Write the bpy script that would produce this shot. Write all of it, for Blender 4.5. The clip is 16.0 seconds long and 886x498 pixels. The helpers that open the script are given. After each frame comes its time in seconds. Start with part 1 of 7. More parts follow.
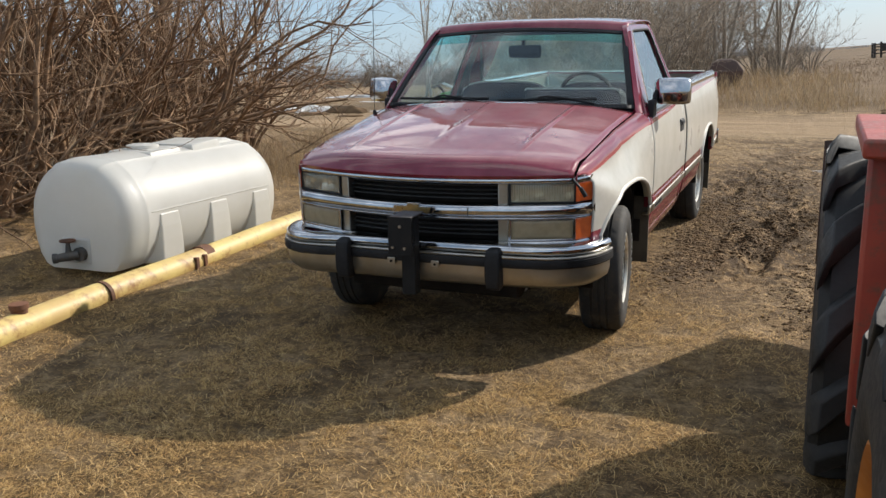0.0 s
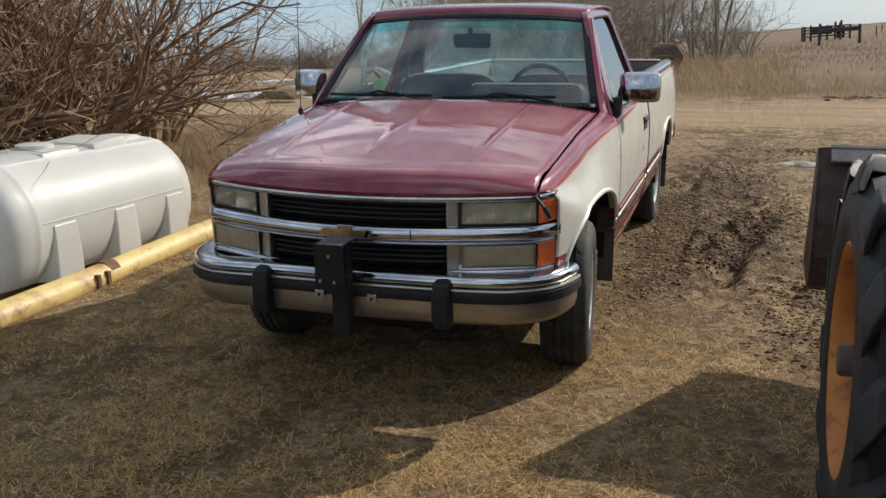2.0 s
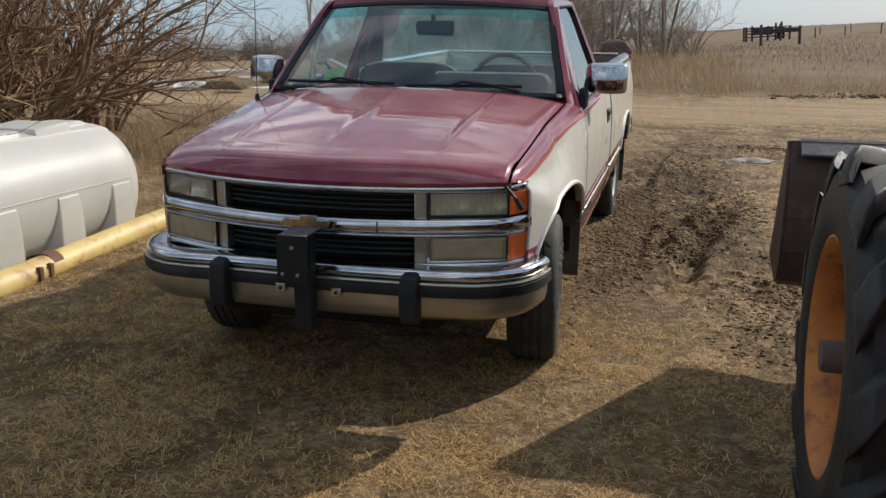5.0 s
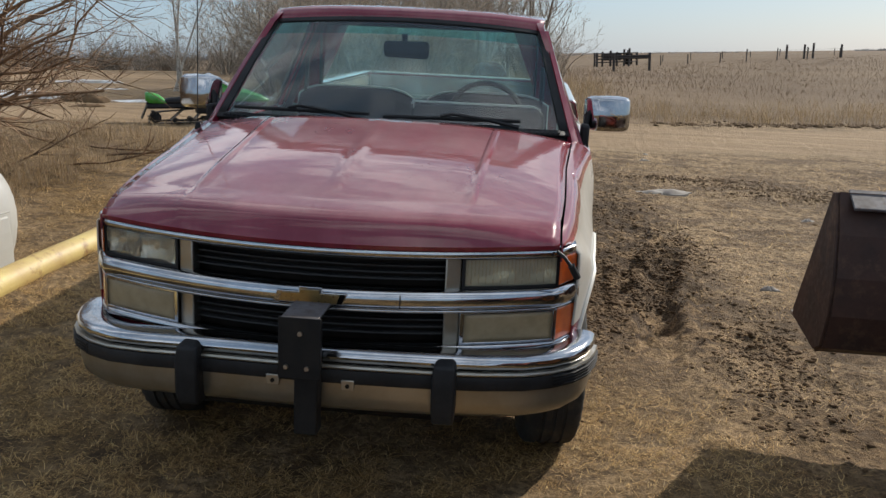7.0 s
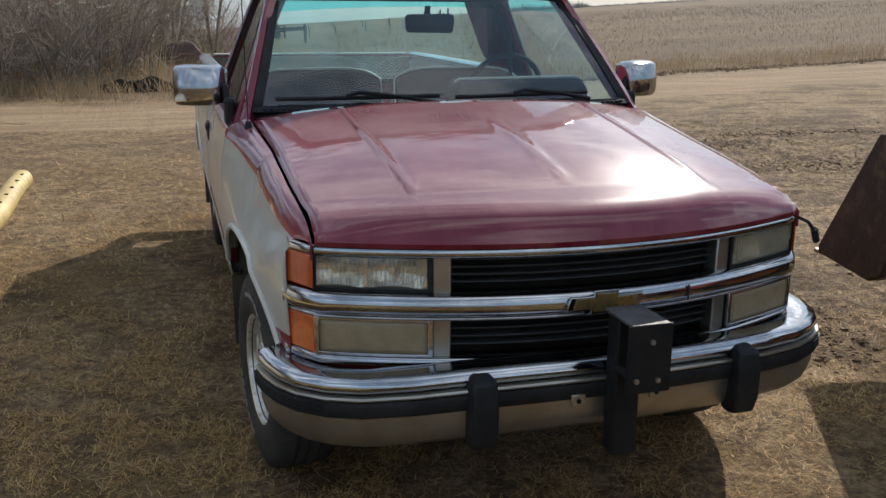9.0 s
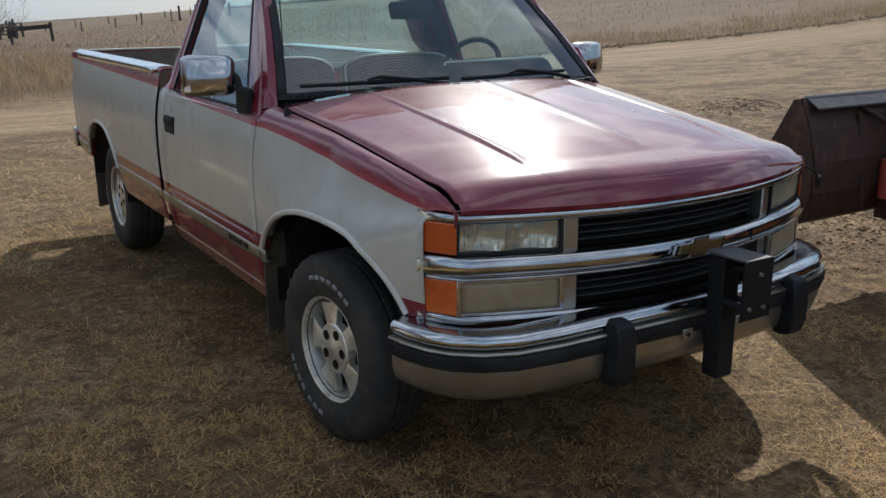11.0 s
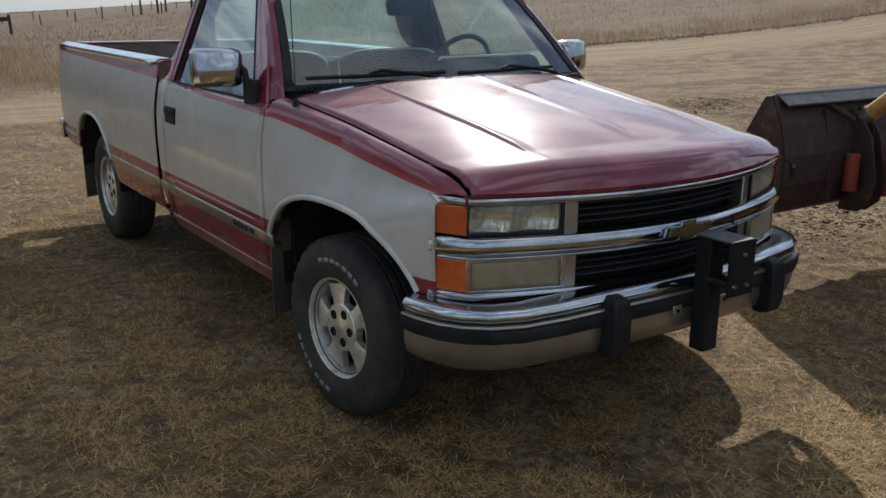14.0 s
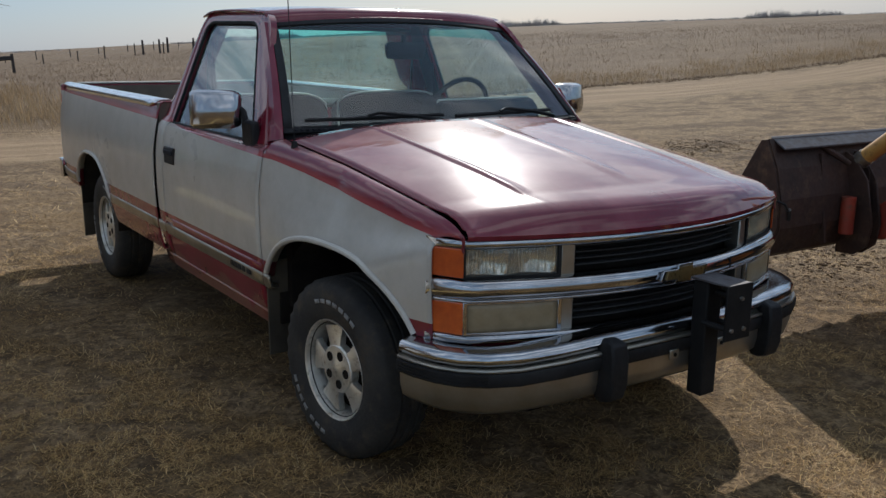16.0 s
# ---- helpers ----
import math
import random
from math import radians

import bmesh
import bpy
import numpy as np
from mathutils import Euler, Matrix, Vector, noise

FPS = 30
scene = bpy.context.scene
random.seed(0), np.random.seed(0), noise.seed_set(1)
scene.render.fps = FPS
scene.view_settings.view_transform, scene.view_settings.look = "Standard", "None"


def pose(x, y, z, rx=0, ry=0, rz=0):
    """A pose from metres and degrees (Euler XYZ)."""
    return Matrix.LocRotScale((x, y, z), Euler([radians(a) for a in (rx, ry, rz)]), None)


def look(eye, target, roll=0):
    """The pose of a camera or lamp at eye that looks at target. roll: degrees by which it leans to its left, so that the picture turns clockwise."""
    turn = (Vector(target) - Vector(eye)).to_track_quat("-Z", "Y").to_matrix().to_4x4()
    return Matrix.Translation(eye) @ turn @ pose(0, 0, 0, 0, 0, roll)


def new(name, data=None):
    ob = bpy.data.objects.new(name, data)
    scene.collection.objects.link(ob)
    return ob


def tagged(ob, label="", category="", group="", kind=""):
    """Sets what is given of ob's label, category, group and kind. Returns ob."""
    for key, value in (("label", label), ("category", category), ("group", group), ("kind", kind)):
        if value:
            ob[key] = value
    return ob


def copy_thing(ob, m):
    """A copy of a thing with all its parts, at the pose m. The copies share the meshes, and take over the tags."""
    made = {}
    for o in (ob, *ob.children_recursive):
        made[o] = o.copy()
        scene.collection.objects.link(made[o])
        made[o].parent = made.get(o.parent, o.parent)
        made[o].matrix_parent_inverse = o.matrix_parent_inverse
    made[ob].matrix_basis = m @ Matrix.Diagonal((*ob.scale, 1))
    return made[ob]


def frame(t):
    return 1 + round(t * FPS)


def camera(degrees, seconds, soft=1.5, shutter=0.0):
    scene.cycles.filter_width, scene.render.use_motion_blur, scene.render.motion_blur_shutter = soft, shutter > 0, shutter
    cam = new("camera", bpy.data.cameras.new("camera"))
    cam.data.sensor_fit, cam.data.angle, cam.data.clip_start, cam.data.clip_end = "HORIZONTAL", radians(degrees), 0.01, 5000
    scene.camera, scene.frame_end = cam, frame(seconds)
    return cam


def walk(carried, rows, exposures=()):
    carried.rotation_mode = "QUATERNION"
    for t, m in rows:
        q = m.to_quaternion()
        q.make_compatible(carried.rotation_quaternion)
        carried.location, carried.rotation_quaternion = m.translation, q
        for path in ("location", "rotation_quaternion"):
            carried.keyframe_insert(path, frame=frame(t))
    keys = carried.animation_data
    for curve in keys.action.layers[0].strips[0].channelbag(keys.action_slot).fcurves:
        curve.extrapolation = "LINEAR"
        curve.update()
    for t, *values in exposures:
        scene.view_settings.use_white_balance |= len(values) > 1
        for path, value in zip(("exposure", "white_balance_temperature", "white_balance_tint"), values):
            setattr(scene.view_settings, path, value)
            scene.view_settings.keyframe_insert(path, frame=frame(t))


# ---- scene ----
cam = camera(52.0, 16.0)
# The yard slopes: YARD lays yard coordinates (z square on the yard) into the level world.
SLOPE_X, SLOPE_Y = -0.0597, 0.0231
YARD = Vector((SLOPE_X, SLOPE_Y, 1.0)).normalized().rotation_difference(Vector((0, 0, 1))).to_matrix().to_4x4()
PATH = [
    (0, (1.913, -5.156, 1.725), (1.161, -3.362, 1.260), -1.2),
    (0.5, (1.794, -4.807, 1.714), (1.067, -3.005, 1.237), -1.7),
    (1, (1.731, -4.530, 1.732), (1.001, -2.731, 1.250), -1.2),
    (1.5, (1.686, -4.445, 1.747), (0.970, -2.644, 1.254), -1.1),
    (2, (1.617, -4.440, 1.755), (0.996, -2.607, 1.249), -0.8),
    (2.5, (1.589, -4.430, 1.754), (1.034, -2.579, 1.237), -0.5),
    (3, (1.580, -4.415, 1.755), (1.050, -2.561, 1.227), -0.5),
    (5.5, (1.442, -4.275, 1.701), (0.937, -2.410, 1.185), 0.5),
    (6, (1.348, -4.021, 1.717), (0.829, -2.161, 1.197), 0.9),
    (6.5, (1.084, -3.840, 1.700), (0.656, -1.946, 1.220), 1.6),
    (7, (0.690, -3.719, 1.704), (0.502, -1.785, 1.229), 2.7),
    (7.5, (0.268, -3.529, 1.674), (0.168, -1.590, 1.192), -0.2),
    (8, (-0.213, -3.436, 1.631), (0.029, -1.510, 1.149), 1.7),
    (8.5, (-0.694, -3.374, 1.618), (-0.273, -1.480, 1.129), 1.7),
    (9, (-1.152, -3.213, 1.643), (-0.596, -1.360, 1.134), 0.4),
    (9.5, (-1.617, -3.128, 1.652), (-0.704, -1.421, 1.148), 2.6),
    (10, (-1.897, -2.995, 1.641), (-0.952, -1.308, 1.130), 1.3),
    (10.2, (-1.975, -2.934, 1.624), (-1.024, -1.252, 1.108), 0.6),
    (12.5, (-2.451, -3.082, 1.614), (-1.346, -1.499, 1.092), 0.2),
    (13, (-2.462, -3.079, 1.614), (-1.361, -1.495, 1.087), 0.2),
    (13.5, (-2.468, -3.077, 1.610), (-1.394, -1.474, 1.084), 0.1),
    (14, (-2.471, -3.067, 1.613), (-1.382, -1.474, 1.087), 0.4),
    (14.5, (-2.475, -3.062, 1.625), (-1.385, -1.466, 1.111), 0.4),
    (15, (-2.465, -3.071, 1.631), (-1.363, -1.460, 1.195), 0.3),
    (15.5, (-2.466, -3.074, 1.629), (-1.352, -1.471, 1.193), 0.4),
    (16, (-2.466, -3.068, 1.623), (-1.363, -1.460, 1.181), 0.7),
]
STOPS = [(0, 0.41, 6480, 10), (1.5, 0.28, 6480, 10), (3, 0.21, 6480, 10), (5.5, 0.14, 6480, 10), (6, 0.13, 6470, 10), (6.5, 0.29, 6420, 10), (7, 0.12, 6410, 10), (7.5, 0.12, 6400, 10), (9, 0.12, 6280, 10), (12.5, -0.05, 6120, 10), (14.4, -0.05, 6120, 10), (15, -0.24, 6060, 10), (16, -0.26, 6040, 10)]
walk(cam, [(t, YARD @ look(eye, target, roll)) for t, eye, target, roll in PATH], STOPS)

# ---- sky and sun ----
SUN_AZ, SUN_EL = 38.0, 32.3
sun_way = YARD.to_3x3() @ Vector((math.sin(radians(SUN_AZ)) * math.cos(radians(SUN_EL)), math.cos(radians(SUN_AZ)) * math.cos(radians(SUN_EL)), math.sin(radians(SUN_EL))))
world = bpy.data.worlds.new("sky")
scene.world = world
world.use_nodes = True
wn = world.node_tree
sky = wn.nodes.new("ShaderNodeTexSky")
sky.sky_type, sky.sun_disc = 'NISHITA', False
sky.sun_elevation, sky.sun_rotation = math.asin(sun_way.z), math.atan2(sun_way.x, sun_way.y)
sky.air_density, sky.dust_density, sky.ozone_density = 1.0, 0.8, 3.5
haze = wn.nodes.new("ShaderNodeMix")
haze.data_type = 'RGBA'
haze.inputs[0].default_value, haze.inputs[7].default_value = 0.54, (4.5, 6.2, 8.1, 1)
wn.links.new(sky.outputs[0], haze.inputs[6])
# thin streaks of high cloud, drawn on a flat layer overhead
wtc, wsep, wcomb = wn.nodes.new("ShaderNodeTexCoord"), wn.nodes.new("ShaderNodeSeparateXYZ"), wn.nodes.new("ShaderNodeCombineXYZ")
wn.links.new(wtc.outputs["Generated"], wsep.inputs[0])
lift = wn.nodes.new("ShaderNodeMath")
lift.operation, lift.inputs[1].default_value = 'MAXIMUM', 0.0
wn.links.new(wsep.outputs[2], lift.inputs[0])
deep = wn.nodes.new("ShaderNodeMath")
deep.operation, deep.inputs[1].default_value = 'ADD', 0.12
wn.links.new(lift.outputs[0], deep.inputs[0])
for i, stretch in ((0, 0.55), (1, 1.5)):
    over, wide = wn.nodes.new("ShaderNodeMath"), wn.nodes.new("ShaderNodeMath")
    over.operation, wide.operation, wide.inputs[1].default_value = 'DIVIDE', 'MULTIPLY', stretch
    wn.links.new(wsep.outputs[i], over.inputs[0])
    wn.links.new(deep.outputs[0], over.inputs[1])
    wn.links.new(over.outputs[0], wide.inputs[0])
    wn.links.new(wide.outputs[0], wcomb.inputs[i])
puff = wn.nodes.new("ShaderNodeTexNoise")
puff.inputs["Scale"].default_value, puff.inputs["Detail"].default_value, puff.inputs["Roughness"].default_value, puff.inputs["Distortion"].default_value = 1.7, 8, 0.62, 0.6
wn.links.new(wcomb.outputs[0], puff.inputs["Vector"])
veil = wn.nodes.new("ShaderNodeValToRGB")
veil.color_ramp.elements[0].position, veil.color_ramp.elements[1].position = 0.465, 0.61
veil.color_ramp.elements[1].color = (0.75, 0.75, 0.75, 1)
wn.links.new(puff.outputs[0], veil.inputs[0])
cirrus = wn.nodes.new("ShaderNodeMix")
cirrus.data_type = 'RGBA'
cirrus.inputs[7].default_value = (16.5, 16.7, 16.9, 1)
high = wn.nodes.new("ShaderNodeMapRange")
high.inputs[1].default_value, high.inputs[2].default_value = 0.10, 0.32
wn.links.new(wsep.outputs[2], high.inputs[0])
thin = wn.nodes.new("ShaderNodeMath")
thin.operation = 'MULTIPLY'
wn.links.new(veil.outputs[0], thin.inputs[0])
wn.links.new(high.outputs[0], thin.inputs[1])
wn.links.new(thin.outputs[0], cirrus.inputs[0])
wn.links.new(haze.outputs[2], cirrus.inputs[6])
wn.links.new(cirrus.outputs[2], wn.nodes["Background"].inputs[0])
wn.nodes["Background"].inputs[1].default_value = 0.088
sun = new("sun", bpy.data.lights.new("sun", 'SUN'))
sun.data.energy, sun.data.angle, sun.data.color = 5.0, radians(0.5), (1.0, 0.93, 0.82)
sun.matrix_world = look(sun_way * 60, (0, 0, 0))


# ---- materials ----
def base(name, colour, rough=0.5, metal=0.0, **more):
    m = bpy.data.materials.new(name)
    m.use_nodes = True
    b = m.node_tree.nodes["Principled BSDF"]
    b.inputs["Base Color"].default_value = (*colour, 1)
    b.inputs["Roughness"].default_value, b.inputs["Metallic"].default_value = rough, metal
    for key, value in more.items():
        b.inputs[key.replace("_", " ")].default_value = value
    return m, m.node_tree.nodes, m.node_tree.links, b


def noise_tex(n, l, scale, detail=6, rough=0.6, coord="Object", stretch=None):
    tc = n.new("ShaderNodeTexCoord")
    t = n.new("ShaderNodeTexNoise")
    t.inputs["Scale"].default_value, t.inputs["Detail"].default_value, t.inputs["Roughness"].default_value = scale, detail, rough
    if stretch:
        mp = n.new("ShaderNodeMapping")
        mp.inputs["Scale"].default_value = stretch
        l.new(tc.outputs[coord], mp.inputs[0])
        l.new(mp.outputs[0], t.inputs["Vector"])
    else:
        l.new(tc.outputs[coord], t.inputs["Vector"])
    return t.outputs[0]


def ramp(n, l, value, *stops):
    r = n.new("ShaderNodeValToRGB")
    e = r.color_ramp.elements
    while len(e) < len(stops):
        e.new(0.5)
    for el, (p, c) in zip(e, stops):
        el.position = p
        el.color = (*c, 1) if len(c) == 3 else c
    l.new(value, r.inputs[0])
    return r.outputs[0]


def grey(v):
    return (v, v, v)


def mix(n, l, fac, a, b, kind='MIX'):
    x = n.new("ShaderNodeMix")
    x.data_type, x.blend_type = 'RGBA', kind
    for sock, v in ((x.inputs[0], fac), (x.inputs[6], a), (x.inputs[7], b)):
        if isinstance(v, (int, float)):
            sock.default_value = v
        elif isinstance(v, tuple):
            sock.default_value = (*v, 1)
        else:
            l.new(v, sock)
    return x.outputs[2]


def calc(n, l, op, a, b=0.0):
    x = n.new("ShaderNodeMath")
    x.operation = op
    for sock, v in zip(x.inputs, (a, b)):
        if isinstance(v, (int, float)):
            sock.default_value = v
        else:
            l.new(v, sock)
    return x.outputs[0]


def bump(n, l, b, height, strength, distance=0.01):
    x = n.new("ShaderNodeBump")
    x.inputs["Strength"].default_value, x.inputs["Distance"].default_value = strength, distance
    l.new(height, x.inputs["Height"])
    l.new(x.outputs[0], b.inputs["Normal"])


def worn(name, c1, c2, scale=8.0, rough=(0.4, 0.6), metal=0.0, fine=60.0, relief=0.15, dirt=None, **more):
    """Two-scale varied surface: c1 to c2 in patches, fine grain in gloss and relief, optional dirt colour."""
    m, n, l, b = base(name, c1, rough[0], metal, **more)
    big, small = noise_tex(n, l, scale), noise_tex(n, l, fine)
    col = mix(n, l, ramp(n, l, big, (0.35, grey(0)), (0.65, grey(1))), c1, c2)
    if dirt:
        d = ramp(n, l, noise_tex(n, l, scale * 2.3, 8, 0.7), (0.52, grey(0)), (0.68, grey(1)))
        col = mix(n, l, d, col, dirt)
    l.new(col, b.inputs["Base Color"])
    l.new(ramp(n, l, small, (0.3, grey(rough[0])), (0.7, grey(rough[1]))), b.inputs["Roughness"])
    if relief:
        bump(n, l, b, small, relief, 0.004)
    return m


BELT = ((-0.65, 1.002), (-0.35, 1.040), (-0.05, 1.082), (0.2, 1.118), (0.42, 1.145), (1.15, 1.165), (1.64, 1.185), (1.80, 1.197), (1.95, 1.199), (4.4, 1.240))


def two_tone():
    """Maroon over grey with a coral pinstripe; the belt line climbs along the body (object y runs to the rear, z up)."""
    m, n, l, b = base("maroon_and_grey_paint", (0.2, 0.02, 0.04), 0.5, 0.0, Coat_Weight=1.0, Coat_Roughness=0.05, Coat_IOR=1.60, Specular_IOR_Level=0.02)
    tc, sx = n.new("ShaderNodeTexCoord"), n.new("ShaderNodeSeparateXYZ")
    l.new(tc.outputs["Object"], sx.inputs[0])
    y, z = sx.outputs[1], sx.outputs[2]
    flank = calc(n, l, 'GREATER_THAN', calc(n, l, 'ABSOLUTE', sx.outputs[0]), 0.806)
    along = calc(n, l, 'DIVIDE', calc(n, l, 'ADD', y, 1.0), 6.0)
    stops = [((yy + 1.0) / 6.0, grey(zz - 1.0)) for yy, zz in BELT]
    belt = calc(n, l, 'ADD', ramp(n, l, along, *stops), 1.0)
    below = calc(n, l, 'LESS_THAN', z, belt)
    above = calc(n, l, 'GREATER_THAN', z, 0.712)
    is_grey = calc(n, l, 'MULTIPLY', calc(n, l, 'MULTIPLY', below, above), flank)
    rise = calc(n, l, 'SUBTRACT', z, belt)
    stripe = ramp(n, l, calc(n, l, 'ADD', calc(n, l, 'MULTIPLY', rise, 10.0), 0.5), (0.46, grey(0)), (0.50, grey(1)), (0.62, grey(0.8)), (0.78, grey(0)))
    pin = calc(n, l, 'MULTIPLY', stripe, flank)
    patch = noise_tex(n, l, 2.2, 6, 0.6, stretch=(2.5, 1, 1))
    red = mix(n, l, ramp(n, l, patch, (0.4, grey(0)), (0.72, grey(1))), (0.15, 0.011, 0.024), (0.215, 0.034, 0.05))
    red = mix(n, l, pin, red, (0.35, 0.075, 0.082))
    dust = noise_tex(n, l, 5, 8, 0.7)
    silver = mix(n, l, ramp(n, l, dust, (0.4, grey(0)), (0.7, grey(1))), (0.475, 0.455, 0.415), (0.40, 0.38, 0.335))
    col = mix(n, l, is_grey, red, silver)
    low = calc(n, l, 'LESS_THAN', calc(n, l, 'ADD', z, calc(n, l, 'MULTIPLY', dust, 0.35)), 0.66)
    col = mix(n, l, calc(n, l, 'MULTIPLY', low, 0.35), col, (0.22, 0.16, 0.1))
    # fine dust settled on the level panels; its paleness also imitates their sky sheen
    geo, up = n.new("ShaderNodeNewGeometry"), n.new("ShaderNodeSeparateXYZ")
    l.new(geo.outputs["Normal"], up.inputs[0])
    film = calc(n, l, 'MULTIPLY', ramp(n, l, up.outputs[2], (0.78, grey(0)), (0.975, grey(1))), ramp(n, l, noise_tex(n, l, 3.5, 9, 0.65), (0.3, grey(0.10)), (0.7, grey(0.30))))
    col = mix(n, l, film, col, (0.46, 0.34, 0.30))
    l.new(col, b.inputs["Base Color"])
    l.new(calc(n, l, 'MULTIPLY', is_grey, 0.12), b.inputs["Metallic"])
    l.new(calc(n, l, 'SUBTRACT', 1.0, calc(n, l, 'MULTIPLY', is_grey, 0.65)), b.inputs["Coat Weight"])
    l.new(ramp(n, l, patch, (0.35, grey(0.27)), (0.7, grey(0.36))), b.inputs["Roughness"])
    l.new(ramp(n, l, noise_tex(n, l, 9, 8, 0.7), (0.35, grey(0.010)), (0.7, grey(0.024))), b.inputs["Coat Roughness"])
    # sheet metal is never quite even: long shallow waves and orange peel in the gloss
    waves = calc(n, l, 'ADD', noise_tex(n, l, 3.0, 3, 0.5, stretch=(1, 2.6, 1)), calc(n, l, 'MULTIPLY', noise_tex(n, l, 16, 4, 0.6, stretch=(0.6, 1.5, 1)), 0.12))
    wavy = n.new("ShaderNodeBump")
    wavy.inputs["Strength"].default_value, wavy.inputs["Distance"].default_value = 0.10, 0.012
    l.new(waves, wavy.inputs["Height"])
    l.new(wavy.outputs[0], b.inputs["Coat Normal"])
    return m


def clear(name, tint, ior=1.5, gloss=0.02, dust=0.0, film_colour=(0.75, 0.76, 0.74), streaks=0.0):
    m = bpy.data.materials.new(name)
    m.use_nodes = True
    n, l = m.node_tree.nodes, m.node_tree.links
    n.clear()
    out, mx, tr, gl, fr = (n.new("ShaderNode" + k) for k in ("OutputMaterial", "MixShader", "BsdfTransparent", "BsdfGlossy", "LayerWeight"))
    tr.inputs[0].default_value = (*tint, 1)
    gl.inputs["Roughness"].default_value = gloss
    fr.inputs[0].default_value = 0.5
    edge = calc(n, l, 'ADD', calc(n, l, 'MULTIPLY', calc(n, l, 'POWER', fr.outputs["Facing"], 3.4), 0.9), 2 * ((ior - 1) / (ior + 1)) ** 2)
    film, df = n.new("ShaderNodeMixShader"), n.new("ShaderNodeBsdfDiffuse")
    film.inputs[0].default_value = dust
    df.inputs[0].default_value = (*film_colour, 1)
    l.new(tr.outputs[0], film.inputs[1])
    l.new(df.outputs[0], film.inputs[2])
    if streaks:
        # smeared road dust, lit up against the sun; also imitates streaks of reflected sky
        both_sides, glow = n.new("ShaderNodeMixShader"), n.new("ShaderNodeBsdfTranslucent")
        both_sides.inputs[0].default_value, glow.inputs[0].default_value = 0.8, (*film_colour, 1)
        l.new(df.outputs[0], both_sides.inputs[1])
        l.new(glow.outputs[0], both_sides.inputs[2])
        l.new(both_sides.outputs[0], film.inputs[2])
        band = ramp(n, l, noise_tex(n, l, 3.0, 5, 0.6, stretch=(2.2, 0.7, 0.7)), (0.36, grey(0)), (0.72, grey(1)))
        speck = ramp(n, l, noise_tex(n, l, 60, 4, 0.7), (0.62, grey(0)), (0.78, grey(1)))
        l.new(calc(n, l, 'ADD', dust, calc(n, l, 'MULTIPLY', calc(n, l, 'ADD', band, calc(n, l, 'MULTIPLY', speck, 0.35)), streaks)), film.inputs[0])
    for a, b in ((edge, mx.inputs[0]), (film.outputs[0], mx.inputs[1]), (gl.outputs[0], mx.inputs[2]), (mx.outputs[0], out.inputs[0])):
        l.new(a, b)
    return m


def island_mat(name, colours, rough=0.8, thin=0.0):
    m, n, l, b = base(name, colours[0], rough)
    g = n.new("ShaderNodeNewGeometry")
    k = len(colours) - 1
    l.new(ramp(n, l, g.outputs["Random Per Island"], *[(i / k, c) for i, c in enumerate(colours)]), b.inputs["Base Color"])
    if thin:
        # thin dry blades let some light through
        tr, mx = n.new("ShaderNodeBsdfTranslucent"), n.new("ShaderNodeMixShader")
        mx.inputs[0].default_value = thin
        l.new(b.inputs["Base Color"].links[0].from_socket, tr.inputs[0])
        l.new(b.outputs[0], mx.inputs[1])
        l.new(tr.outputs[0], mx.inputs[2])
        l.new(mx.outputs[0], n["Material Output"].inputs[0])
    return m


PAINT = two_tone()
CHROME = worn("chrome", (0.47, 0.48, 0.50), (0.33, 0.33, 0.34), 6, (0.07, 0.18), 1.0, 40, 0.03)
PALECHROME = worn("pale_polished_trim", (0.80, 0.81, 0.82), (0.66, 0.66, 0.66), 5, (0.10, 0.24), 1.0, 40, 0.04)
ARCHLIP = worn("pale_grey_trim", (0.58, 0.56, 0.51), (0.48, 0.46, 0.41), 6, (0.3, 0.45), 0, 60, 0.05)
BRIGHT = worn("brushed_silver_metal", (0.38, 0.36, 0.32), (0.29, 0.265, 0.215), 5, (0.28, 0.4), 0.85, 70, 0.05)
RUBBER = worn("tyre_rubber", (0.022, 0.022, 0.022), (0.045, 0.042, 0.038), 5, (0.65, 0.85), 0, 90, 0.2, dirt=(0.07, 0.055, 0.04), Specular_IOR_Level=0.25)
BLACK = worn("black_plastic", (0.008, 0.008, 0.009), (0.018, 0.018, 0.019), 7, (0.5, 0.7), 0, 60, 0.08, Specular_IOR_Level=0.25)
FLAP = worn("rubber_flap", (0.05, 0.043, 0.034), (0.09, 0.075, 0.055), 6, (0.7, 0.9), 0, 50, 0.2, Specular_IOR_Level=0.15)
DARK = worn("dark_underbody", (0.010, 0.009, 0.008), (0.022, 0.018, 0.015), 6, (0.8, 0.95), 0, 40, 0.1, Specular_IOR_Level=0.1)
IRONBLACK = worn("black_painted_steel", (0.012, 0.012, 0.013), (0.02, 0.019, 0.018), 9, (0.45, 0.6), 0, 60, 0.1, Specular_IOR_Level=0.1)
GRILLE = worn("dark_grille_plastic", (0.035, 0.036, 0.036), (0.05, 0.05, 0.05), 9, (0.5, 0.7), 0, 60, 0.05, Specular_IOR_Level=0.3)
AMBER = worn("amber_lens", (0.52, 0.092, 0.016), (0.42, 0.068, 0.014), 30, (0.12, 0.2), 0, 160, 0.12, Coat_Weight=0.5)
REFLECTOR = worn("lamp_reflector", (0.86, 0.84, 0.78), (0.74, 0.72, 0.66), 30, (0.14, 0.26), 0.85, 90, 0.1)
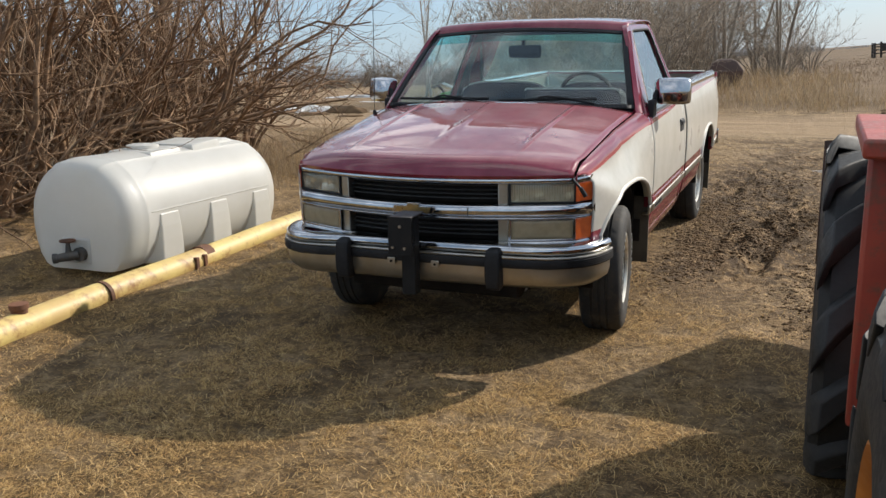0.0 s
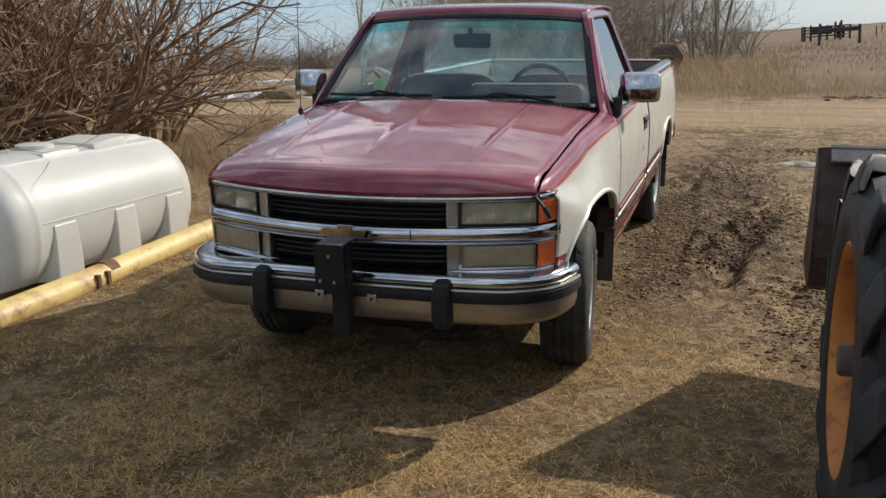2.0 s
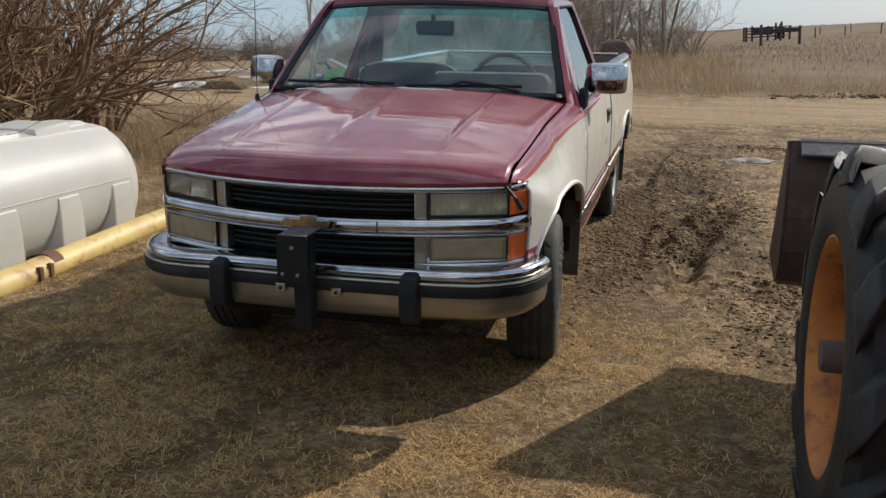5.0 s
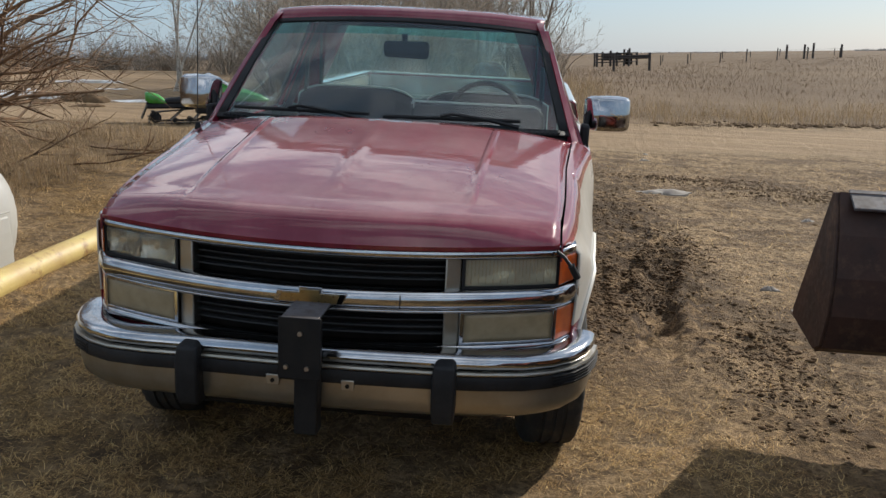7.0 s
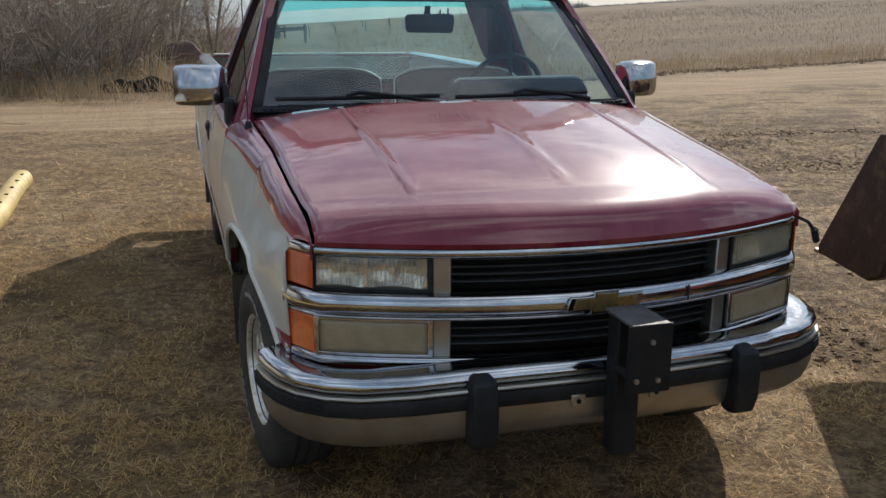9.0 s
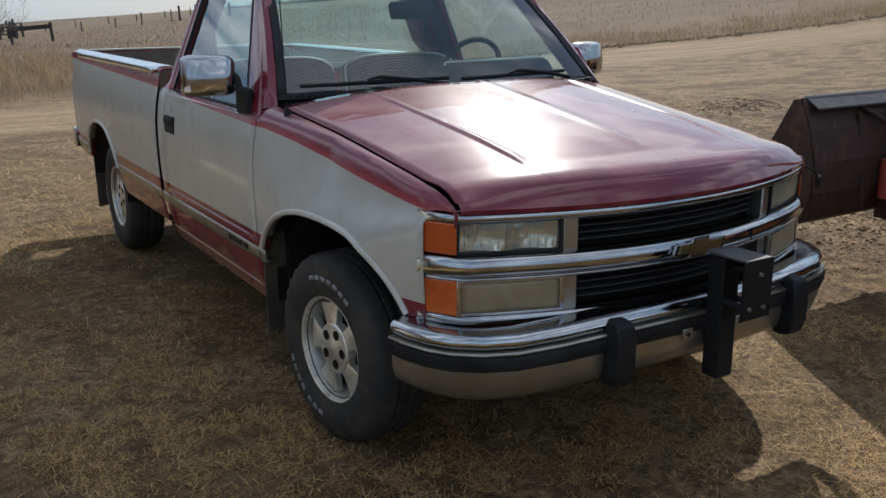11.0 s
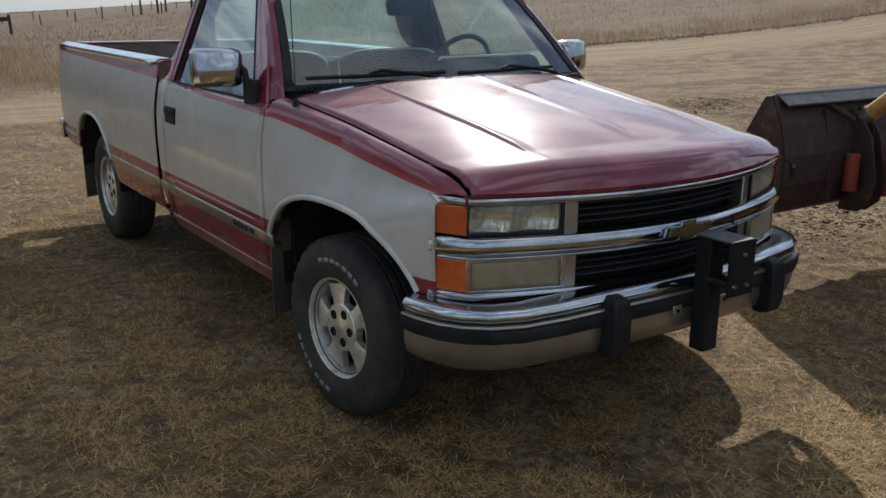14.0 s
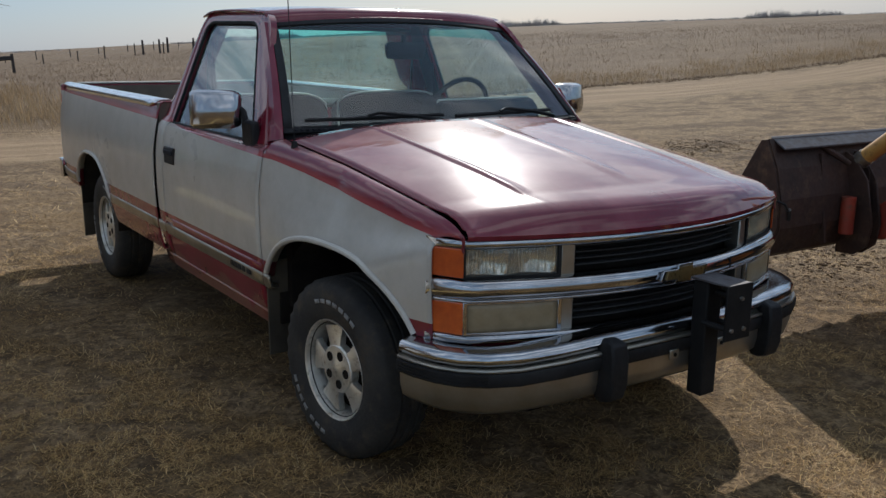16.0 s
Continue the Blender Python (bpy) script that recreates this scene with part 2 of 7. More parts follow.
FOG = worn("hazed_lamp_lens", (0.215, 0.165, 0.093), (0.275, 0.215, 0.128), 20, (0.35, 0.5), 0, 140, 0.12)
LENS = clear("clear_lamp_lens", (0.95, 0.94, 0.90), 1.5, 0.08, 0.10, (0.66, 0.64, 0.56))
RIBBED = clear("pressed_lamp_glass", (0.90, 0.89, 0.85), 1.5, 0.12, 0.12, (0.66, 0.64, 0.56))
# the blue film colour paints sky reflections into the dusty glass
GLASS = clear("window_glass", (0.88, 1.0, 0.985), 1.5, 0.01, 0.010, (0.52, 0.72, 0.82), 0.075)
TINT = clear("tinted_glass_band", (0.30, 0.85, 0.88), 1.45, 0.01, 0.02)
ALLOY = worn("cast_alloy", (0.72, 0.70, 0.65), (0.58, 0.55, 0.48), 14, (0.3, 0.45), 0.7, 90, 0.1, dirt=(0.3, 0.26, 0.2))
SEAT = worn("dark_seat_cloth", (0.022, 0.023, 0.03), (0.035, 0.034, 0.04), 12, (0.85, 0.95), 0, 180, 0.04, Specular_IOR_Level=0.08)
OLDRUST = worn("dull_brown_rust", (0.105, 0.066, 0.055), (0.075, 0.052, 0.046), 5, (0.8, 0.95), 0.05, 40, 0.3)
STONE = worn("pale_field_stone", (0.30, 0.27, 0.23), (0.2, 0.17, 0.14), 12, (0.8, 0.95), 0, 60, 0.3)
TRIM = worn("grey_cabin_trim", (0.016, 0.017, 0.021), (0.026, 0.027, 0.032), 8, (0.6, 0.75), 0, 90, 0.1, Specular_IOR_Level=0.12)
PALE = worn("pale_vinyl", (0.5, 0.49, 0.45), (0.42, 0.4, 0.37), 9, (0.5, 0.65), 0, 90, 0.1)
BEDLINER = worn("scuffed_bed_metal", (0.10, 0.085, 0.07), (0.16, 0.13, 0.10), 7, (0.6, 0.8), 0.1, 50, 0.15)
GOLD = worn("tarnished_gold", (0.36, 0.25, 0.10), (0.27, 0.19, 0.085), 30, (0.25, 0.4), 0.8, 80, 0.1)
STEEL = worn("bolt_steel", (0.4, 0.38, 0.35), (0.3, 0.25, 0.2), 40, (0.35, 0.5), 0.9, 90, 0.1)
WHITELINE = worn("white_tyre_lettering", (0.27, 0.27, 0.26), (0.15, 0.145, 0.14), 30, (0.6, 0.8), 0, 90, 0.1)
MIRROR, _, _, _ = base("mirror_silver", (0.8, 0.82, 0.82), 0.02, 1.0)
POLY = worn("white_polyethylene", (0.64, 0.63, 0.60), (0.57, 0.56, 0.525), 2.5, (0.35, 0.5), 0, 30, 0.06, Coat_Weight=0.15)
pn, pl = POLY.node_tree.nodes, POLY.node_tree.links
thru, both_ways = pn.new("ShaderNodeBsdfTranslucent"), pn.new("ShaderNodeMixShader")
thru.inputs[0].default_value, both_ways.inputs[0].default_value = (0.74, 0.72, 0.67, 1), 0.42
pl.new(pn["Principled BSDF"].outputs[0], both_ways.inputs[1])
pl.new(thru.outputs[0], both_ways.inputs[2])
pl.new(both_ways.outputs[0], pn["Material Output"].inputs[0])
PIPE = worn("yellow_painted_pipe", (0.54, 0.42, 0.15), (0.42, 0.29, 0.11), 3.2, (0.45, 0.65), 0, 50, 0.15, dirt=(0.20, 0.095, 0.035))
LUG = worn("dark_tractor_rubber", (0.014, 0.014, 0.014), (0.026, 0.025, 0.024), 5, (0.5, 0.7), 0, 60, 0.15, Specular_IOR_Level=0.3)
RUST = worn("rusty_steel", (0.16, 0.065, 0.03), (0.09, 0.045, 0.028), 6, (0.7, 0.9), 0.2, 50, 0.3)
BUCKET = worn("rusted_brown_bucket_steel", (0.062, 0.034, 0.026), (0.036, 0.024, 0.021), 4, (0.5, 0.75), 0.1, 40, 0.25, dirt=(0.10, 0.06, 0.04), Specular_IOR_Level=0.25)
CYLINDER = worn("weathered_yellow_cylinder", (0.5, 0.27, 0.06), (0.42, 0.2, 0.05), 7, (0.4, 0.55), 0, 60, 0.1, dirt=(0.16, 0.08, 0.035))
# scuffed steel for the bucket lip; its grey also paints sunlight on the mount
WORN_LIT_STEEL = worn("scuffed_sunlit_grey_steel", (0.11, 0.105, 0.112), (0.07, 0.06, 0.058), 12, (0.5, 0.7), 0.4, 60, 0.2, dirt=(0.06, 0.035, 0.025))
RED = worn("faded_red_machine_paint", (0.33, 0.05, 0.025), (0.24, 0.035, 0.02), 5, (0.4, 0.6), 0, 50, 0.12, dirt=(0.13, 0.06, 0.035))
ORANGE = worn("chipped_orange_rim_paint", (0.50, 0.17, 0.022), (0.30, 0.09, 0.02), 4, (0.5, 0.7), 0, 40, 0.25, dirt=(0.09, 0.035, 0.016))
BARK = worn("willow_bark", (0.25, 0.145, 0.075), (0.08, 0.049, 0.029), 9, (0.8, 0.95), 0, 50, 0.3)
TWIG = island_mat("twigs", ((0.15, 0.085, 0.045), (0.33, 0.205, 0.115), (0.22, 0.128, 0.067), (0.40, 0.27, 0.16)))
DARKTWIG = island_mat("dark_brush_twigs", ((0.12, 0.09, 0.064), (0.20, 0.155, 0.112), (0.15, 0.115, 0.082), (0.085, 0.063, 0.046)))
GREYTWIG = island_mat("grey_brush_twigs", ((0.30, 0.235, 0.17), (0.46, 0.375, 0.285), (0.36, 0.285, 0.21), (0.21, 0.16, 0.115)))
BIRCH = worn("pale_birch_bark", (0.5, 0.46, 0.40), (0.36, 0.32, 0.27), 7, (0.7, 0.9), 0, 40, 0.2, dirt=(0.1, 0.085, 0.07))
POPLAR = worn("grey_poplar_bark", (0.26, 0.225, 0.18), (0.18, 0.15, 0.12), 7, (0.8, 0.95), 0, 40, 0.2)
STRAW = island_mat("dry_straw", ((0.559, 0.342, 0.123), (0.855, 0.612, 0.282), (0.237, 0.133, 0.049), (0.730, 0.484, 0.191), (0.107, 0.061, 0.026), (0.451, 0.265, 0.096)), 0.7, 0.4)
STALK = island_mat("pale_dry_stalks", ((0.70, 0.52, 0.26), (0.48, 0.31, 0.125), (0.76, 0.60, 0.34), (0.58, 0.40, 0.18)), 0.6, 0.4)
DRYGRASS = island_mat("tall_dry_grass", ((0.27, 0.19, 0.11), (0.40, 0.29, 0.165), (0.19, 0.135, 0.085), (0.33, 0.24, 0.14)), 0.8, 0.35)
GREYGRASS = island_mat("weathered_stubble", ((0.24, 0.158, 0.094), (0.31, 0.21, 0.126), (0.185, 0.122, 0.075), (0.275, 0.183, 0.108)))
SNOW = worn("old_snow", (0.72, 0.73, 0.74), (0.5, 0.48, 0.44), 3, (0.5, 0.7), 0, 30, 0.4, dirt=(0.4, 0.34, 0.27))
SOIL = worn("dark_wet_soil", (0.078, 0.050, 0.029), (0.16, 0.104, 0.058), 5, (0.8, 0.95), 0, 30, 0.5, Specular_IOR_Level=0.08)
EARTH = worn("dry_earth_crumbs", (0.20, 0.132, 0.076), (0.34, 0.23, 0.122), 3, (0.85, 0.95), 0, 40, 0.3, Specular_IOR_Level=0.08)
POST = worn("weathered_fence_wood", (0.065, 0.053, 0.046), (0.042, 0.036, 0.033), 6, (0.85, 0.95), 0, 40, 0.3)
GREEN = worn("bright_green_cowl", (0.05, 0.30, 0.03), (0.04, 0.22, 0.025), 8, (0.2, 0.35), 0, 60, 0.05, Coat_Weight=0.4)
IRON = worn("valve_iron", (0.05, 0.05, 0.05), (0.09, 0.075, 0.06), 20, (0.5, 0.7), 0.3, 80, 0.2)


# ---- mesh helpers ----
def part(name, bm, material, parent, label="", smooth=True, thick=0.0, bevel=0.0):
    """Links a bmesh as one mesh object under a thing or part."""
    me = bpy.data.meshes.new(name)
    bmesh.ops.recalc_face_normals(bm, faces=bm.faces)
    bm.to_mesh(me)
    bm.free()
    me.materials.append(material)
    me.polygons.foreach_set("use_smooth", [smooth] * len(me.polygons))
    if smooth:
        me.set_sharp_from_angle(angle=radians(38))
    ob = new(name, me)
    ob.parent = parent
    if label:
        ob["label"] = label
    if thick:
        s = ob.modifiers.new("thickness", 'SOLIDIFY')
        s.thickness, s.offset = thick, 0.0
    if bevel:
        w = ob.modifiers.new("edge", 'BEVEL')
        w.width, w.segments, w.limit_method = bevel, 2, 'ANGLE'
    return ob


def thing(name, m, label, category, group="", kind=""):
    ob = new(name)
    ob.empty_display_size = 0.1
    ob.matrix_world = m
    return tagged(ob, label, category, group, kind)


def raw(name, verts, faces, material, parent=None, smooth=False):
    me = bpy.data.meshes.new(name)
    me.from_pydata(verts, [], faces)
    me.materials.append(material)
    if smooth:
        me.polygons.foreach_set("use_smooth", [True] * len(me.polygons))
    ob = new(name, me)
    ob.parent = parent
    return ob


def grid(bm, rows, close=False):
    """Quads through rows of points of equal length."""
    vs = [[bm.verts.new(p) for p in r] for r in rows]
    k = len(vs[0])
    for a, b in zip(vs, vs[1:]):
        for i in range(k if close else k - 1):
            j = (i + 1) % k
            bm.faces.new((a[i], a[j], b[j], b[i]))
    return vs


def loft(rows, close=True, caps=True):
    bm = bmesh.new()
    vs = grid(bm, rows, close)
    if caps:
        bm.faces.new(vs[0])
        bm.faces.new(vs[-1])
    return bm


def block(lo, hi, bm=None, m=Matrix()):
    bm = bm or bmesh.new()
    bmesh.ops.create_cube(bm, size=1, matrix=m @ Matrix.LocRotScale([(a + b) / 2 for a, b in zip(lo, hi)], None, [b - a for a, b in zip(lo, hi)]))
    return bm


def rod(points, radius, seg=8, bm=None, caps=True):
    """A tube along points; radius may be a list."""
    bm = bm or bmesh.new()
    pts = [Vector(p) for p in points]
    rad = radius if isinstance(radius, (list, tuple)) else [radius] * len(pts)
    rows = []
    side = None
    for i, p in enumerate(pts):
        d = (pts[min(i + 1, len(pts) - 1)] - pts[max(i - 1, 0)]).normalized()
        if side is None:
            side = d.orthogonal().normalized()
        side = (side - d * side.dot(d)).normalized()
        up = d.cross(side)
        rows.append([p + (side * math.cos(a) + up * math.sin(a)) * rad[i] for a in [2 * math.pi * k / seg for k in range(seg)]])
    vs = grid(bm, rows, True)
    if caps:
        bm.faces.new(vs[0])
        bm.faces.new(vs[-1])
    return bm


def lathe(profile, seg=48, axis='x', bm=None, closed=False):
    """Turns (radius, offset along the axis) round the x axis."""
    bm = bm or bmesh.new()
    prof = list(profile) + ([profile[0]] if closed else [])
    rows = []
    for k in range(seg + 1):
        a = 2 * math.pi * k / seg
        rows.append([(o, r * math.cos(a), r * math.sin(a)) if axis == 'x' else (r * math.cos(a), r * math.sin(a), o) for r, o in prof])
    grid(bm, rows)
    bmesh.ops.remove_doubles(bm, verts=bm.verts, dist=1e-5)
    return bm


def plate(outline, depth, m=Matrix()):
    """A flat outline in its own xy, depth thick along z, moved by m."""
    bm = bmesh.new()
    lo, hi = [bm.verts.new(m @ Vector((x, y, 0))) for x, y in outline], [bm.verts.new(m @ Vector((x, y, depth))) for x, y in outline]
    bm.faces.new(lo)
    bm.faces.new(hi)
    for i in range(len(lo)):
        j = (i + 1) % len(lo)
        bm.faces.new((lo[i], lo[j], hi[j], hi[i]))
    return bm


def mirrored(bm):
    for v in bm.verts:
        v.co.x = -v.co.x
    return bm


# ---- the lie of the land ----
def hash_grid(ix, iy, seed):
    h = (ix * 374761393 + iy * 668265263 + seed * 974634777) & 0xFFFFFFFF
    h = ((h ^ (h >> 13)) * 1274126177) & 0xFFFFFFFF
    return ((h ^ (h >> 16)) & 0xFFFF) / 65535.0


def value_noise(x, y, seed=0):
    ix, iy = np.floor(x).astype(np.int64), np.floor(y).astype(np.int64)
    fx, fy = x - ix, y - iy
    fx, fy = fx * fx * (3 - 2 * fx), fy * fy * (3 - 2 * fy)
    a, b = hash_grid(ix, iy, seed), hash_grid(ix + 1, iy, seed)
    c, d = hash_grid(ix, iy + 1, seed), hash_grid(ix + 1, iy + 1, seed)
    return (a * (1 - fx) + b * fx) * (1 - fy) + (c * (1 - fx) + d * fx) * fy


def fbm(x, y, octaves=4, seed=0):
    total, amp, norm = 0.0, 1.0, 0.0
    for k in range(octaves):
        total = total + amp * value_noise(x * 2**k, y * 2**k, seed + k)
        norm, amp = norm + amp, amp * 0.5
    return total / norm


def smooth(t):
    t = np.clip(t, 0, 1)
    return t * t * (3 - 2 * t)


def mud(x, y):
    """How muddy the yard is: a churned strip beside the truck that runs out to the track, and worn ground beyond."""
    mid = 1.20 + 0.06 * (y - 2.0) + 0.15 * np.sin(y * 0.9)
    s = smooth(1.35 - np.abs(x - mid - 0.1) / 0.70) * smooth((y - 0.2) / 1.5) * smooth((8.6 + 0.3 * x - y) / 3.0)
    t = smooth(1.3 - np.hypot((x - 7.0) / 5.6, (y - 6.6) / 3.6)) * 0.55
    u = smooth(1.4 - np.hypot((x - 2.6) / 1.1, (y - 0.9) / 1.6)) * 0.5
    return np.clip(np.maximum(np.maximum(s, t), u) * (0.55 + 0.9 * fbm(x * 1.1, y * 1.1, 3, 15)), 0, 1)


def bare(x, y):
    """Where the yard is trodden earth with little straw on it."""
    return np.clip(np.maximum(mud(x, y), smooth((x - 0.4) / 1.6) * smooth((y + 1.2) / 2.0)) + 0.75 * smooth((y - 5.5) / 2.5), 0, 1)


def land(x, y):
    """Height of the ground: the yard's slope, easing to level country."""
    x, y = np.asarray(x, float), np.asarray(y, float)
    slope = SLOPE_X * x + SLOPE_Y * y
    far = smooth((np.hypot(x, y - 2) - 15) / 40)
    level = 0.35 + 0.75 * smooth((x - 2) / 28) * smooth((y - 20) / 60)
    d = np.hypot(x, y)
    dip = 0.0075 * np.maximum(0, d - 100) * smooth((np.arctan2(x, y) - 0.6) / 0.5)
    return slope * (1 - far) + level * far - dip


def relief(x, y):
    near = smooth((34 - np.hypot(x, y)) / 15)
    m, w = mud(x, y), bare(x, y)
    lumps = (fbm(x * 1.3, y * 1.3, 3, 5) - 0.5) * 0.03 + (fbm(x * 7, y * 7, 3, 9) - 0.5) * 0.016
    crumbs = (np.maximum(fbm(x * 6.0, y * 6.0, 3, 25) - 0.5, 0) * 0.05 + (fbm(x * 13.0, y * 13.0, 2, 26) - 0.5) * 0.016) * w
    clods = ((fbm(x * 4.5, y * 4.0, 4, 21) - 0.5) * 0.085 + np.maximum(fbm(x * 12.0, y * 9.0, 3, 31) - 0.48, 0) * 0.13 - np.maximum(fbm(x * 6.0, y * 3.0, 3, 35) - 0.52, 0) * 0.14) * m
    ruts = 0.0
    for off, drift in ((-0.22, 0.03), (0.35, 0.16)):
        mid = 1.25 + off + drift * (y - 2.0) + 0.08 * np.sin(y * 1.1 + off * 5)
        broken = smooth((fbm(x * 1.5, y * 1.5, 2, 77) - 0.38) * 5)
        tread = 0.5 + 0.5 * np.sin(y * 46 + 40 * np.abs(x - mid) + 7 * fbm(x * 2, y * 2, 2, 41))
        ruts = ruts + ((0.036 * tread - 0.085) * np.exp(-((x - mid) / 0.11) ** 4) + 0.034 * np.exp(-((np.abs(x - mid) - 0.16) / 0.05) ** 2)) * m * broken
    flat = smooth(np.maximum(np.abs(x) - 1.1, np.maximum(-1.2 - y, y - 4.6)) / 0.4)
    return near * (lumps * (0.35 + 0.65 * flat) + (clods + crumbs + ruts) * (0.1 + 0.9 * flat))


def road_mid(x):
    """Middle of the dirt track, which bends away past the yard."""
    return np.interp(x, [-60, -10, 0, 3, 5.5, 8, 13, 20, 30, 70], [13.0, 12.0, 11.7, 12.2, 13.2, 14.5, 16.6, 17.7, 16.8, 13.0])


def upright(x, y, turn=0.0, size=1.0, sink=0.02):
    return pose(x, y, float(land(x, y)) - sink, 0, 0, turn) @ Matrix.Scale(size, 4)


# ---- ground ----
def ground_material():
    m, n, l, b = base("dry_grass_and_dirt", (0.2, 0.14, 0.08), 0.95)
    at = n.new("ShaderNodeVertexColor")
    at.layer_name = "zones"
    sp = n.new("ShaderNodeSeparateColor")
    l.new(at.outputs[0], sp.inputs[0])
    blot, mid, fine = noise_tex(n, l, 0.55, 6, 0.65), noise_tex(n, l, 5.0, 8, 0.7), noise_tex(n, l, 55, 6, 0.75)
    crumb = noise_tex(n, l, 16, 5, 0.75)
    thatch = calc(n, l, 'MAXIMUM', noise_tex(n, l, 42, 6, 0.85, stretch=(0.8, 3.6, 1)), noise_tex(n, l, 46, 6, 0.85, stretch=(3.4, 0.7, 1)))
    grass = mix(n, l, ramp(n, l, thatch, (0.49, grey(0)), (0.65, grey(1))), (0.044, 0.027, 0.012), (0.44, 0.272, 0.108))
    clump = mix(n, l, 0.45, noise_tex(n, l, 3.2, 8, 0.75), crumb)
    grass = mix(n, l, ramp(n, l, clump, (0.43, grey(0.75)), (0.495, grey(0))), grass, (0.048, 0.029, 0.015))
    grass = mix(n, l, ramp(n, l, noise_tex(n, l, 1.8, 7, 0.7), (0.43, grey(0.7)), (0.50, grey(0))), grass, (0.056, 0.036, 0.02))
    grit = mix(n, l, 0.5, fine, crumb)
    bare = mix(n, l, ramp(n, l, grit, (0.45, grey(0)), (0.555, grey(1))), (0.115, 0.078, 0.044), (0.345, 0.236, 0.129))
    damp = ramp(n, l, mix(n, l, 0.4, mid, crumb), (0.46, grey(0)), (0.53, grey(1)))
    bare = mix(n, l, damp, mix(n, l, 0.25, bare, (0.09, 0.06, 0.037)), bare)
    cover = ramp(n, l, mix(n, l, 0.45, blot, mid), (0.44, grey(0)), (0.6, grey(1)))
    worn_to = n.new("ShaderNodeMath")
    worn_to.operation = 'MAXIMUM'
    l.new(cover, worn_to.inputs[0])
    l.new(at.outputs["Alpha"], worn_to.inputs[1])
    col = mix(n, l, worn_to.outputs[0], grass, bare)
    tracked = ramp(n, l, noise_tex(n, l, 1.1, 9, 0.7, stretch=(0.9, 1.7, 1)), (0.455, grey(0.7)), (0.505, grey(0)))
    col = mix(n, l, calc(n, l, 'MULTIPLY', tracked, at.outputs["Alpha"]), col, (0.085, 0.056, 0.033))
    wet = ramp(n, l, mix(n, l, 0.3, mix(n, l, 0.5, mid, crumb), blot), (0.485, grey(0)), (0.585, grey(1)))
    mudc = mix(n, l, wet, (0.068, 0.044, 0.025), (0.335, 0.22, 0.115))
    mudc = mix(n, l, ramp(n, l, fine, (0.4, grey(0.45)), (0.6, grey(0))), mudc, (0.05, 0.034, 0.022))
    col = mix(n, l, sp.outputs[0], col, mudc)
    streak = noise_tex(n, l, 1.6, 8, 0.65, stretch=(0.12, 1.6, 1))
    dust = mix(n, l, ramp(n, l, streak, (0.40, grey(0)), (0.60, grey(1))), (0.235, 0.16, 0.092), (0.34, 0.24, 0.142))
    dust = mix(n, l, ramp(n, l, grit, (0.42, grey(0.4)), (0.62, grey(0.0))), dust, (0.15, 0.105, 0.07))
    col = mix(n, l, sp.outputs[1], col, dust)
    rows = noise_tex(n, l, 0.6, 8, 0.7, stretch=(0.35, 1.0, 1))
    stub = mix(n, l, ramp(n, l, rows, (0.35, grey(0)), (0.68, grey(1))), (0.125, 0.083, 0.047), (0.195, 0.133, 0.078))
    stub = mix(n, l, ramp(n, l, noise_tex(n, l, 9, 6, 0.8), (0.4, grey(0)), (0.7, grey(0.5))), stub, (0.12, 0.085, 0.055))
    bands = ramp(n, l, noise_tex(n, l, 0.07, 7, 0.6, stretch=(0.6, 1.8, 1)), (0.42, grey(0.55)), (0.56, grey(0)))
    stub = mix(n, l, bands, stub, (0.088, 0.056, 0.032))
    col = mix(n, l, sp.outputs[2], col, stub)
    l.new(col, b.inputs["Base Color"])
    rough_h = calc(n, l, 'ADD', calc(n, l, 'MULTIPLY', mid, 0.5), calc(n, l, 'ADD', calc(n, l, 'MULTIPLY', crumb, 0.35), calc(n, l, 'MULTIPLY', fine, 0.15)))
    bump(n, l, b, rough_h, 1.0, 0.06)
    b.inputs["Specular IOR Level"].default_value = 0.15
    return m


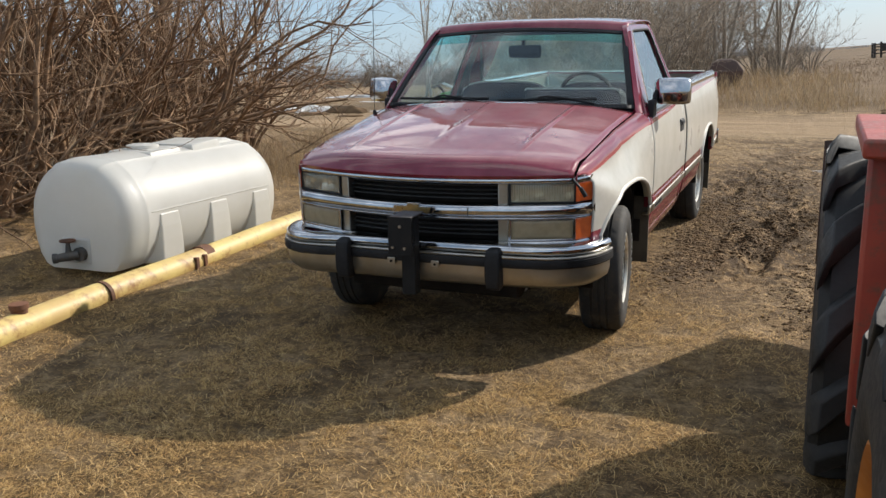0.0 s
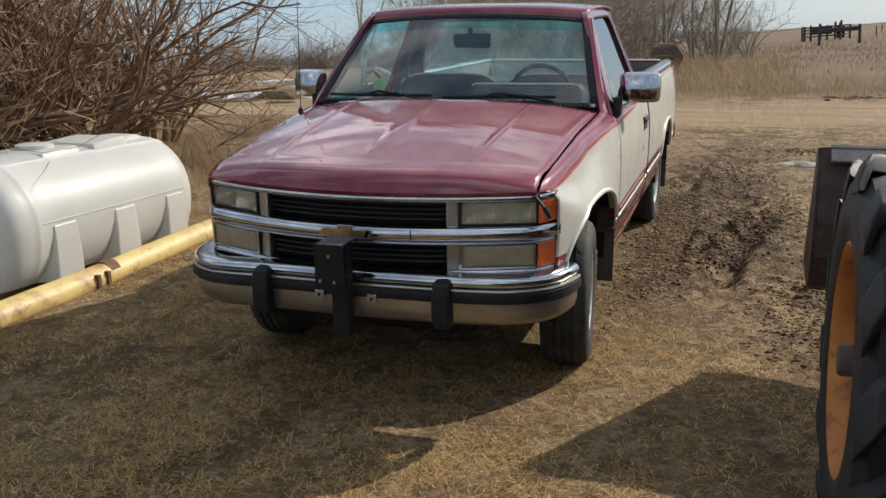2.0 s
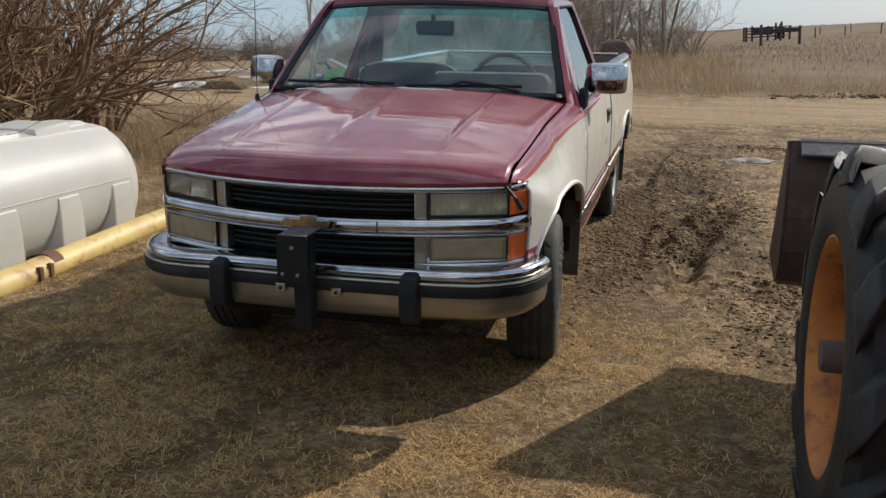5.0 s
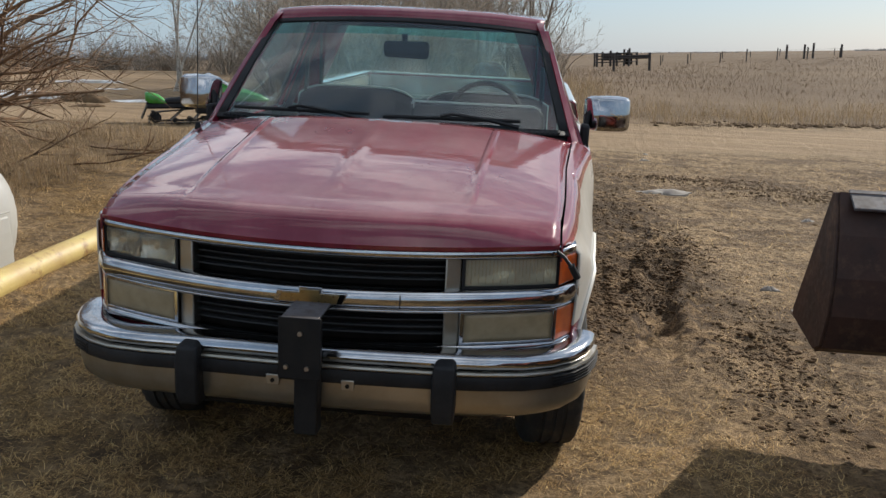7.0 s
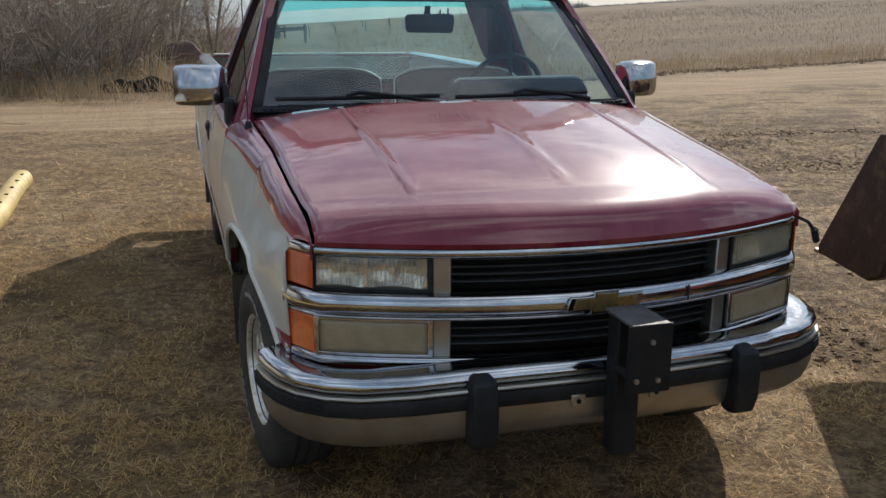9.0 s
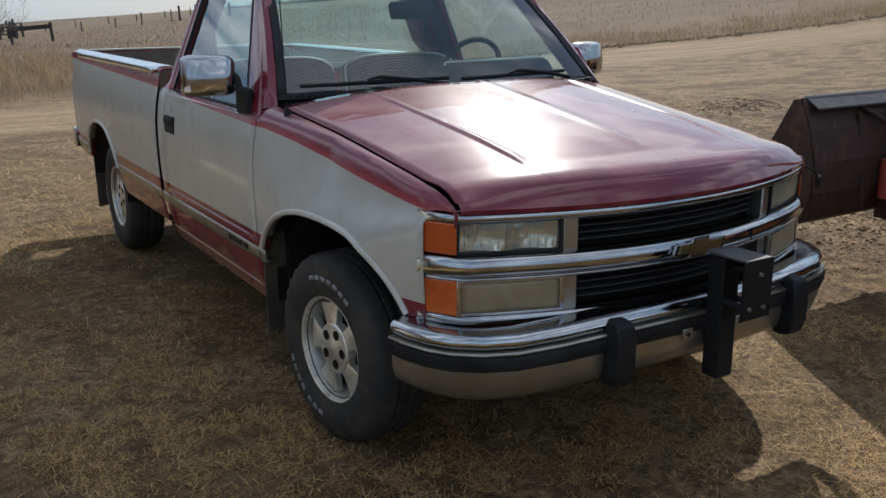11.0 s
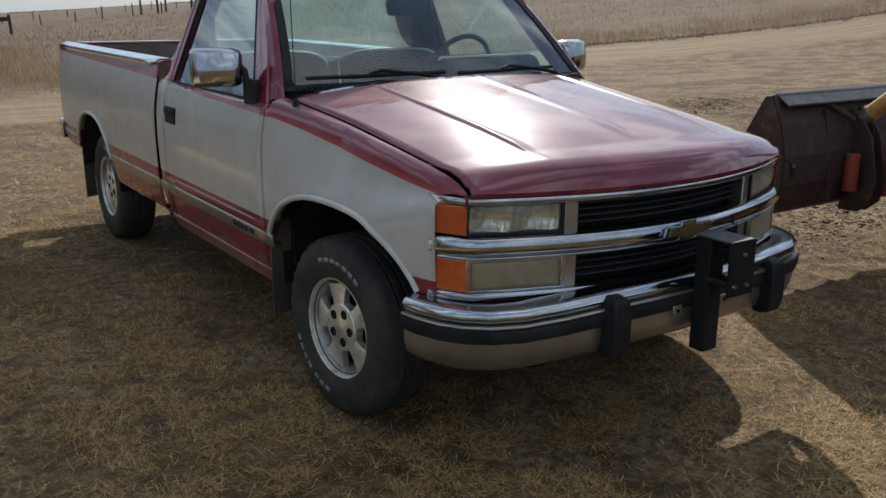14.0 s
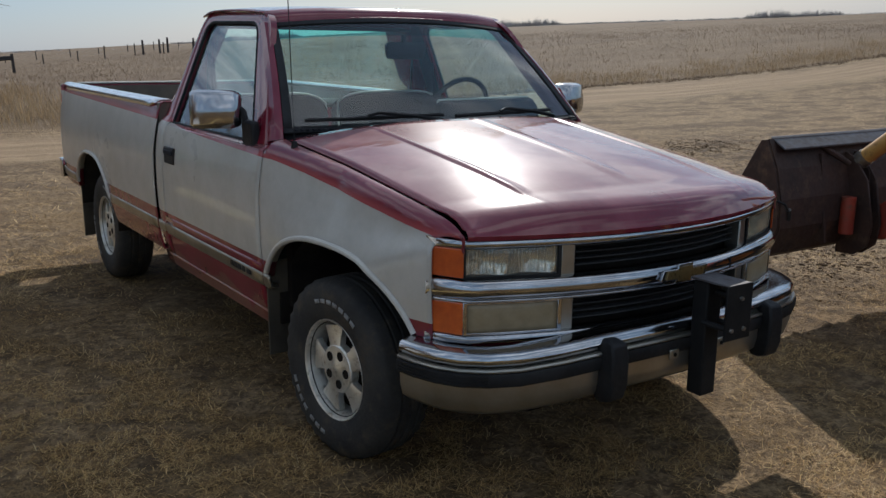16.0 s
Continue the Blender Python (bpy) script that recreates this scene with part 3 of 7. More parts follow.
def build_ground():
    def steps(lo, hi, step, reach):
        mid = list(np.arange(lo, hi + 1e-6, step))
        out, s, p, q = [], step, lo, hi
        left, right = [], []
        while q < reach:
            s *= 1.11
            p, q = p - s, q + s
            left.append(p)
            right.append(q)
        return np.array(left[::-1] + mid + right)
    xs, ys = steps(-5.0, 6.5, 0.044, 3000), steps(-4.8, 9.0, 0.05, 3000)
    gx, gy = np.meshgrid(xs, ys)
    gz = land(gx, gy) + relief(gx, gy)
    road = smooth((2.3 - np.abs(gy - road_mid(gx)) + (fbm(gx * 0.8, gy * 0.8, 3, 3) - 0.5) * 1.6) / 0.9)
    yard = smooth((np.hypot(gx + 12, (gy - 19) * 1.4) - 9) / -4.0) * (gx < 0)
    road = np.maximum(road, 0.85 * yard)
    gz = gz + road * 0.02 * (fbm(gx * 0.3, gy * 2.5, 3, 40) - 0.5) * 4 * smooth((40 - np.hypot(gx, gy)) / 20)
    field = smooth((gy - road_mid(gx) - 2.6 + (fbm(gx * 0.5, gy * 0.5, 3, 8) - 0.5) * 2) / 1.5) * smooth((gx + 3.5) / 3)
    far = smooth((np.hypot(gx, gy) - 45) / 25)
    field = np.maximum(field, far)
    w, h = len(xs), len(ys)
    verts = np.stack([gx, gy, gz], -1).reshape(-1, 3)
    i = np.arange(w * h).reshape(h, w)
    faces = np.stack([i[:-1, :-1], i[:-1, 1:], i[1:, 1:], i[1:, :-1]], -1).reshape(-1, 4)
    me = bpy.data.meshes.new("ground")
    me.vertices.add(len(verts))
    me.vertices.foreach_set("co", verts.ravel())
    me.loops.add(faces.size)
    me.loops.foreach_set("vertex_index", faces.ravel())
    me.polygons.add(len(faces))
    me.polygons.foreach_set("loop_start", np.arange(0, faces.size, 4))
    me.polygons.foreach_set("use_smooth", np.ones(len(faces), bool))
    me.update(calc_edges=True)
    layer = me.color_attributes.new("zones", 'FLOAT_COLOR', 'POINT')
    layer.data.foreach_set("color", np.stack([mud(gx, gy), road, field, bare(gx, gy)], -1).ravel())
    me.materials.append(ground_material())
    tagged(new("ground", me), "dry matted grass and bare dirt yard with a dirt track", "ground", kind="structure")


build_ground()


# ---- pickup truck; x to its left side, y to its rear, z up, front axle over the origin ----
truck = thing("pickup_truck", YARD, "maroon and grey regular-cab pickup truck with long bed and chrome trim", "pickup truck")
SIDE_Z = [0.40, 0.50, 0.58, 0.66, 0.80, 0.92, 1.02, 1.10, 1.18, 1.25, 1.32]
SIDE_X = [0.905, 0.935, 0.950, 0.960, 0.967, 0.968, 0.965, 0.955, 0.938, 0.918, 0.900]


def side_x(y, z):
    x = float(np.interp(z, SIDE_Z, SIDE_X))
    if y < 0:
        x -= 0.10 * min(-y / 0.65, 1.15) ** 2
    if y < 0.5:
        # the fender leans in towards the hood, later at its front corner
        low = float(np.interp(y, [-0.65, -0.30], [0.968, 0.78]))
        x -= float(np.interp(y, [-0.65, -0.35, -0.05, 0.2, 0.42, 0.49], [0.032, 0.070, 0.082, 0.05, 0.014, 0.0])) * float(smooth((z - low) / (belt_z(y) - low)))
    if y > 3.9:
        x -= 0.035 * ((y - 3.9) / 0.48) ** 2
    return x


def belt_z(y):
    return float(np.interp(y, [p[0] for p in BELT], [p[1] for p in BELT]))


def face_y(x):
    x = abs(x)
    return -0.945 + 0.305 * x * x if x <= 0.80 else -0.75 + 1.75 * (x - 0.80)


def arch(y, mid, half, top, power=2.5):
    t = abs(y - mid) / half
    return 0.36 + (top - 0.36) * max(0.0, 1 - t**power) ** (1 / power) if t < 1 else None


def side_panel(y0, y1, bottom, top, n=40, m=12, extra=None):
    """A pressed side panel from bottom(y) to top(y), with more rows above given by extra(y)."""
    rows = []
    for i in range(n + 1):
        y = y0 + (y1 - y0) * i / n
        zb, zt = bottom(y), top(y)
        row = [(side_x(y, zb + (zt - zb) * k / m), y, zb + (zt - zb) * k / m) for k in range(m + 1)]
        row = [(row[0][0] - 0.035, y, zb + 0.004)] + row
        rows.append(row + (extra(y) if extra else []))
    bm = bmesh.new()
    grid(bm, rows)
    return bm


def both(name, make, material, parent=None, label="", **kw):
    """The same part on either side."""
    return [part(name, make() if s > 0 else mirrored(make()), material, parent or truck, label, **kw) for s in (1, -1)]


HOOD_X = 0.79


def hood_half(y):
    """The hood widens towards the windshield."""
    return float(np.interp(y, [-0.70, -0.4, 0.0, 0.42], [HOOD_X, 0.806, 0.814, 0.842]))


def crease_x(y):
    """The two outer creases run together a little towards the front."""
    return 0.479 + 0.0326 * (y + 0.65)


def hood_z(x, y):
    """Top of the hood away from its front lip."""
    t = (y + 0.75) / 1.2
    z = 1.085 + 0.185 * t - 0.012 * t * t
    z += 0.052 - 0.079 * (abs(x) / 0.8) ** 2.5 - 0.017 * max(0.0, (-0.33 - y) / 0.42) ** 2
    fade = float(smooth((y + 0.72) / 0.14)) * float(smooth((0.34 - y) / 0.06))
    z += fade * 0.0060 * float(smooth((0.019 - abs(abs(x) - crease_x(y))) / 0.014))
    return z + fade * 0.0050 * float(smooth((0.045 - abs(x)) / 0.040)) * 0.6


def fender_top(y):
    """From the belt line over the rounded shoulder to the hood gap."""
    zb = belt_z(y)
    xo = side_x(y, zb)
    front = float(smooth((-0.30 - y) / 0.365))
    yi = y - 0.095 * front
    xi = hood_half(yi) + 0.010
    zi = hood_z(hood_half(yi), max(yi, -0.60)) - 0.006
    zi += (1.012 - zi) * max(0.0, (-0.52 - y) / 0.145) ** 1.6 if y < -0.52 else 0.0
    return [(xo + (xi - xo) * (1 - math.cos(a)), y + (yi - y) * (1 - math.cos(a)), zb + (zi - zb) * math.sin(a)) for a in [math.pi / 2 * k / 7 for k in range(1, 8)]] + [(xi, yi, zi - 0.05)]


def fender():
    def low(y):
        a = arch(y, -0.068, 0.585, 0.882)
        return max(a, 0.47 if y > 0 else 0.66) if a else (0.47 if y > 0 else 0.66)
    return side_panel(-0.665, 0.487, low, belt_z, 64, 10, fender_top)


both("front_fender", fender, PAINT, thick=0.006)


def arch_trim(mid, half, top, floor_z):
    pts = []
    for k in range(41):
        a = math.pi * k / 40
        t = math.cos(a)
        z = 0.36 + (top - 0.36) * max(0.0, 1 - abs(t) ** 2.5) ** (1 / 2.5)
        if z >= floor_z:
            y = mid - half * t
            pts.append((side_x(y, z) + 0.003, y, z))
    return rod(pts, 0.012, 8)


both("front_arch_trim", lambda: arch_trim(-0.068, 0.585, 0.882, 0.66), ARCHLIP, label="pale grey wheel-arch trim")
both("rear_arch_trim", lambda: arch_trim(3.385, 0.46, 0.868, 0.58), ARCHLIP, label="pale grey wheel-arch trim")


def hood_back(x):
    """The rear edge of the hood bows forward over the cowl."""
    return 0.29 + 0.15 * (x / 0.8) ** 2


def hood():
    rows = []
    cols = {round(-HOOD_X + 2 * HOOD_X * i / 48, 4) for i in range(49)}
    for mid in (-0.495, 0.0, 0.495):
        cols = {c for c in cols if abs(c - mid) > 0.05} | {round(mid + d, 4) for d in (-0.045, -0.032, -0.021, -0.017, -0.012, -0.007, 0.0, 0.007, 0.012, 0.017, 0.021, 0.032, 0.045)}
    for x in sorted(cols):
        yf = face_y(x) - 0.012
        zt = hood_z(x, yf + 0.20)
        back = hood_back(x)
        pts = [(x, yf + 0.03, 1.002), (x, yf + 0.004, 1.006), (x, yf, 1.018), (x, yf + 0.012, 1.036), (x, yf + 0.032, zt - 0.046), (x, yf + 0.065, zt - 0.024), (x, yf + 0.12, zt - 0.009)]
        for k in range(31):
            y = yf + 0.20 + (back - yf - 0.20) * k / 30
            xw = x + math.copysign(max(0.0, abs(x) - 0.6) / (HOOD_X - 0.6) * (hood_half(y) - HOOD_X), x)
            xw += math.copysign(max(0.0, 1 - abs(abs(x) - 0.495) / 0.25) * (crease_x(y) - 0.495), x)
            pts.append((xw, y, hood_z(xw, y)))
        rows.append(pts)
    bm = bmesh.new()
    grid(bm, rows)
    return bm


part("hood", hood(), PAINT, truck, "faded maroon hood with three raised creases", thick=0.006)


def cowl():
    rows = []
    for i in range(41):
        x = -0.83 + 1.66 * i / 40
        back = hood_back(x)
        glass = 0.425 + 0.115 * (x / 0.835) ** 2
        lip = hood_z(x, back)
        rows.append([(x, back + 0.006, lip - 0.06), (x, back + 0.012, lip - 0.028), (x, back + 0.05, min(lip - 0.020, 1.252)), (x, glass, 1.246)])
    bm = bmesh.new()
    grid(bm, rows)
    return bm


vent = part("cowl_vent", cowl(), BLACK, truck, "black slatted cowl vent", thick=0.006)
for k in range(64):
    x = -0.79 + 1.58 * k / 63
    y0, y1 = hood_back(x) + 0.045, 0.418 + 0.115 * (x / 0.835) ** 2
    if abs(x) > 0.25:
        part("cowl_slat", block((x - 0.004, y0, 1.250), (x + 0.004, y1, 1.258)), TRIM, vent)


# greenhouse
def ws_point(u, v):
    """Windshield: u from -1 to 1 across, v from 0 at the cowl to 1 at the roof."""
    lo = Vector((0.835 * u, 0.405 + 0.115 * u * u, 1.248 + 0.0 * u * u))
    hi = Vector((0.685 * u, 0.895 + 0.075 * u * u, 1.735 - 0.035 * u * u))
    p = lo.lerp(hi, v)
    p.y -= 0.02 * math.sin(math.pi * v)
    return p


def ws_patch(u0, u1, v0, v1, n=24, m=10):
    bm = bmesh.new()
    grid(bm, [[ws_point(u0 + (u1 - u0) * i / n, v0 + (v1 - v0) * k / m) for k in range(m + 1)] for i in range(n + 1)])
    return bm


part("windshield", ws_patch(-0.965, 0.965, 0.03, 0.84), GLASS, truck, "clear windshield")
part("windshield_tint", ws_patch(-0.965, 0.965, 0.84, 0.965), TINT, truck, "blue-green shade band")
for name, box4 in (("windshield_seal", (-1.0, 1.0, -0.02, 0.03)), ("windshield_seal", (-1.0, 1.0, 0.965, 1.01)), ("windshield_seal", (-1.0, -0.955, 0.02, 0.98)), ("windshield_seal", (0.955, 1.0, 0.02, 0.98))):
    part(name, ws_patch(*box4), BLACK, truck, thick=0.012)


def pillar():
    rows = []
    for k in range(14):
        v = -0.09 + 1.09 * k / 13
        p = ws_point(1.0, v)
        w = 0.06 - 0.018 * v
        q = Vector((p.x + w * 0.72, p.y + 0.075 - 0.03 * v, p.z - 0.004))
        rows.append([p + Vector((-0.012, 0.01, -0.012)), p + Vector((0.006, -0.006, 0.006)), p.lerp(q, 0.45) + Vector((0.012, -0.014, 0.010)), q, q + Vector((-0.03, 0.012, -0.01)), p + Vector((-0.02, 0.05, -0.02))])
    return loft(rows)


both("windshield_pillar", pillar, PAINT)


def pillar_trim():
    """Dark plastic over the inside of the pillar behind the door."""
    rows = []
    for k in range(9):
        z = 1.17 + 0.55 * k / 8
        y0, xi = 1.775 - 0.02 * k / 8, glass_line(0, z) - 0.052
        rows.append([(xi, y0 - 0.01, z), (xi - 0.012, y0 + 0.02, z), (xi - 0.02, y0 + 0.10, z), (xi, y0 + 0.10, z)])
    return loft(rows)



def roof():
    rows = []
    for i in range(33):
        u = -1 + 2 * i / 32
        f, xs = ws_point(u, 1.0), 0.70 * u
        row = [tuple(f + Vector((0, -0.002, 0.002)))]
        for k in range(1, 15):
            t = k / 14
            y = f.y + (1.868 - 0.05 * abs(u) ** 5 - f.y) * t
            crown = 0.052 * math.sin(math.pi * (t * 0.6 + 0.1)) ** 0.6
            z = 1.750 + crown - 0.018 * abs(u) ** 4 - 0.012 * u * u
            if t > 0.8:
                z -= (0.010 + 0.012 * abs(u) ** 6) * ((t - 0.8) / 0.2) ** 2
            row.append((f.x + (0.694 * u - f.x) * min(1, t * 3), y, z))
        rows.append(row)
    bm = bmesh.new()
    grid(bm, rows)
    return bm


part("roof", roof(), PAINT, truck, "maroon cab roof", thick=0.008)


def glass_line(y, z):
    """Side of the cab above the belt."""
    t = (z - 1.18) / 0.52
    return 0.915 - 0.205 * t - 0.012 * t * t


both("pillar_trim", pillar_trim, TRIM, label="dark plastic pillar trim")


def door_skin():
    return side_panel(0.497, 1.795, lambda y: 0.475, lambda y: 1.175, 26, 14, lambda y: [(glass_line(y, 1.19), y, 1.188), (glass_line(y, 1.19) - 0.03, y, 1.188)])


def quarter():
    """Cab corner behind the door, up to the roof."""
    half = SURROUND[len(SURROUND) // 2:][::-1]
    rear_z, rear_y = [p.y for p in half], [p.x for p in half]
    rows = []
    for k in range(25):
        z = 0.475 + (1.765 - 0.475) * k / 24
        if z < 1.18:
            x, y0, y1 = side_x(1.85, z), 1.803, 1.94
        else:
            x = glass_line(0, z)
            y0 = float(np.interp(z, rear_z, rear_y)) + 0.005
            y1 = np.interp(z, [1.18, 1.50, 1.62, 1.70, 1.765], [1.94, 1.905, 1.895, 1.885, 1.85])
        deep = float(smooth((z - 1.29) / 0.12))
        y1 = y1 - 0.055 * deep
        rows.append([(x - 0.006, y0 - 0.022, z), (x, y0, z), (x - 0.002, y0 + (y1 - y0) * 0.5, z), (x - 0.012 - 0.012 * deep, y1 - 0.01, z), (x - 0.06 - 0.03 * deep, y1 + 0.03 * deep, z), (x - 0.16 - 0.03 * deep, y1 + 0.11 * deep, z)])
    bm = bmesh.new()
    grid(bm, rows)
    return bm


def rounded(pts, radius, n=7):
    """An open (y, z) line with its inner corners rounded off."""
    out = [Vector(pts[0])]
    for a, c, b in zip(pts, pts[1:], pts[2:]):
        a, c, b = Vector(a), Vector(c), Vector(b)
        p, q = c + (a - c).normalized() * radius, c + (b - c).normalized() * radius
        out += [p * (1 - t) ** 2 + c * 2 * t * (1 - t) + q * t * t for t in [k / n for k in range(n + 1)]]
    return out + [Vector(pts[-1])]


PANE = rounded([(0.690, 1.192), (1.085, 1.708), (1.752, 1.716), (1.758, 1.192)], 0.085)
SURROUND = rounded([(0.553, 1.192), (0.962, 1.752), (1.802, 1.772), (1.802, 1.192)], 0.11)


def surround():
    return loft([[(glass_line(0, o.y), o.x, o.y), (glass_line(0, (o.y + i.y) / 2) + 0.004, (o.x + i.x) / 2, (o.y + i.y) / 2), (glass_line(0, i.y) - 0.002, i.x, i.y), (glass_line(0, i.y) - 0.03, i.x, i.y), (glass_line(0, o.y) - 0.03, o.x, o.y)] for o, i in zip(SURROUND, PANE)])


def window_fill():
    half = len(PANE) // 2
    rows = []
    for f, r in zip(PANE[:half], PANE[::-1][:half]):
        rows.append([(glass_line(0, f.y + (r.y - f.y) * k / 6) - 0.018, f.x + (r.x - f.x) * k / 6, f.y + (r.y - f.y) * k / 6) for k in range(7)])
    bm = bmesh.new()
    grid(bm, rows)
    return bm


both("cab_corner", quarter, PAINT, thick=0.012)

for s in (1, -1):
    flip = (lambda b: b) if s > 0 else mirrored
    door = part("door", flip(door_skin()), PAINT, truck, "maroon and grey door with chrome mirror", thick=0.006)
    part("window_frame", flip(rod([(glass_line(0, p.y) - 0.006, p.x, p.y) for p in PANE + PANE[:1]], 0.009, 6)), BLACK, door, "black rubber window frame")
    part("door_frame", flip(surround()), PAINT, door, "maroon window surround")
    part("door_glass", flip(window_fill()), GLASS, door, "clear side window")
    part("handle", flip(block((0.958, 1.585, 0.985), (0.974, 1.745, 1.075))), BLACK, door, "black door handle", bevel=0.012)
    part("handle_lever", flip(block((0.970, 1.60, 1.035), (0.982, 1.73, 1.062))), TRIM, door, bevel=0.006)
    part("side_moulding", flip(side_panel(0.50, 1.79, lambda y: 0.598, lambda y: 0.650, 10, 4)), BRIGHT, door, "silver side moulding", thick=0.016)
    part("lower_moulding", flip(side_panel(0.50, 1.79, lambda y: 0.656, lambda y: 0.690, 10, 3)), PAINT, door, thick=0.012)
    badge = part("badge", flip(block((0.962, 0.62, 0.613), (0.967, 0.665, 0.634))), BLACK, door, "small dark lettered badge as bars")
    for y0 in (0.69, 0.735, 0.78, 0.825):
        part("badge_bar", flip(block((0.962, y0, 0.612), (0.967, y0 + 0.03, 0.636))), BLACK, door)


def rocker():
    return side_panel(0.50, 1.93, lambda y: 0.405, lambda y: 0.472, 14, 4)


both("rocker_panel", rocker, PAINT, thick=0.008)
both("fender_moulding", lambda: side_panel(0.43, 0.487, lambda y: 0.598, lambda y: 0.650, 4, 3), BRIGHT, thick=0.014)
both("cab_moulding", lambda: side_panel(1.80, 1.925, lambda y: 0.598, lambda y: 0.650, 4, 3), BRIGHT, thick=0.014)


# cargo bed
def bed_low(y):
    a = arch(y, 3.385, 0.46, 0.868)
    floor = 0.47 if y < 3.4 else 0.58
    return max(a, floor) if a else floor


def bed_top(y):
    return [(side_x(y, 1.25) - 0.004, y, 1.258), (side_x(y, 1.25) - 0.012, y, 1.282), (side_x(y, 1.25) - 0.03, y, 1.29), (0.845, y, 1.29), (0.83, y, 1.275), (0.83, y, 0.80)]


both("bed_side", lambda: side_panel(1.955, 4.375, bed_low, belt_z, 80, 12, bed_top), PAINT, label="grey bed side with maroon upper edge", thick=0.006)
both("bed_moulding", lambda: side_panel(1.96, 2.935, lambda y: 0.598, lambda y: 0.650, 10, 4), BRIGHT, thick=0.016)
both("rear_moulding", lambda: side_panel(3.85, 4.36, lambda y: 0.618, lambda y: 0.668, 8, 4), BRIGHT, thick=0.016)


def rail_cap():
    rows = []
    for k in range(23):
        y = 2.02 + (4.40 - 2.02) * k / 22
        x = side_x(min(y, 4.37), 1.25)
        cut = 0.0 if k else 0.02
        rows.append([(x + 0.004, y, 1.258 + cut), (x - 0.004, y, 1.284), (x - 0.028, y, 1.298), (0.835, y, 1.298), (0.822, y, 1.286), (0.822, y, 1.262)])
    bm = bmesh.new()
    grid(bm, rows)
    return bm


both("bed_rail_cap", rail_cap, PALECHROME, label="chrome bed rail cap", thick=0.004)
both("bed_inner_side", lambda: block((0.812, 1.99, 0.80), (0.822, 4.31, 1.256)), BEDLINER, label="scuffed dark bed wall")
part("bed_floor", block((-0.84, 1.97, 0.76), (0.84, 4.33, 0.80)), BEDLINER, truck, "scuffed bed floor")
part("bed_front_wall", block((-0.92, 1.958, 0.62), (0.92, 1.985, 1.285)), BEDLINER, truck, bevel=0.004)
gate = part("tailgate", block((-0.80, 4.325, 0.78), (0.80, 4.372, 1.285)), PAINT, truck, "closed tailgate with light top cap", bevel=0.012)
part("tailgate_inner", block((-0.80, 4.311, 0.80), (0.80, 4.322, 1.27)), BEDLINER, gate)
part("tailgate_cap", block((-0.79, 4.318, 1.286), (0.79, 4.378, 1.298)), PALE, gate, bevel=0.004)
part("tail_corner", block((0.80, 4.33, 0.62), (0.915, 4.37, 1.285)), PAINT, truck, bevel=0.01)
part("tail_corner", block((-0.915, 4.33, 0.62), (-0.80, 4.37, 1.285)), PAINT, truck, bevel=0.01)
both("tail_lamp", lambda: block((0.82, 4.368, 0.86), (0.915, 4.382, 1.22)), AMBER, bevel=0.006)
part("rear_bumper", loft([[(x, y, 0.58), (x, y, 0.715), (x, y - 0.09, 0.72), (x, y - 0.09, 0.57)] for x, y in ((-0.955, 4.40), (-0.94, 4.48), (-0.85, 4.53), (0.85, 4.53), (0.94, 4.48), (0.955, 4.40))]), CHROME, truck, "chrome rear bumper", bevel=0.008)


# grille and lamps, bent to the truck's face
def bent(x0, x1, z0, z1, off, depth, n=16, lean=0.0):
    rows = []
    for i in range(n + 1):
        x = x0 + (x1 - x0) * i / n
        y = face_y(x) + off
        rows.append([(x, y, z0), (x, y + lean, z1), (x, y + depth, z1), (x, y + depth, z0)])
    return loft(rows)


def bent_bar(x0, x1, z, rz, ry, off, n=40):
    """A half-round bar across the face."""
    rows = []
    for i in range(n + 1):
        x = x0 + (x1 - x0) * i / n
        y = face_y(x) + off
        rows.append([(x, y - ry * math.cos(a), z + rz * math.sin(a)) for a in [-math.pi / 2 + math.pi * k / 8 for k in range(9)]] + [(x, y + 0.05, z + rz), (x, y + 0.05, z - rz)])
    return loft(rows)


part("grille_backing", bent(-0.47, 0.47, 0.66, 0.99, 0.09, 0.02, 20), DARK, truck)
part("face_backing", bent(-0.85, 0.85, 0.655, 0.995, 0.115, 0.02, 30), DARK, truck)
part("grille_top_trim", bent_bar(-0.850, 0.850, 0.990, 0.014, 0.012, 0.0), CHROME, truck, "chrome grille surround")
part("grille_bottom_trim", bent_bar(-0.868, 0.868, 0.668, 0.015, 0.014, 0.0), CHROME, truck, "chrome grille surround")
part("grille_bar", bent_bar(-0.872, 0.872, 0.838, 0.034, 0.030, 0.0), CHROME, truck, "chrome grille bar")
part("grille_bar_lip", bent_bar(-0.872, 0.872, 0.800, 0.007, 0.012, 0.0), CHROME, truck)
both("grille_upright", lambda: bent(0.425, 0.478, 0.675, 0.985, 0.012, 0.07, 4), BRIGHT, bevel=0.006)
for z in (0.893, 0.915, 0.937, 0.959, 0.705, 0.729, 0.753, 0.777):
    part("grille_slat", bent(-0.43, 0.43, z - 0.0018, z + 0.0018, 0.05, 0.03, 14), GRILLE, truck)
part("lower_valance", bent(-0.86, 0.86, 0.575, 0.655, 0.03, 0.04, 24), PAINT, truck, "maroon valance under the grille")


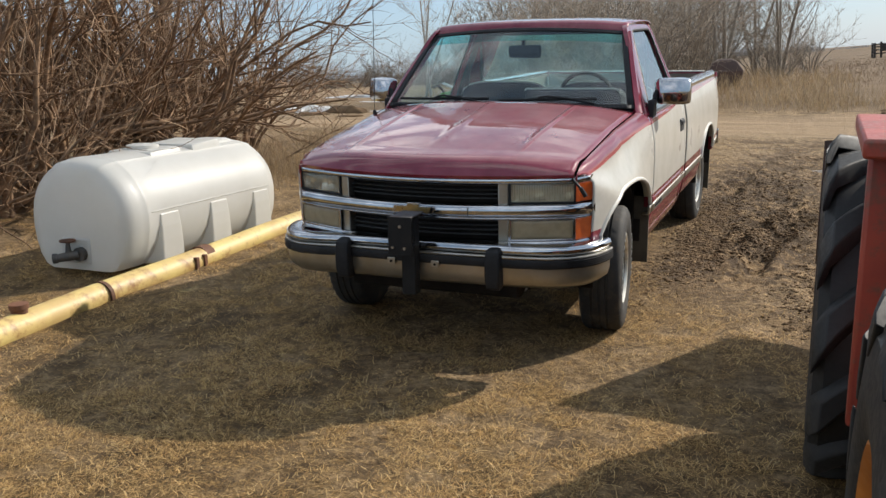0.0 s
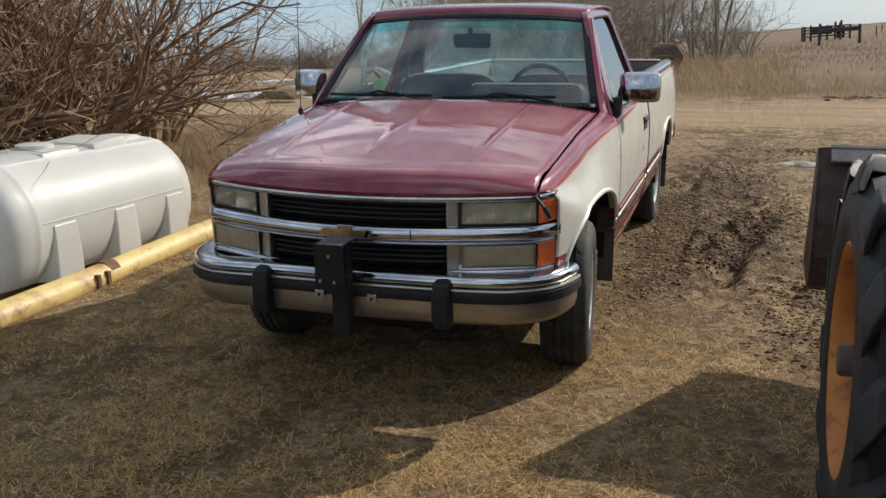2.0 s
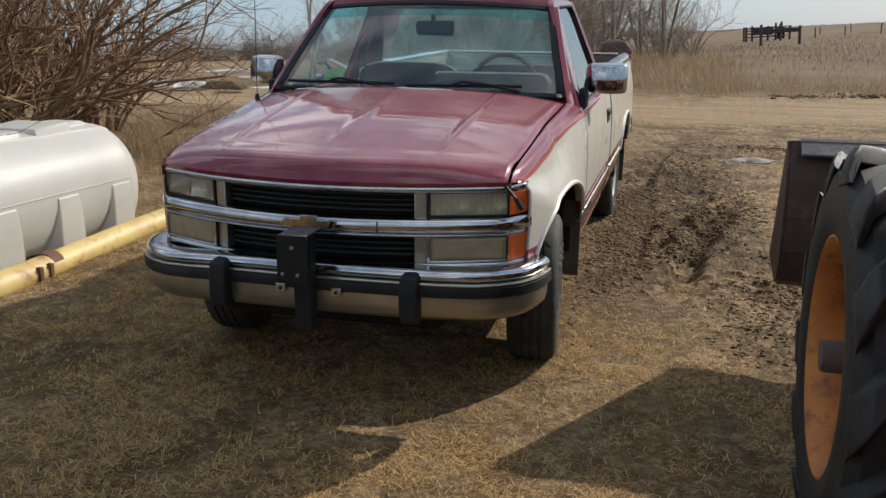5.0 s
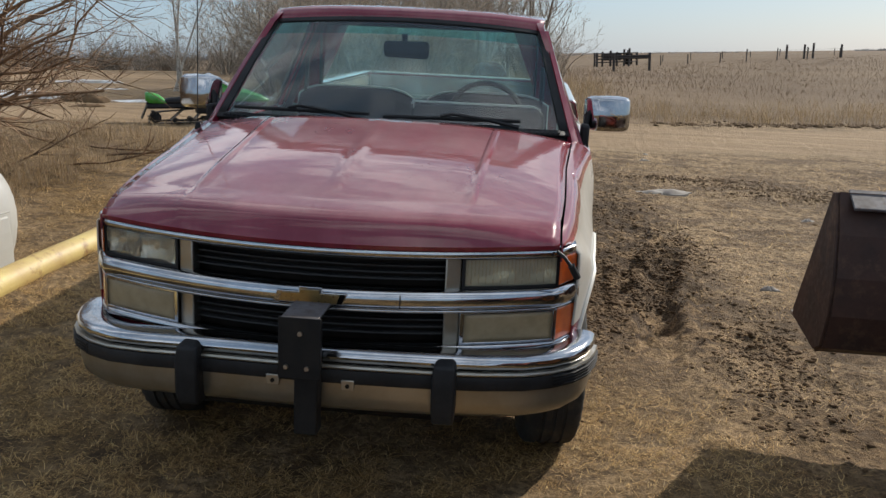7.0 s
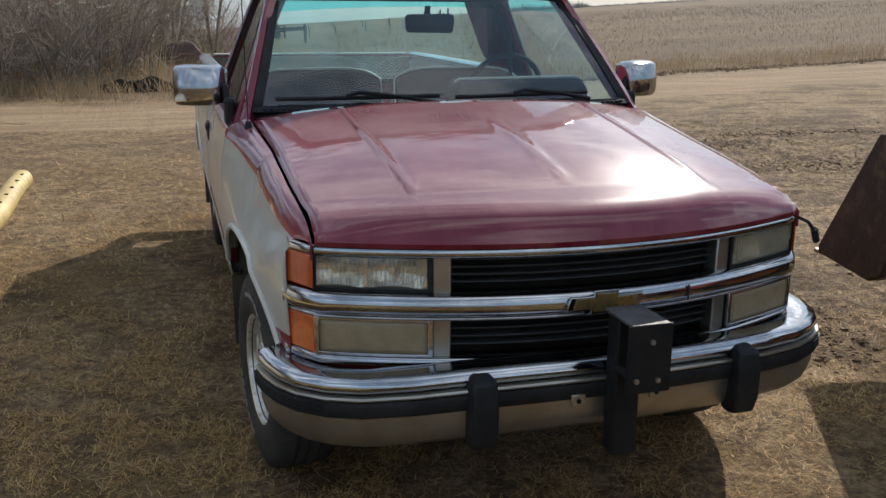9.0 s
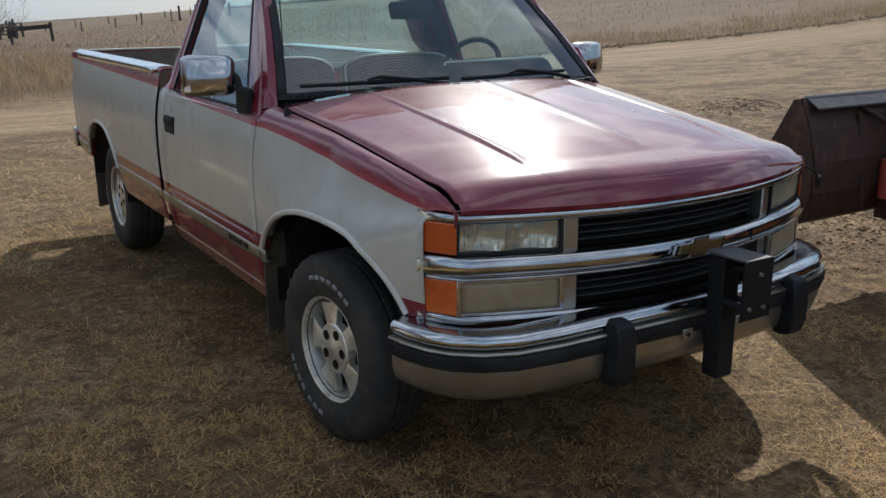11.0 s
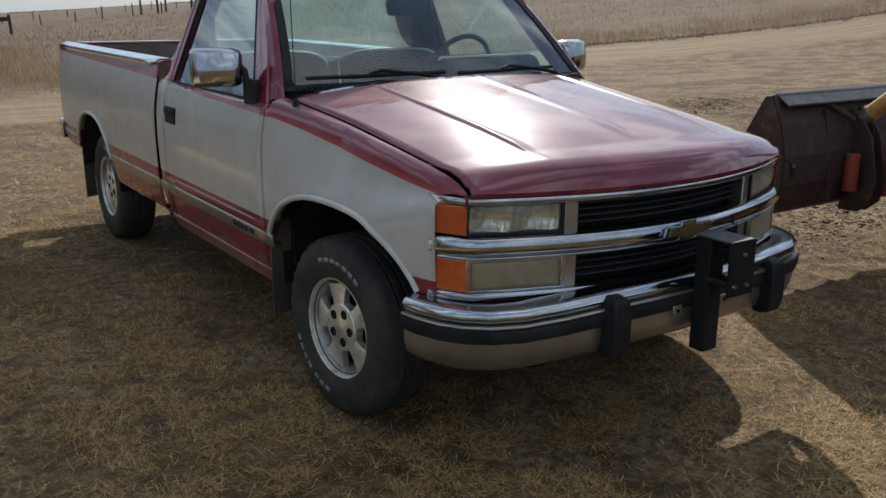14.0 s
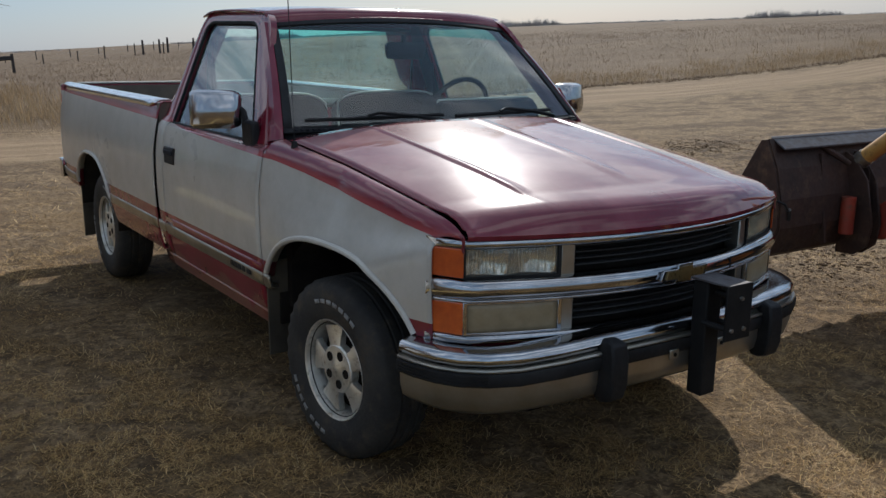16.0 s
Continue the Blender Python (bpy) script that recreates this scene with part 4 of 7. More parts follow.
def grid_lens(x0, x1, z0, z1, off, bulge):
    rows = []
    for i in range(13):
        x = x0 + (x1 - x0) * i / 12
        rows.append([(x, face_y(x) + off - bulge * (math.sin(math.pi * i / 12) * math.sin(math.pi * k / 6)) ** 0.5, z0 + (z1 - z0) * k / 6) for k in range(7)])
    bm = bmesh.new()
    grid(bm, rows)
    return bm


for s in (1, -1):
    flip = (lambda b: b) if s > 0 else mirrored
    lamp = part("headlight", flip(bent(0.487, 0.790, 0.879, 0.975, 0.075, 0.02, 8)), REFLECTOR, truck, "rectangular headlight behind clear ribbed lens" if s < 0 else "rectangular headlight behind yellowed hazy lens")
    for x0, x1 in ((0.490, 0.645), (0.648, 0.788)):
        bowl = bmesh.new()
        cx, hw = (x0 + x1) / 2 + 0.012, (x1 - x0) / 2
        rows = []
        for i in range(15):
            x = x0 + (x1 - x0) * i / 14
            u = (x - cx) / hw
            rows.append([(x, face_y(x) + 0.068 - 0.045 * min(1, abs(u) ** 2 * 0.8 + abs((z - 0.927) / 0.048) ** 2 * 0.55), z) for z in [0.880 + 0.094 * k / 8 for k in range(9)]])
        grid(bowl, rows)
        part("reflector_bowl", flip(bowl), REFLECTOR, lamp)
        bulb = part("bulb_shield", lathe([(0.0, -0.03), (0.012, -0.028), (0.013, 0.0)], 12), REFLECTOR, lamp)
        bulb.matrix_local = pose((1 if s > 0 else -1) * cx, face_y(cx) + 0.062, 0.927, 0, 0, 90)
    part("headlight_lens", flip(grid_lens(0.487, 0.790, 0.879, 0.975, 0.012, 0.006)), LENS if s < 0 else clear("yellowed_lamp_lens", (0.86, 0.82, 0.68), 1.5, 0.2, 0.42, (0.50, 0.47, 0.36)), lamp, "clear lens" if s < 0 else "yellowed lens")
    for k in range(25):
        x = 0.497 + 0.284 * k / 24
        part("lens_rib", flip(block((x - 0.0018, face_y(x) + 0.006, 0.890 if k % 2 else 0.918), (x + 0.0018, face_y(x) + 0.014, 0.970))), RIBBED, lamp)
    for box6 in ((0.480, 0.490, 0.874, 0.980), (0.787, 0.797, 0.874, 0.980), (0.480, 0.797, 0.873, 0.881), (0.480, 0.797, 0.973, 0.980)):
        part("headlight_bezel", flip(bent(*box6, 0.004, 0.06, 8)), BLACK, lamp)
    fog = part("turn_lamp", flip(grid_lens(0.492, 0.788, 0.690, 0.790, 0.004, 0.006)), FOG, truck, "hazy pale yellow lower lamp", thick=0.01)
    for k in range(22):
        x = 0.505 + 0.270 * k / 21
        part("lens_rib", flip(block((x - 0.0022, face_y(x) + 0.0005, 0.712), (x + 0.0022, face_y(x) + 0.007, 0.776))), FOG, fog)
    for box6 in ((0.480, 0.494, 0.684, 0.796), (0.786, 0.798, 0.684, 0.796), (0.480, 0.798, 0.683, 0.692), (0.480, 0.798, 0.788, 0.797)):
        part("lamp_trim", flip(bent(*box6, -0.007, 0.05, 8)), CHROME, fog, bevel=0.002)
    part("side_marker", flip(bent(0.797, 0.858, 0.878, 0.976, -0.006, 0.06, 8)), AMBER, truck, "amber corner marker lamp", bevel=0.004)
    part("side_marker", flip(bent(0.797, 0.866, 0.684, 0.796, -0.006, 0.06, 8)), AMBER, truck, "amber corner marker lamp", bevel=0.004)

emblem = [(-0.118, -0.019), (-0.042, -0.019), (-0.042, -0.035), (0.034, -0.035), (0.034, -0.019), (0.110, -0.019), (0.122, 0.019), (0.042, 0.019), (0.042, 0.035), (-0.034, 0.035), (-0.034, 0.019), (-0.106, 0.019)]
em = part("grille_emblem", plate(emblem, 0.012, pose(0, -0.973, 0.842, 90)), CHROME, truck, "small plain cross-shaped emblem in worn gold", bevel=0.002)
part("emblem_inlay", plate([(x * 0.82, z * 0.74) for x, z in emblem], 0.004, pose(0, -0.9745, 0.842, 90) @ pose(0, 0, 0.012)), GOLD, em)
em.children[0].location = (0, -0.0, 0)
part("bar_nick", block((0.288, -0.953, 0.815), (0.292, -0.948, 0.860)), BLACK, truck)


# front bumper, swept along its plan
PLAN = [(0.0, -1.035), (0.2, -1.03), (0.4, -1.012), (0.56, -0.982), (0.70, -0.94), (0.79, -0.89), (0.86, -0.83), (0.905, -0.76), (0.932, -0.68), (0.945, -0.60)]
PLAN = [(-x, y) for x, y in PLAN[:0:-1]] + PLAN


def sweep(profile, path=PLAN, closed=True):
    rows = []
    for i, (x, y) in enumerate(path):
        a, b = path[max(i - 1, 0)], path[min(i + 1, len(path) - 1)]
        t = Vector((b[0] - a[0], b[1] - a[1])).normalized()
        nrm = Vector((t.y, -t.x))
        droop = 0.008 + (0.034 if x < 0 else 0.014) * float(smooth((abs(x) - 0.25) / 0.6))
        rows.append([(x + nrm.x * d, y + nrm.y * d, z - droop) for d, z in profile])
    return loft(rows, closed, closed)


# its ends hang a little lower than its middle, the right one more
bumper = part("front_bumper", sweep([(-0.10, 0.694), (-0.05, 0.700), (-0.014, 0.696), (-0.002, 0.688), (0.004, 0.674), (0.0, 0.659), (-0.006, 0.653), (-0.02, 0.651), (-0.03, 0.62), (-0.10, 0.62)]), CHROME, truck, "chrome front bumper with black rubber strip")
part("bumper_bead", sweep([(-0.01, 0.650), (0.009, 0.648), (0.012, 0.642), (0.009, 0.636), (-0.01, 0.635)]), BRIGHT, bumper)
part("rubber_strip", sweep([(-0.02, 0.634), (0.010, 0.633), (0.013, 0.625), (0.013, 0.597), (0.010, 0.588), (-0.02, 0.587)]), BLACK, bumper, "black rubber bumper strip")
for ends in (PLAN[:5], PLAN[-5:]):
    for z in (0.628, 0.618, 0.608, 0.598):
        part("rubber_rib", sweep([(0.008, z + 0.003), (0.0165, z + 0.0015), (0.0165, z - 0.0015), (0.008, z - 0.003)], ends), BLACK, bumper)
part("bumper_lower", sweep([(-0.02, 0.586), (-0.002, 0.585), (-0.003, 0.54), (-0.014, 0.502), (-0.04, 0.480), (-0.09, 0.474), (-0.09, 0.486), (-0.035, 0.500)]), BRIGHT, bumper, "dull silver lower bumper")
for gx in (-0.382, 0.452):
    gy = float(np.interp(gx, [p[0] for p in PLAN], [p[1] for p in PLAN]))
    part("bumper_guard", loft([[(gx - w, gy - d, z), (gx + w, gy - d, z), (gx + w, gy + 0.03, z), (gx - w, gy + 0.03, z)] for w, d, z in ((0.026, 0.0, 0.455), (0.034, 0.045, 0.47), (0.038, 0.060, 0.52), (0.038, 0.060, 0.62), (0.034, 0.05, 0.665), (0.026, 0.012, 0.677))]), BLACK, bumper, "black rubber bumper guard", bevel=0.008)
tow = part("hitch_mount", block((-0.016, -1.105, 0.42), (0.060, -1.04, 0.835)), IRONBLACK, truck, "black steel mounting post before the grille", bevel=0.006)
part("mount_plate", block((-0.038, -1.206, 0.652), (0.092, -1.196, 0.845)), IRONBLACK, tow, "bolted black steel plate", bevel=0.002)
# paler than the black post: sunlight on the top face put into its colour
part("mount_top", block((-0.03, -1.205, 0.838), (0.085, -1.04, 0.846)), WORN_LIT_STEEL, tow, bevel=0.002)
for bx, bz in ((0.03, 0.797), (-0.012, 0.690), (0.052, 0.688)):
    part("spacer_tube", rod([(bx, -1.197, bz), (bx, -1.09, bz)], 0.011, 8), BLACK, tow)
for bx, bz in ((0.03, 0.797), (-0.012, 0.690), (0.052, 0.688)):
    part("bolt", lathe([(0.0, -0.008), (0.007, -0.008), (0.008, 0.0)], 8), STEEL, tow).matrix_local = pose(bx, -1.207, bz, 0, 0, 90)
for bx in (-0.10, 0.145):
    part("plate_bracket", block((bx - 0.022, -1.052, 0.560), (bx + 0.022, -1.044, 0.596)), BRIGHT, bumper, bevel=0.003)
    # dark disc paints the shade of the hole on the bracket's face
    part("bracket_hole", lathe([(0.0, -0.002), (0.007, -0.002), (0.007, 0.004)], 10), DARK, bumper).matrix_local = pose(bx, -1.054, 0.577, 0, 0, 90)
part("block_heater_cord", rod([(0.785, -0.775, 1.0), (0.81, -0.80, 0.985), (0.835, -0.80, 0.955), (0.85, -0.79, 0.93)], 0.006, 6), BLACK, truck, "black plug-in cord")
part("cord_plug", rod([(0.832, -0.803, 0.962), (0.856, -0.79, 0.918)], 0.012, 8), BLACK, truck)


# wheels
def tyre(rad, width, rim_r, seg=72, lug=0.008, rows=2):
    h = width / 2
    prof = [(rim_r - 0.012, -h * 0.75), (rim_r + 0.01, -h * 0.95), (rim_r + (rad - rim_r) * 0.45, -h * 1.04), (rad - 0.04, -h * 1.0), (rad - 0.012, -h * 0.88), (rad - 0.002, -h * 0.72),
            (rad, -h * 0.42), (rad - lug, -h * 0.40), (rad - lug, -h * 0.30), (rad, -h * 0.28), (rad, -h * 0.08), (rad - lug, -h * 0.06), (rad - lug, h * 0.06), (rad, h * 0.08), (rad, h * 0.28), (rad - lug, h * 0.30), (rad - lug, h * 0.40), (rad, h * 0.42)]
    prof += [(r, -o) for r, o in prof[5::-1]]
    bm = lathe(prof, seg)
    for v in bm.verts:
        r = math.hypot(v.co.y, v.co.z)
        if r > rad - 0.045 and abs(v.co.x) > h * 0.6:
            k = round(math.atan2(v.co.z, v.co.y) / (2 * math.pi) * seg)
            if k % 2:
                f = (r - 0.011) / r
                v.co.y *= f
                v.co.z *= f
    return bm


def truck_wheel():
    """One wheel, its outer face towards +x, its hub at the origin."""
    hub = bpy.data.objects.new("wheel", None)
    hub.empty_display_size = 0.05
    scene.collection.objects.link(hub)
    part("tyre", tyre(0.366, 0.232, 0.200), RUBBER, hub, "black all-terrain tyre with raised pale lettering")
    part("rim", lathe([(0.204, 0.085), (0.208, 0.10), (0.203, 0.108), (0.196, 0.104), (0.190, 0.085), (0.183, 0.055), (0.178, 0.03), (0.176, -0.09)], 48), ALLOY, hub, "dull cast alloy rim")
    # dark disc that stands in for the shade inside the rim
    part("brake_drum", lathe([(0.0, 0.035), (0.14, 0.03), (0.185, 0.02), (0.190, -0.05)], 32), DARK, hub)
    face = bmesh.new()
    for s in range(5):
        a0 = 2 * math.pi * s / 5 + math.pi / 2
        rows = []
        for k in range(7):
            r = 0.070 + 0.112 * k / 6
            w = 0.036 - 0.004 * math.sin(math.pi * k / 6) + 0.030 * (k / 6) ** 1.5
            x = 0.086 - 0.010 * (k / 6)
            row = []
            for j, (t, d) in enumerate(((-1, -0.03), (-1, -0.004), (-0.75, 0), (0.75, 0), (1, -0.004), (1, -0.03))):
                a = a0 + math.asin(min(1, w * t / r))
                row.append((x + d, r * math.cos(a), r * math.sin(a)))
            rows.append(row)
        grid(face, rows)
    part("spokes", face, ALLOY, hub, "five alloy spokes")
    part("hub_plate", lathe([(0.0, 0.092), (0.02, 0.093), (0.03, 0.088), (0.092, 0.087), (0.098, 0.081), (0.098, 0.05)], 40), ALLOY, hub)
    for s in range(5):
        a = 2 * math.pi * (s + 0.5) / 5 + math.pi / 2
        # raised dark discs paint the shade of the five lug holes
        part("lug_hole", lathe([(0.0, 0.0), (0.017, 0.0), (0.019, 0.0015), (0.019, -0.004)], 16), DARK, hub).matrix_local = pose(0.0885, 0.062 * math.cos(a), 0.062 * math.sin(a))
    for start, count, gap in ((2.05, 4, 0.15), (2.72, 3, 0.15), (5.77, 7, 0.15)):
        for k in range(count):
            a = start + gap * k
            w = 0.052
            bm = bmesh.new()
            rows = []
            for r in (0.270, 0.276, 0.287):
                rows.append([(0.1215 - 0.0 * r, r * math.cos(a + w * t), r * math.sin(a + w * t)) for t in (-1, -0.4, 0.4, 1)])
            grid(bm, rows)
            part("sidewall_bar", bm, WHITELINE, hub, thick=0.003)
    return hub


first = truck_wheel()
first.parent = truck
first.matrix_local = pose(0.80, -0.025, 0.362, 8, 0, 6)
for x, y, turn, roll in ((-0.80, -0.025, 186, 85), (0.79, 3.34, 0, 100), (-0.79, 3.34, 180, 60)):
    w = copy_thing(first, pose(x, y, 0.362, roll, 0, turn))
    w.parent = truck
both("front_mud_flap", lambda: plate([(0.66, 0.285), (0.95, 0.285), (0.955, 0.70), (0.66, 0.72)], 0.012, pose(0, 0.475, 0, 90)), FLAP)
both("rear_mud_flap", lambda: plate([(0.68, 0.22), (0.93, 0.20), (0.935, 0.66), (0.68, 0.66)], 0.012, pose(0, 3.86, 0, 90)), FLAP)


def liner(mid, half, top, x0, x1):
    rows = []
    for k in range(25):
        a = math.pi * k / 24
        y, z = mid + half * math.cos(a), 0.40 + (top - 0.40) * math.sin(a) ** 0.8
        rows.append([(x0, y, z), (x1, y, z)])
    bm = bmesh.new()
    grid(bm, rows)
    return bm


both("front_wheel_well", lambda: liner(-0.06, 0.56, 0.90, 0.50, 0.86), DARK, thick=0.01)
both("rear_wheel_well", lambda: liner(3.385, 0.47, 0.885, 0.50, 0.93), DARK, thick=0.01)
part("chassis", block((-0.50, -0.75, 0.34), (0.50, 4.25, 0.62)), DARK, truck, "dark underbody and frame", bevel=0.02)
part("engine_bay", block((-0.52, -0.80, 0.55), (0.52, 0.45, 0.98)), DARK, truck, bevel=0.02)
part("cab_floor", block((-0.90, 0.45, 0.42), (0.90, 1.93, 0.56)), DARK, truck)
part("firewall", block((-0.86, 0.42, 0.5), (0.86, 0.47, 1.16)), DARK, truck)


# cabin
def back_wall():
    bm = bmesh.new()
    y = lambda z: 1.905 - 0.06 * max(0, (z - 1.16) / 0.56)
    hole_x, z0, z1 = 0.66, 1.25, 1.708
    xs, zs = [-0.86, -hole_x, hole_x, 0.86], [0.5, z0, z1, 1.74]
    for i in range(3):
        for k in range(3):
            if (i, k) != (1, 1):
                q = [(xs[i], zs[k]), (xs[i + 1], zs[k]), (xs[i + 1], zs[k + 1]), (xs[i], zs[k + 1])]
                q = [(np.clip(x, -(0.86 - 0.24 * max(0, (z - 1.18) / 0.52)), 0.86 - 0.24 * max(0, (z - 1.18) / 0.52)), z) for x, z in q]
                bm.faces.new([bm.verts.new((x, y(z), z)) for x, z in q])
    bmesh.ops.remove_doubles(bm, verts=bm.verts, dist=1e-4)
    return bm


part("cab_back_wall", back_wall(), PAINT, truck, thick=0.03)


def back_header():
    """Closes the cab between its back wall and the roof."""
    rows = []
    for i in range(25):
        u = -0.93 + 1.86 * i / 24
        y = 1.862 - 0.04 * abs(u) ** 5
        rows.append([(0.694 * u, y - 0.012, 1.70), (0.694 * u, y - 0.006, 1.784 - 0.036 * abs(u) ** 4 - 0.02 * u * u)])
    bm = bmesh.new()
    grid(bm, rows)
    return bm


part("cab_back_header", back_header(), PAINT, truck, thick=0.012)
part("rear_window", loft([[(x, 1.886, 1.245), (x, 1.838, 1.705), (x, 1.832, 1.705), (x, 1.880, 1.245)] for x in (-0.655, 0.655)]), GLASS, truck, "rear cab window")
part("rear_window_seal", rod([(-0.66, 1.886, 1.25), (0.66, 1.886, 1.25), (0.655, 1.838, 1.70), (-0.655, 1.838, 1.70), (-0.66, 1.886, 1.25)], 0.014, 6), BLACK, truck)
part("headliner", block((-0.62, 1.02, 1.742), (0.62, 1.84, 1.749)), TRIM, truck)
part("dashboard", loft([[(x, 0.47, 1.05), (x, 0.49, 1.222), (x, 0.60, 1.245), (x, 0.76, 1.238), (x, 0.82, 1.19), (x, 0.84, 0.85), (x, 0.66, 0.80)] for x in (-0.80, -0.3, 0.1, 0.3, 0.72, 0.80)]), TRIM, truck, "dark grey dashboard", bevel=0.02)
pod = part("instrument_pod", loft([[(x, 0.66, 1.20), (x, 0.69, h), (x, 0.86, h + 0.004), (x, 0.88, 1.19)] for x, h in ((0.075, 1.30), (0.10, 1.342), (0.68, 1.342), (0.715, 1.30))]), TRIM, truck, "dark instrument pod with pale edge line", bevel=0.012)
part("pod_line", rod([(0.072, 0.70, 1.335), (0.085, 0.70, 1.347), (0.66, 0.72, 1.349), (0.695, 0.73, 1.335), (0.705, 0.73, 1.255)], 0.0055, 6), PALE, pod, "pale line along the pod's edge")
wheel = part("steering_wheel", lathe([(0.185 + 0.014 * math.cos(a), 0.014 * math.sin(a)) for a in [2 * math.pi * k / 8 for k in range(8)]], 40, closed=True), BLACK, truck, "black steering wheel")
wheel.matrix_local = pose(0.42, 1.01, 1.265, 0, 0, 90) @ pose(0, 0, 0, 0, -22, 0)
part("wheel_spoke", block((-0.01, -0.18, -0.03), (0.01, 0.18, 0.02)), BLACK, wheel, bevel=0.006)
part("column_lever", rod([(0.26, 0.90, 1.27), (0.16, 0.93, 1.31), (0.10, 0.95, 1.34)], 0.009, 6), BLACK, truck)
for lo_x, hi_x in ((-0.74, -0.05), (0.03, 0.74)):
    seat = part("seat", loft([[(x, 1.16, 0.62), (x, 1.16, 0.84), (x, 1.22, 0.87), (x, 1.62, 0.84), (x, 1.66, 0.62)] for x in (lo_x, lo_x + 0.04, hi_x - 0.04, hi_x)]), SEAT, truck, "dark cloth bench seat", bevel=0.03)
    rows = []
    for i in range(15):
        u = i / 14
        x = lo_x + (hi_x - lo_x) * u
        top = 1.335 - 0.055 * abs(2 * u - 1) ** 5
        rows.append([(x, 1.58, 0.80), (x, 1.63, top - 0.05), (x, 1.665, top), (x, 1.72, top), (x, 1.76, top - 0.05), (x, 1.72, 0.80)])
    part("seat_back", loft(rows), SEAT, seat, bevel=0.01)
    edge = [(lo_x + (hi_x - lo_x) * u, 1.668, 1.338 - 0.055 * abs(2 * u - 1) ** 5) for u in [k / 14 for k in range(15)]]
    part("seat_piping", rod([(edge[0][0], 1.62, 0.95)] + edge + [(edge[-1][0], 1.62, 0.95)], 0.007, 6), PALE, seat, "pale piping")
part("rear_view_mirror", loft([[(x, 0.90, 1.565 + s * h) for s in (-1,)] + [(x, 0.885, 1.598 - h), (x, 0.885, 1.598 + h), (x, 0.915, 1.598 + h)] for x, h in ((-0.105, 0.010), (-0.092, 0.026), (0.112, 0.029), (0.125, 0.014))]), BLACK, truck, "black rear-view mirror", bevel=0.006)
part("mirror_stem", rod([(0.0, 0.905, 1.60), (0.0, 0.895, 1.66)], 0.014, 8), BLACK, truck)
both("seat_belt", lambda: rod([(0.70, 1.70, 1.50), (0.70, 1.665, 1.30), (0.69, 1.62, 1.10)], 0.014, 5), TRIM)


# wipers
def wiper(x0, x1, tip_up):
    pts = []
    for k in range(13):
        u = x0 + (x1 - x0) * k / 12
        p = ws_point(u, 0.062 + tip_up * (k / 12))
        pts.append(p + Vector((0, -0.022, 0.016)))
    return rod(pts, [0.009] * 13, 6)


for u0, u1, up in ((-0.90, -0.10, 0.015), (-0.02, 0.74, 0.015)):
    blade = part("wiper", wiper(u0, u1, up), BLACK, truck, "black windshield wiper")
    arm = [ws_point(u0 + (u1 - u0) * t, 0.02 + h) + Vector((0, -0.03, 0.025)) for t, h in ((0.98, -0.02), (0.8, 0.03), (0.5, 0.075), (0.42, 0.05))]
    part("wiper_arm", rod(arm, [0.010, 0.009, 0.008, 0.007], 6), BLACK, blade)


# mirrors and aerial
def mirror_shell():
    """A boxy chrome cap with a ridge across its front."""
    rows = []
    for x, k, y in ((0.942, 0.74, 0.69), (0.952, 0.88, 0.635), (0.972, 0.97, 0.605), (1.04, 1.0, 0.595), (1.095, 1.0, 0.605), (1.120, 0.95, 0.635), (1.132, 0.84, 0.69)):
        z, h = 1.329, 0.084 * k
        d = 0.79 - y
        rows.append([(x, 0.79, z + h), (x, 0.79 - d * 0.55, z + h), (x, 0.79 - d * 0.84, z + h * 0.86), (x, 0.79 - d * 0.98, z + h * 0.1), (x, 0.79 - d, z - h * 0.12), (x, 0.79 - d * 0.96, z - h * 0.75), (x, 0.79 - d * 0.8, z - h * 0.97), (x, 0.79, z - h)])
    return swung(loft(rows))


def swung(bm):
    """Turns a mirror part outer end back about its arm."""
    bm.transform(Matrix.Translation((0.925, 0.752, 0)) @ Matrix.Rotation(radians(21), 4, 'Z') @ Matrix.Diagonal((1.17, 0.56, 1, 1)) @ Matrix.Translation((-0.942, -0.70, 0)))
    return bm


for s in (1, -1):
    flip = (lambda b: b) if s > 0 else mirrored
    shell = part("side_mirror", flip(mirror_shell()), CHROME, truck, "chrome door mirror on a black bracket", bevel=0.006)
    part("mirror_glass", flip(swung(block((0.956, 0.792, 1.260), (1.118, 0.797, 1.400)))), MIRROR, shell, bevel=0.002)
    part("mirror_arm", flip(rod([(0.97, 0.75, 1.33), (0.945, 0.75, 1.345), (0.925, 0.735, 1.32), (0.918, 0.71, 1.24)], 0.014, 8)), BLACK, shell)
    part("mirror_foot", flip(block((0.895, 0.625, 1.165), (0.935, 0.745, 1.285))), BLACK, shell, bevel=0.012)
part("aerial_base", lathe([(0.0, 0.03), (0.010, 0.03), (0.016, 0.0), (0.016, -0.01)], 10, 'z'), BLACK, truck).matrix_local = pose(-0.868, 0.345, 1.195)
part("aerial", rod([(-0.868, 0.345, 1.20), (-0.869, 0.365, 1.65), (-0.87, 0.385, 2.02)], 0.0022, 5), BLACK, truck, "thin black whip aerial")


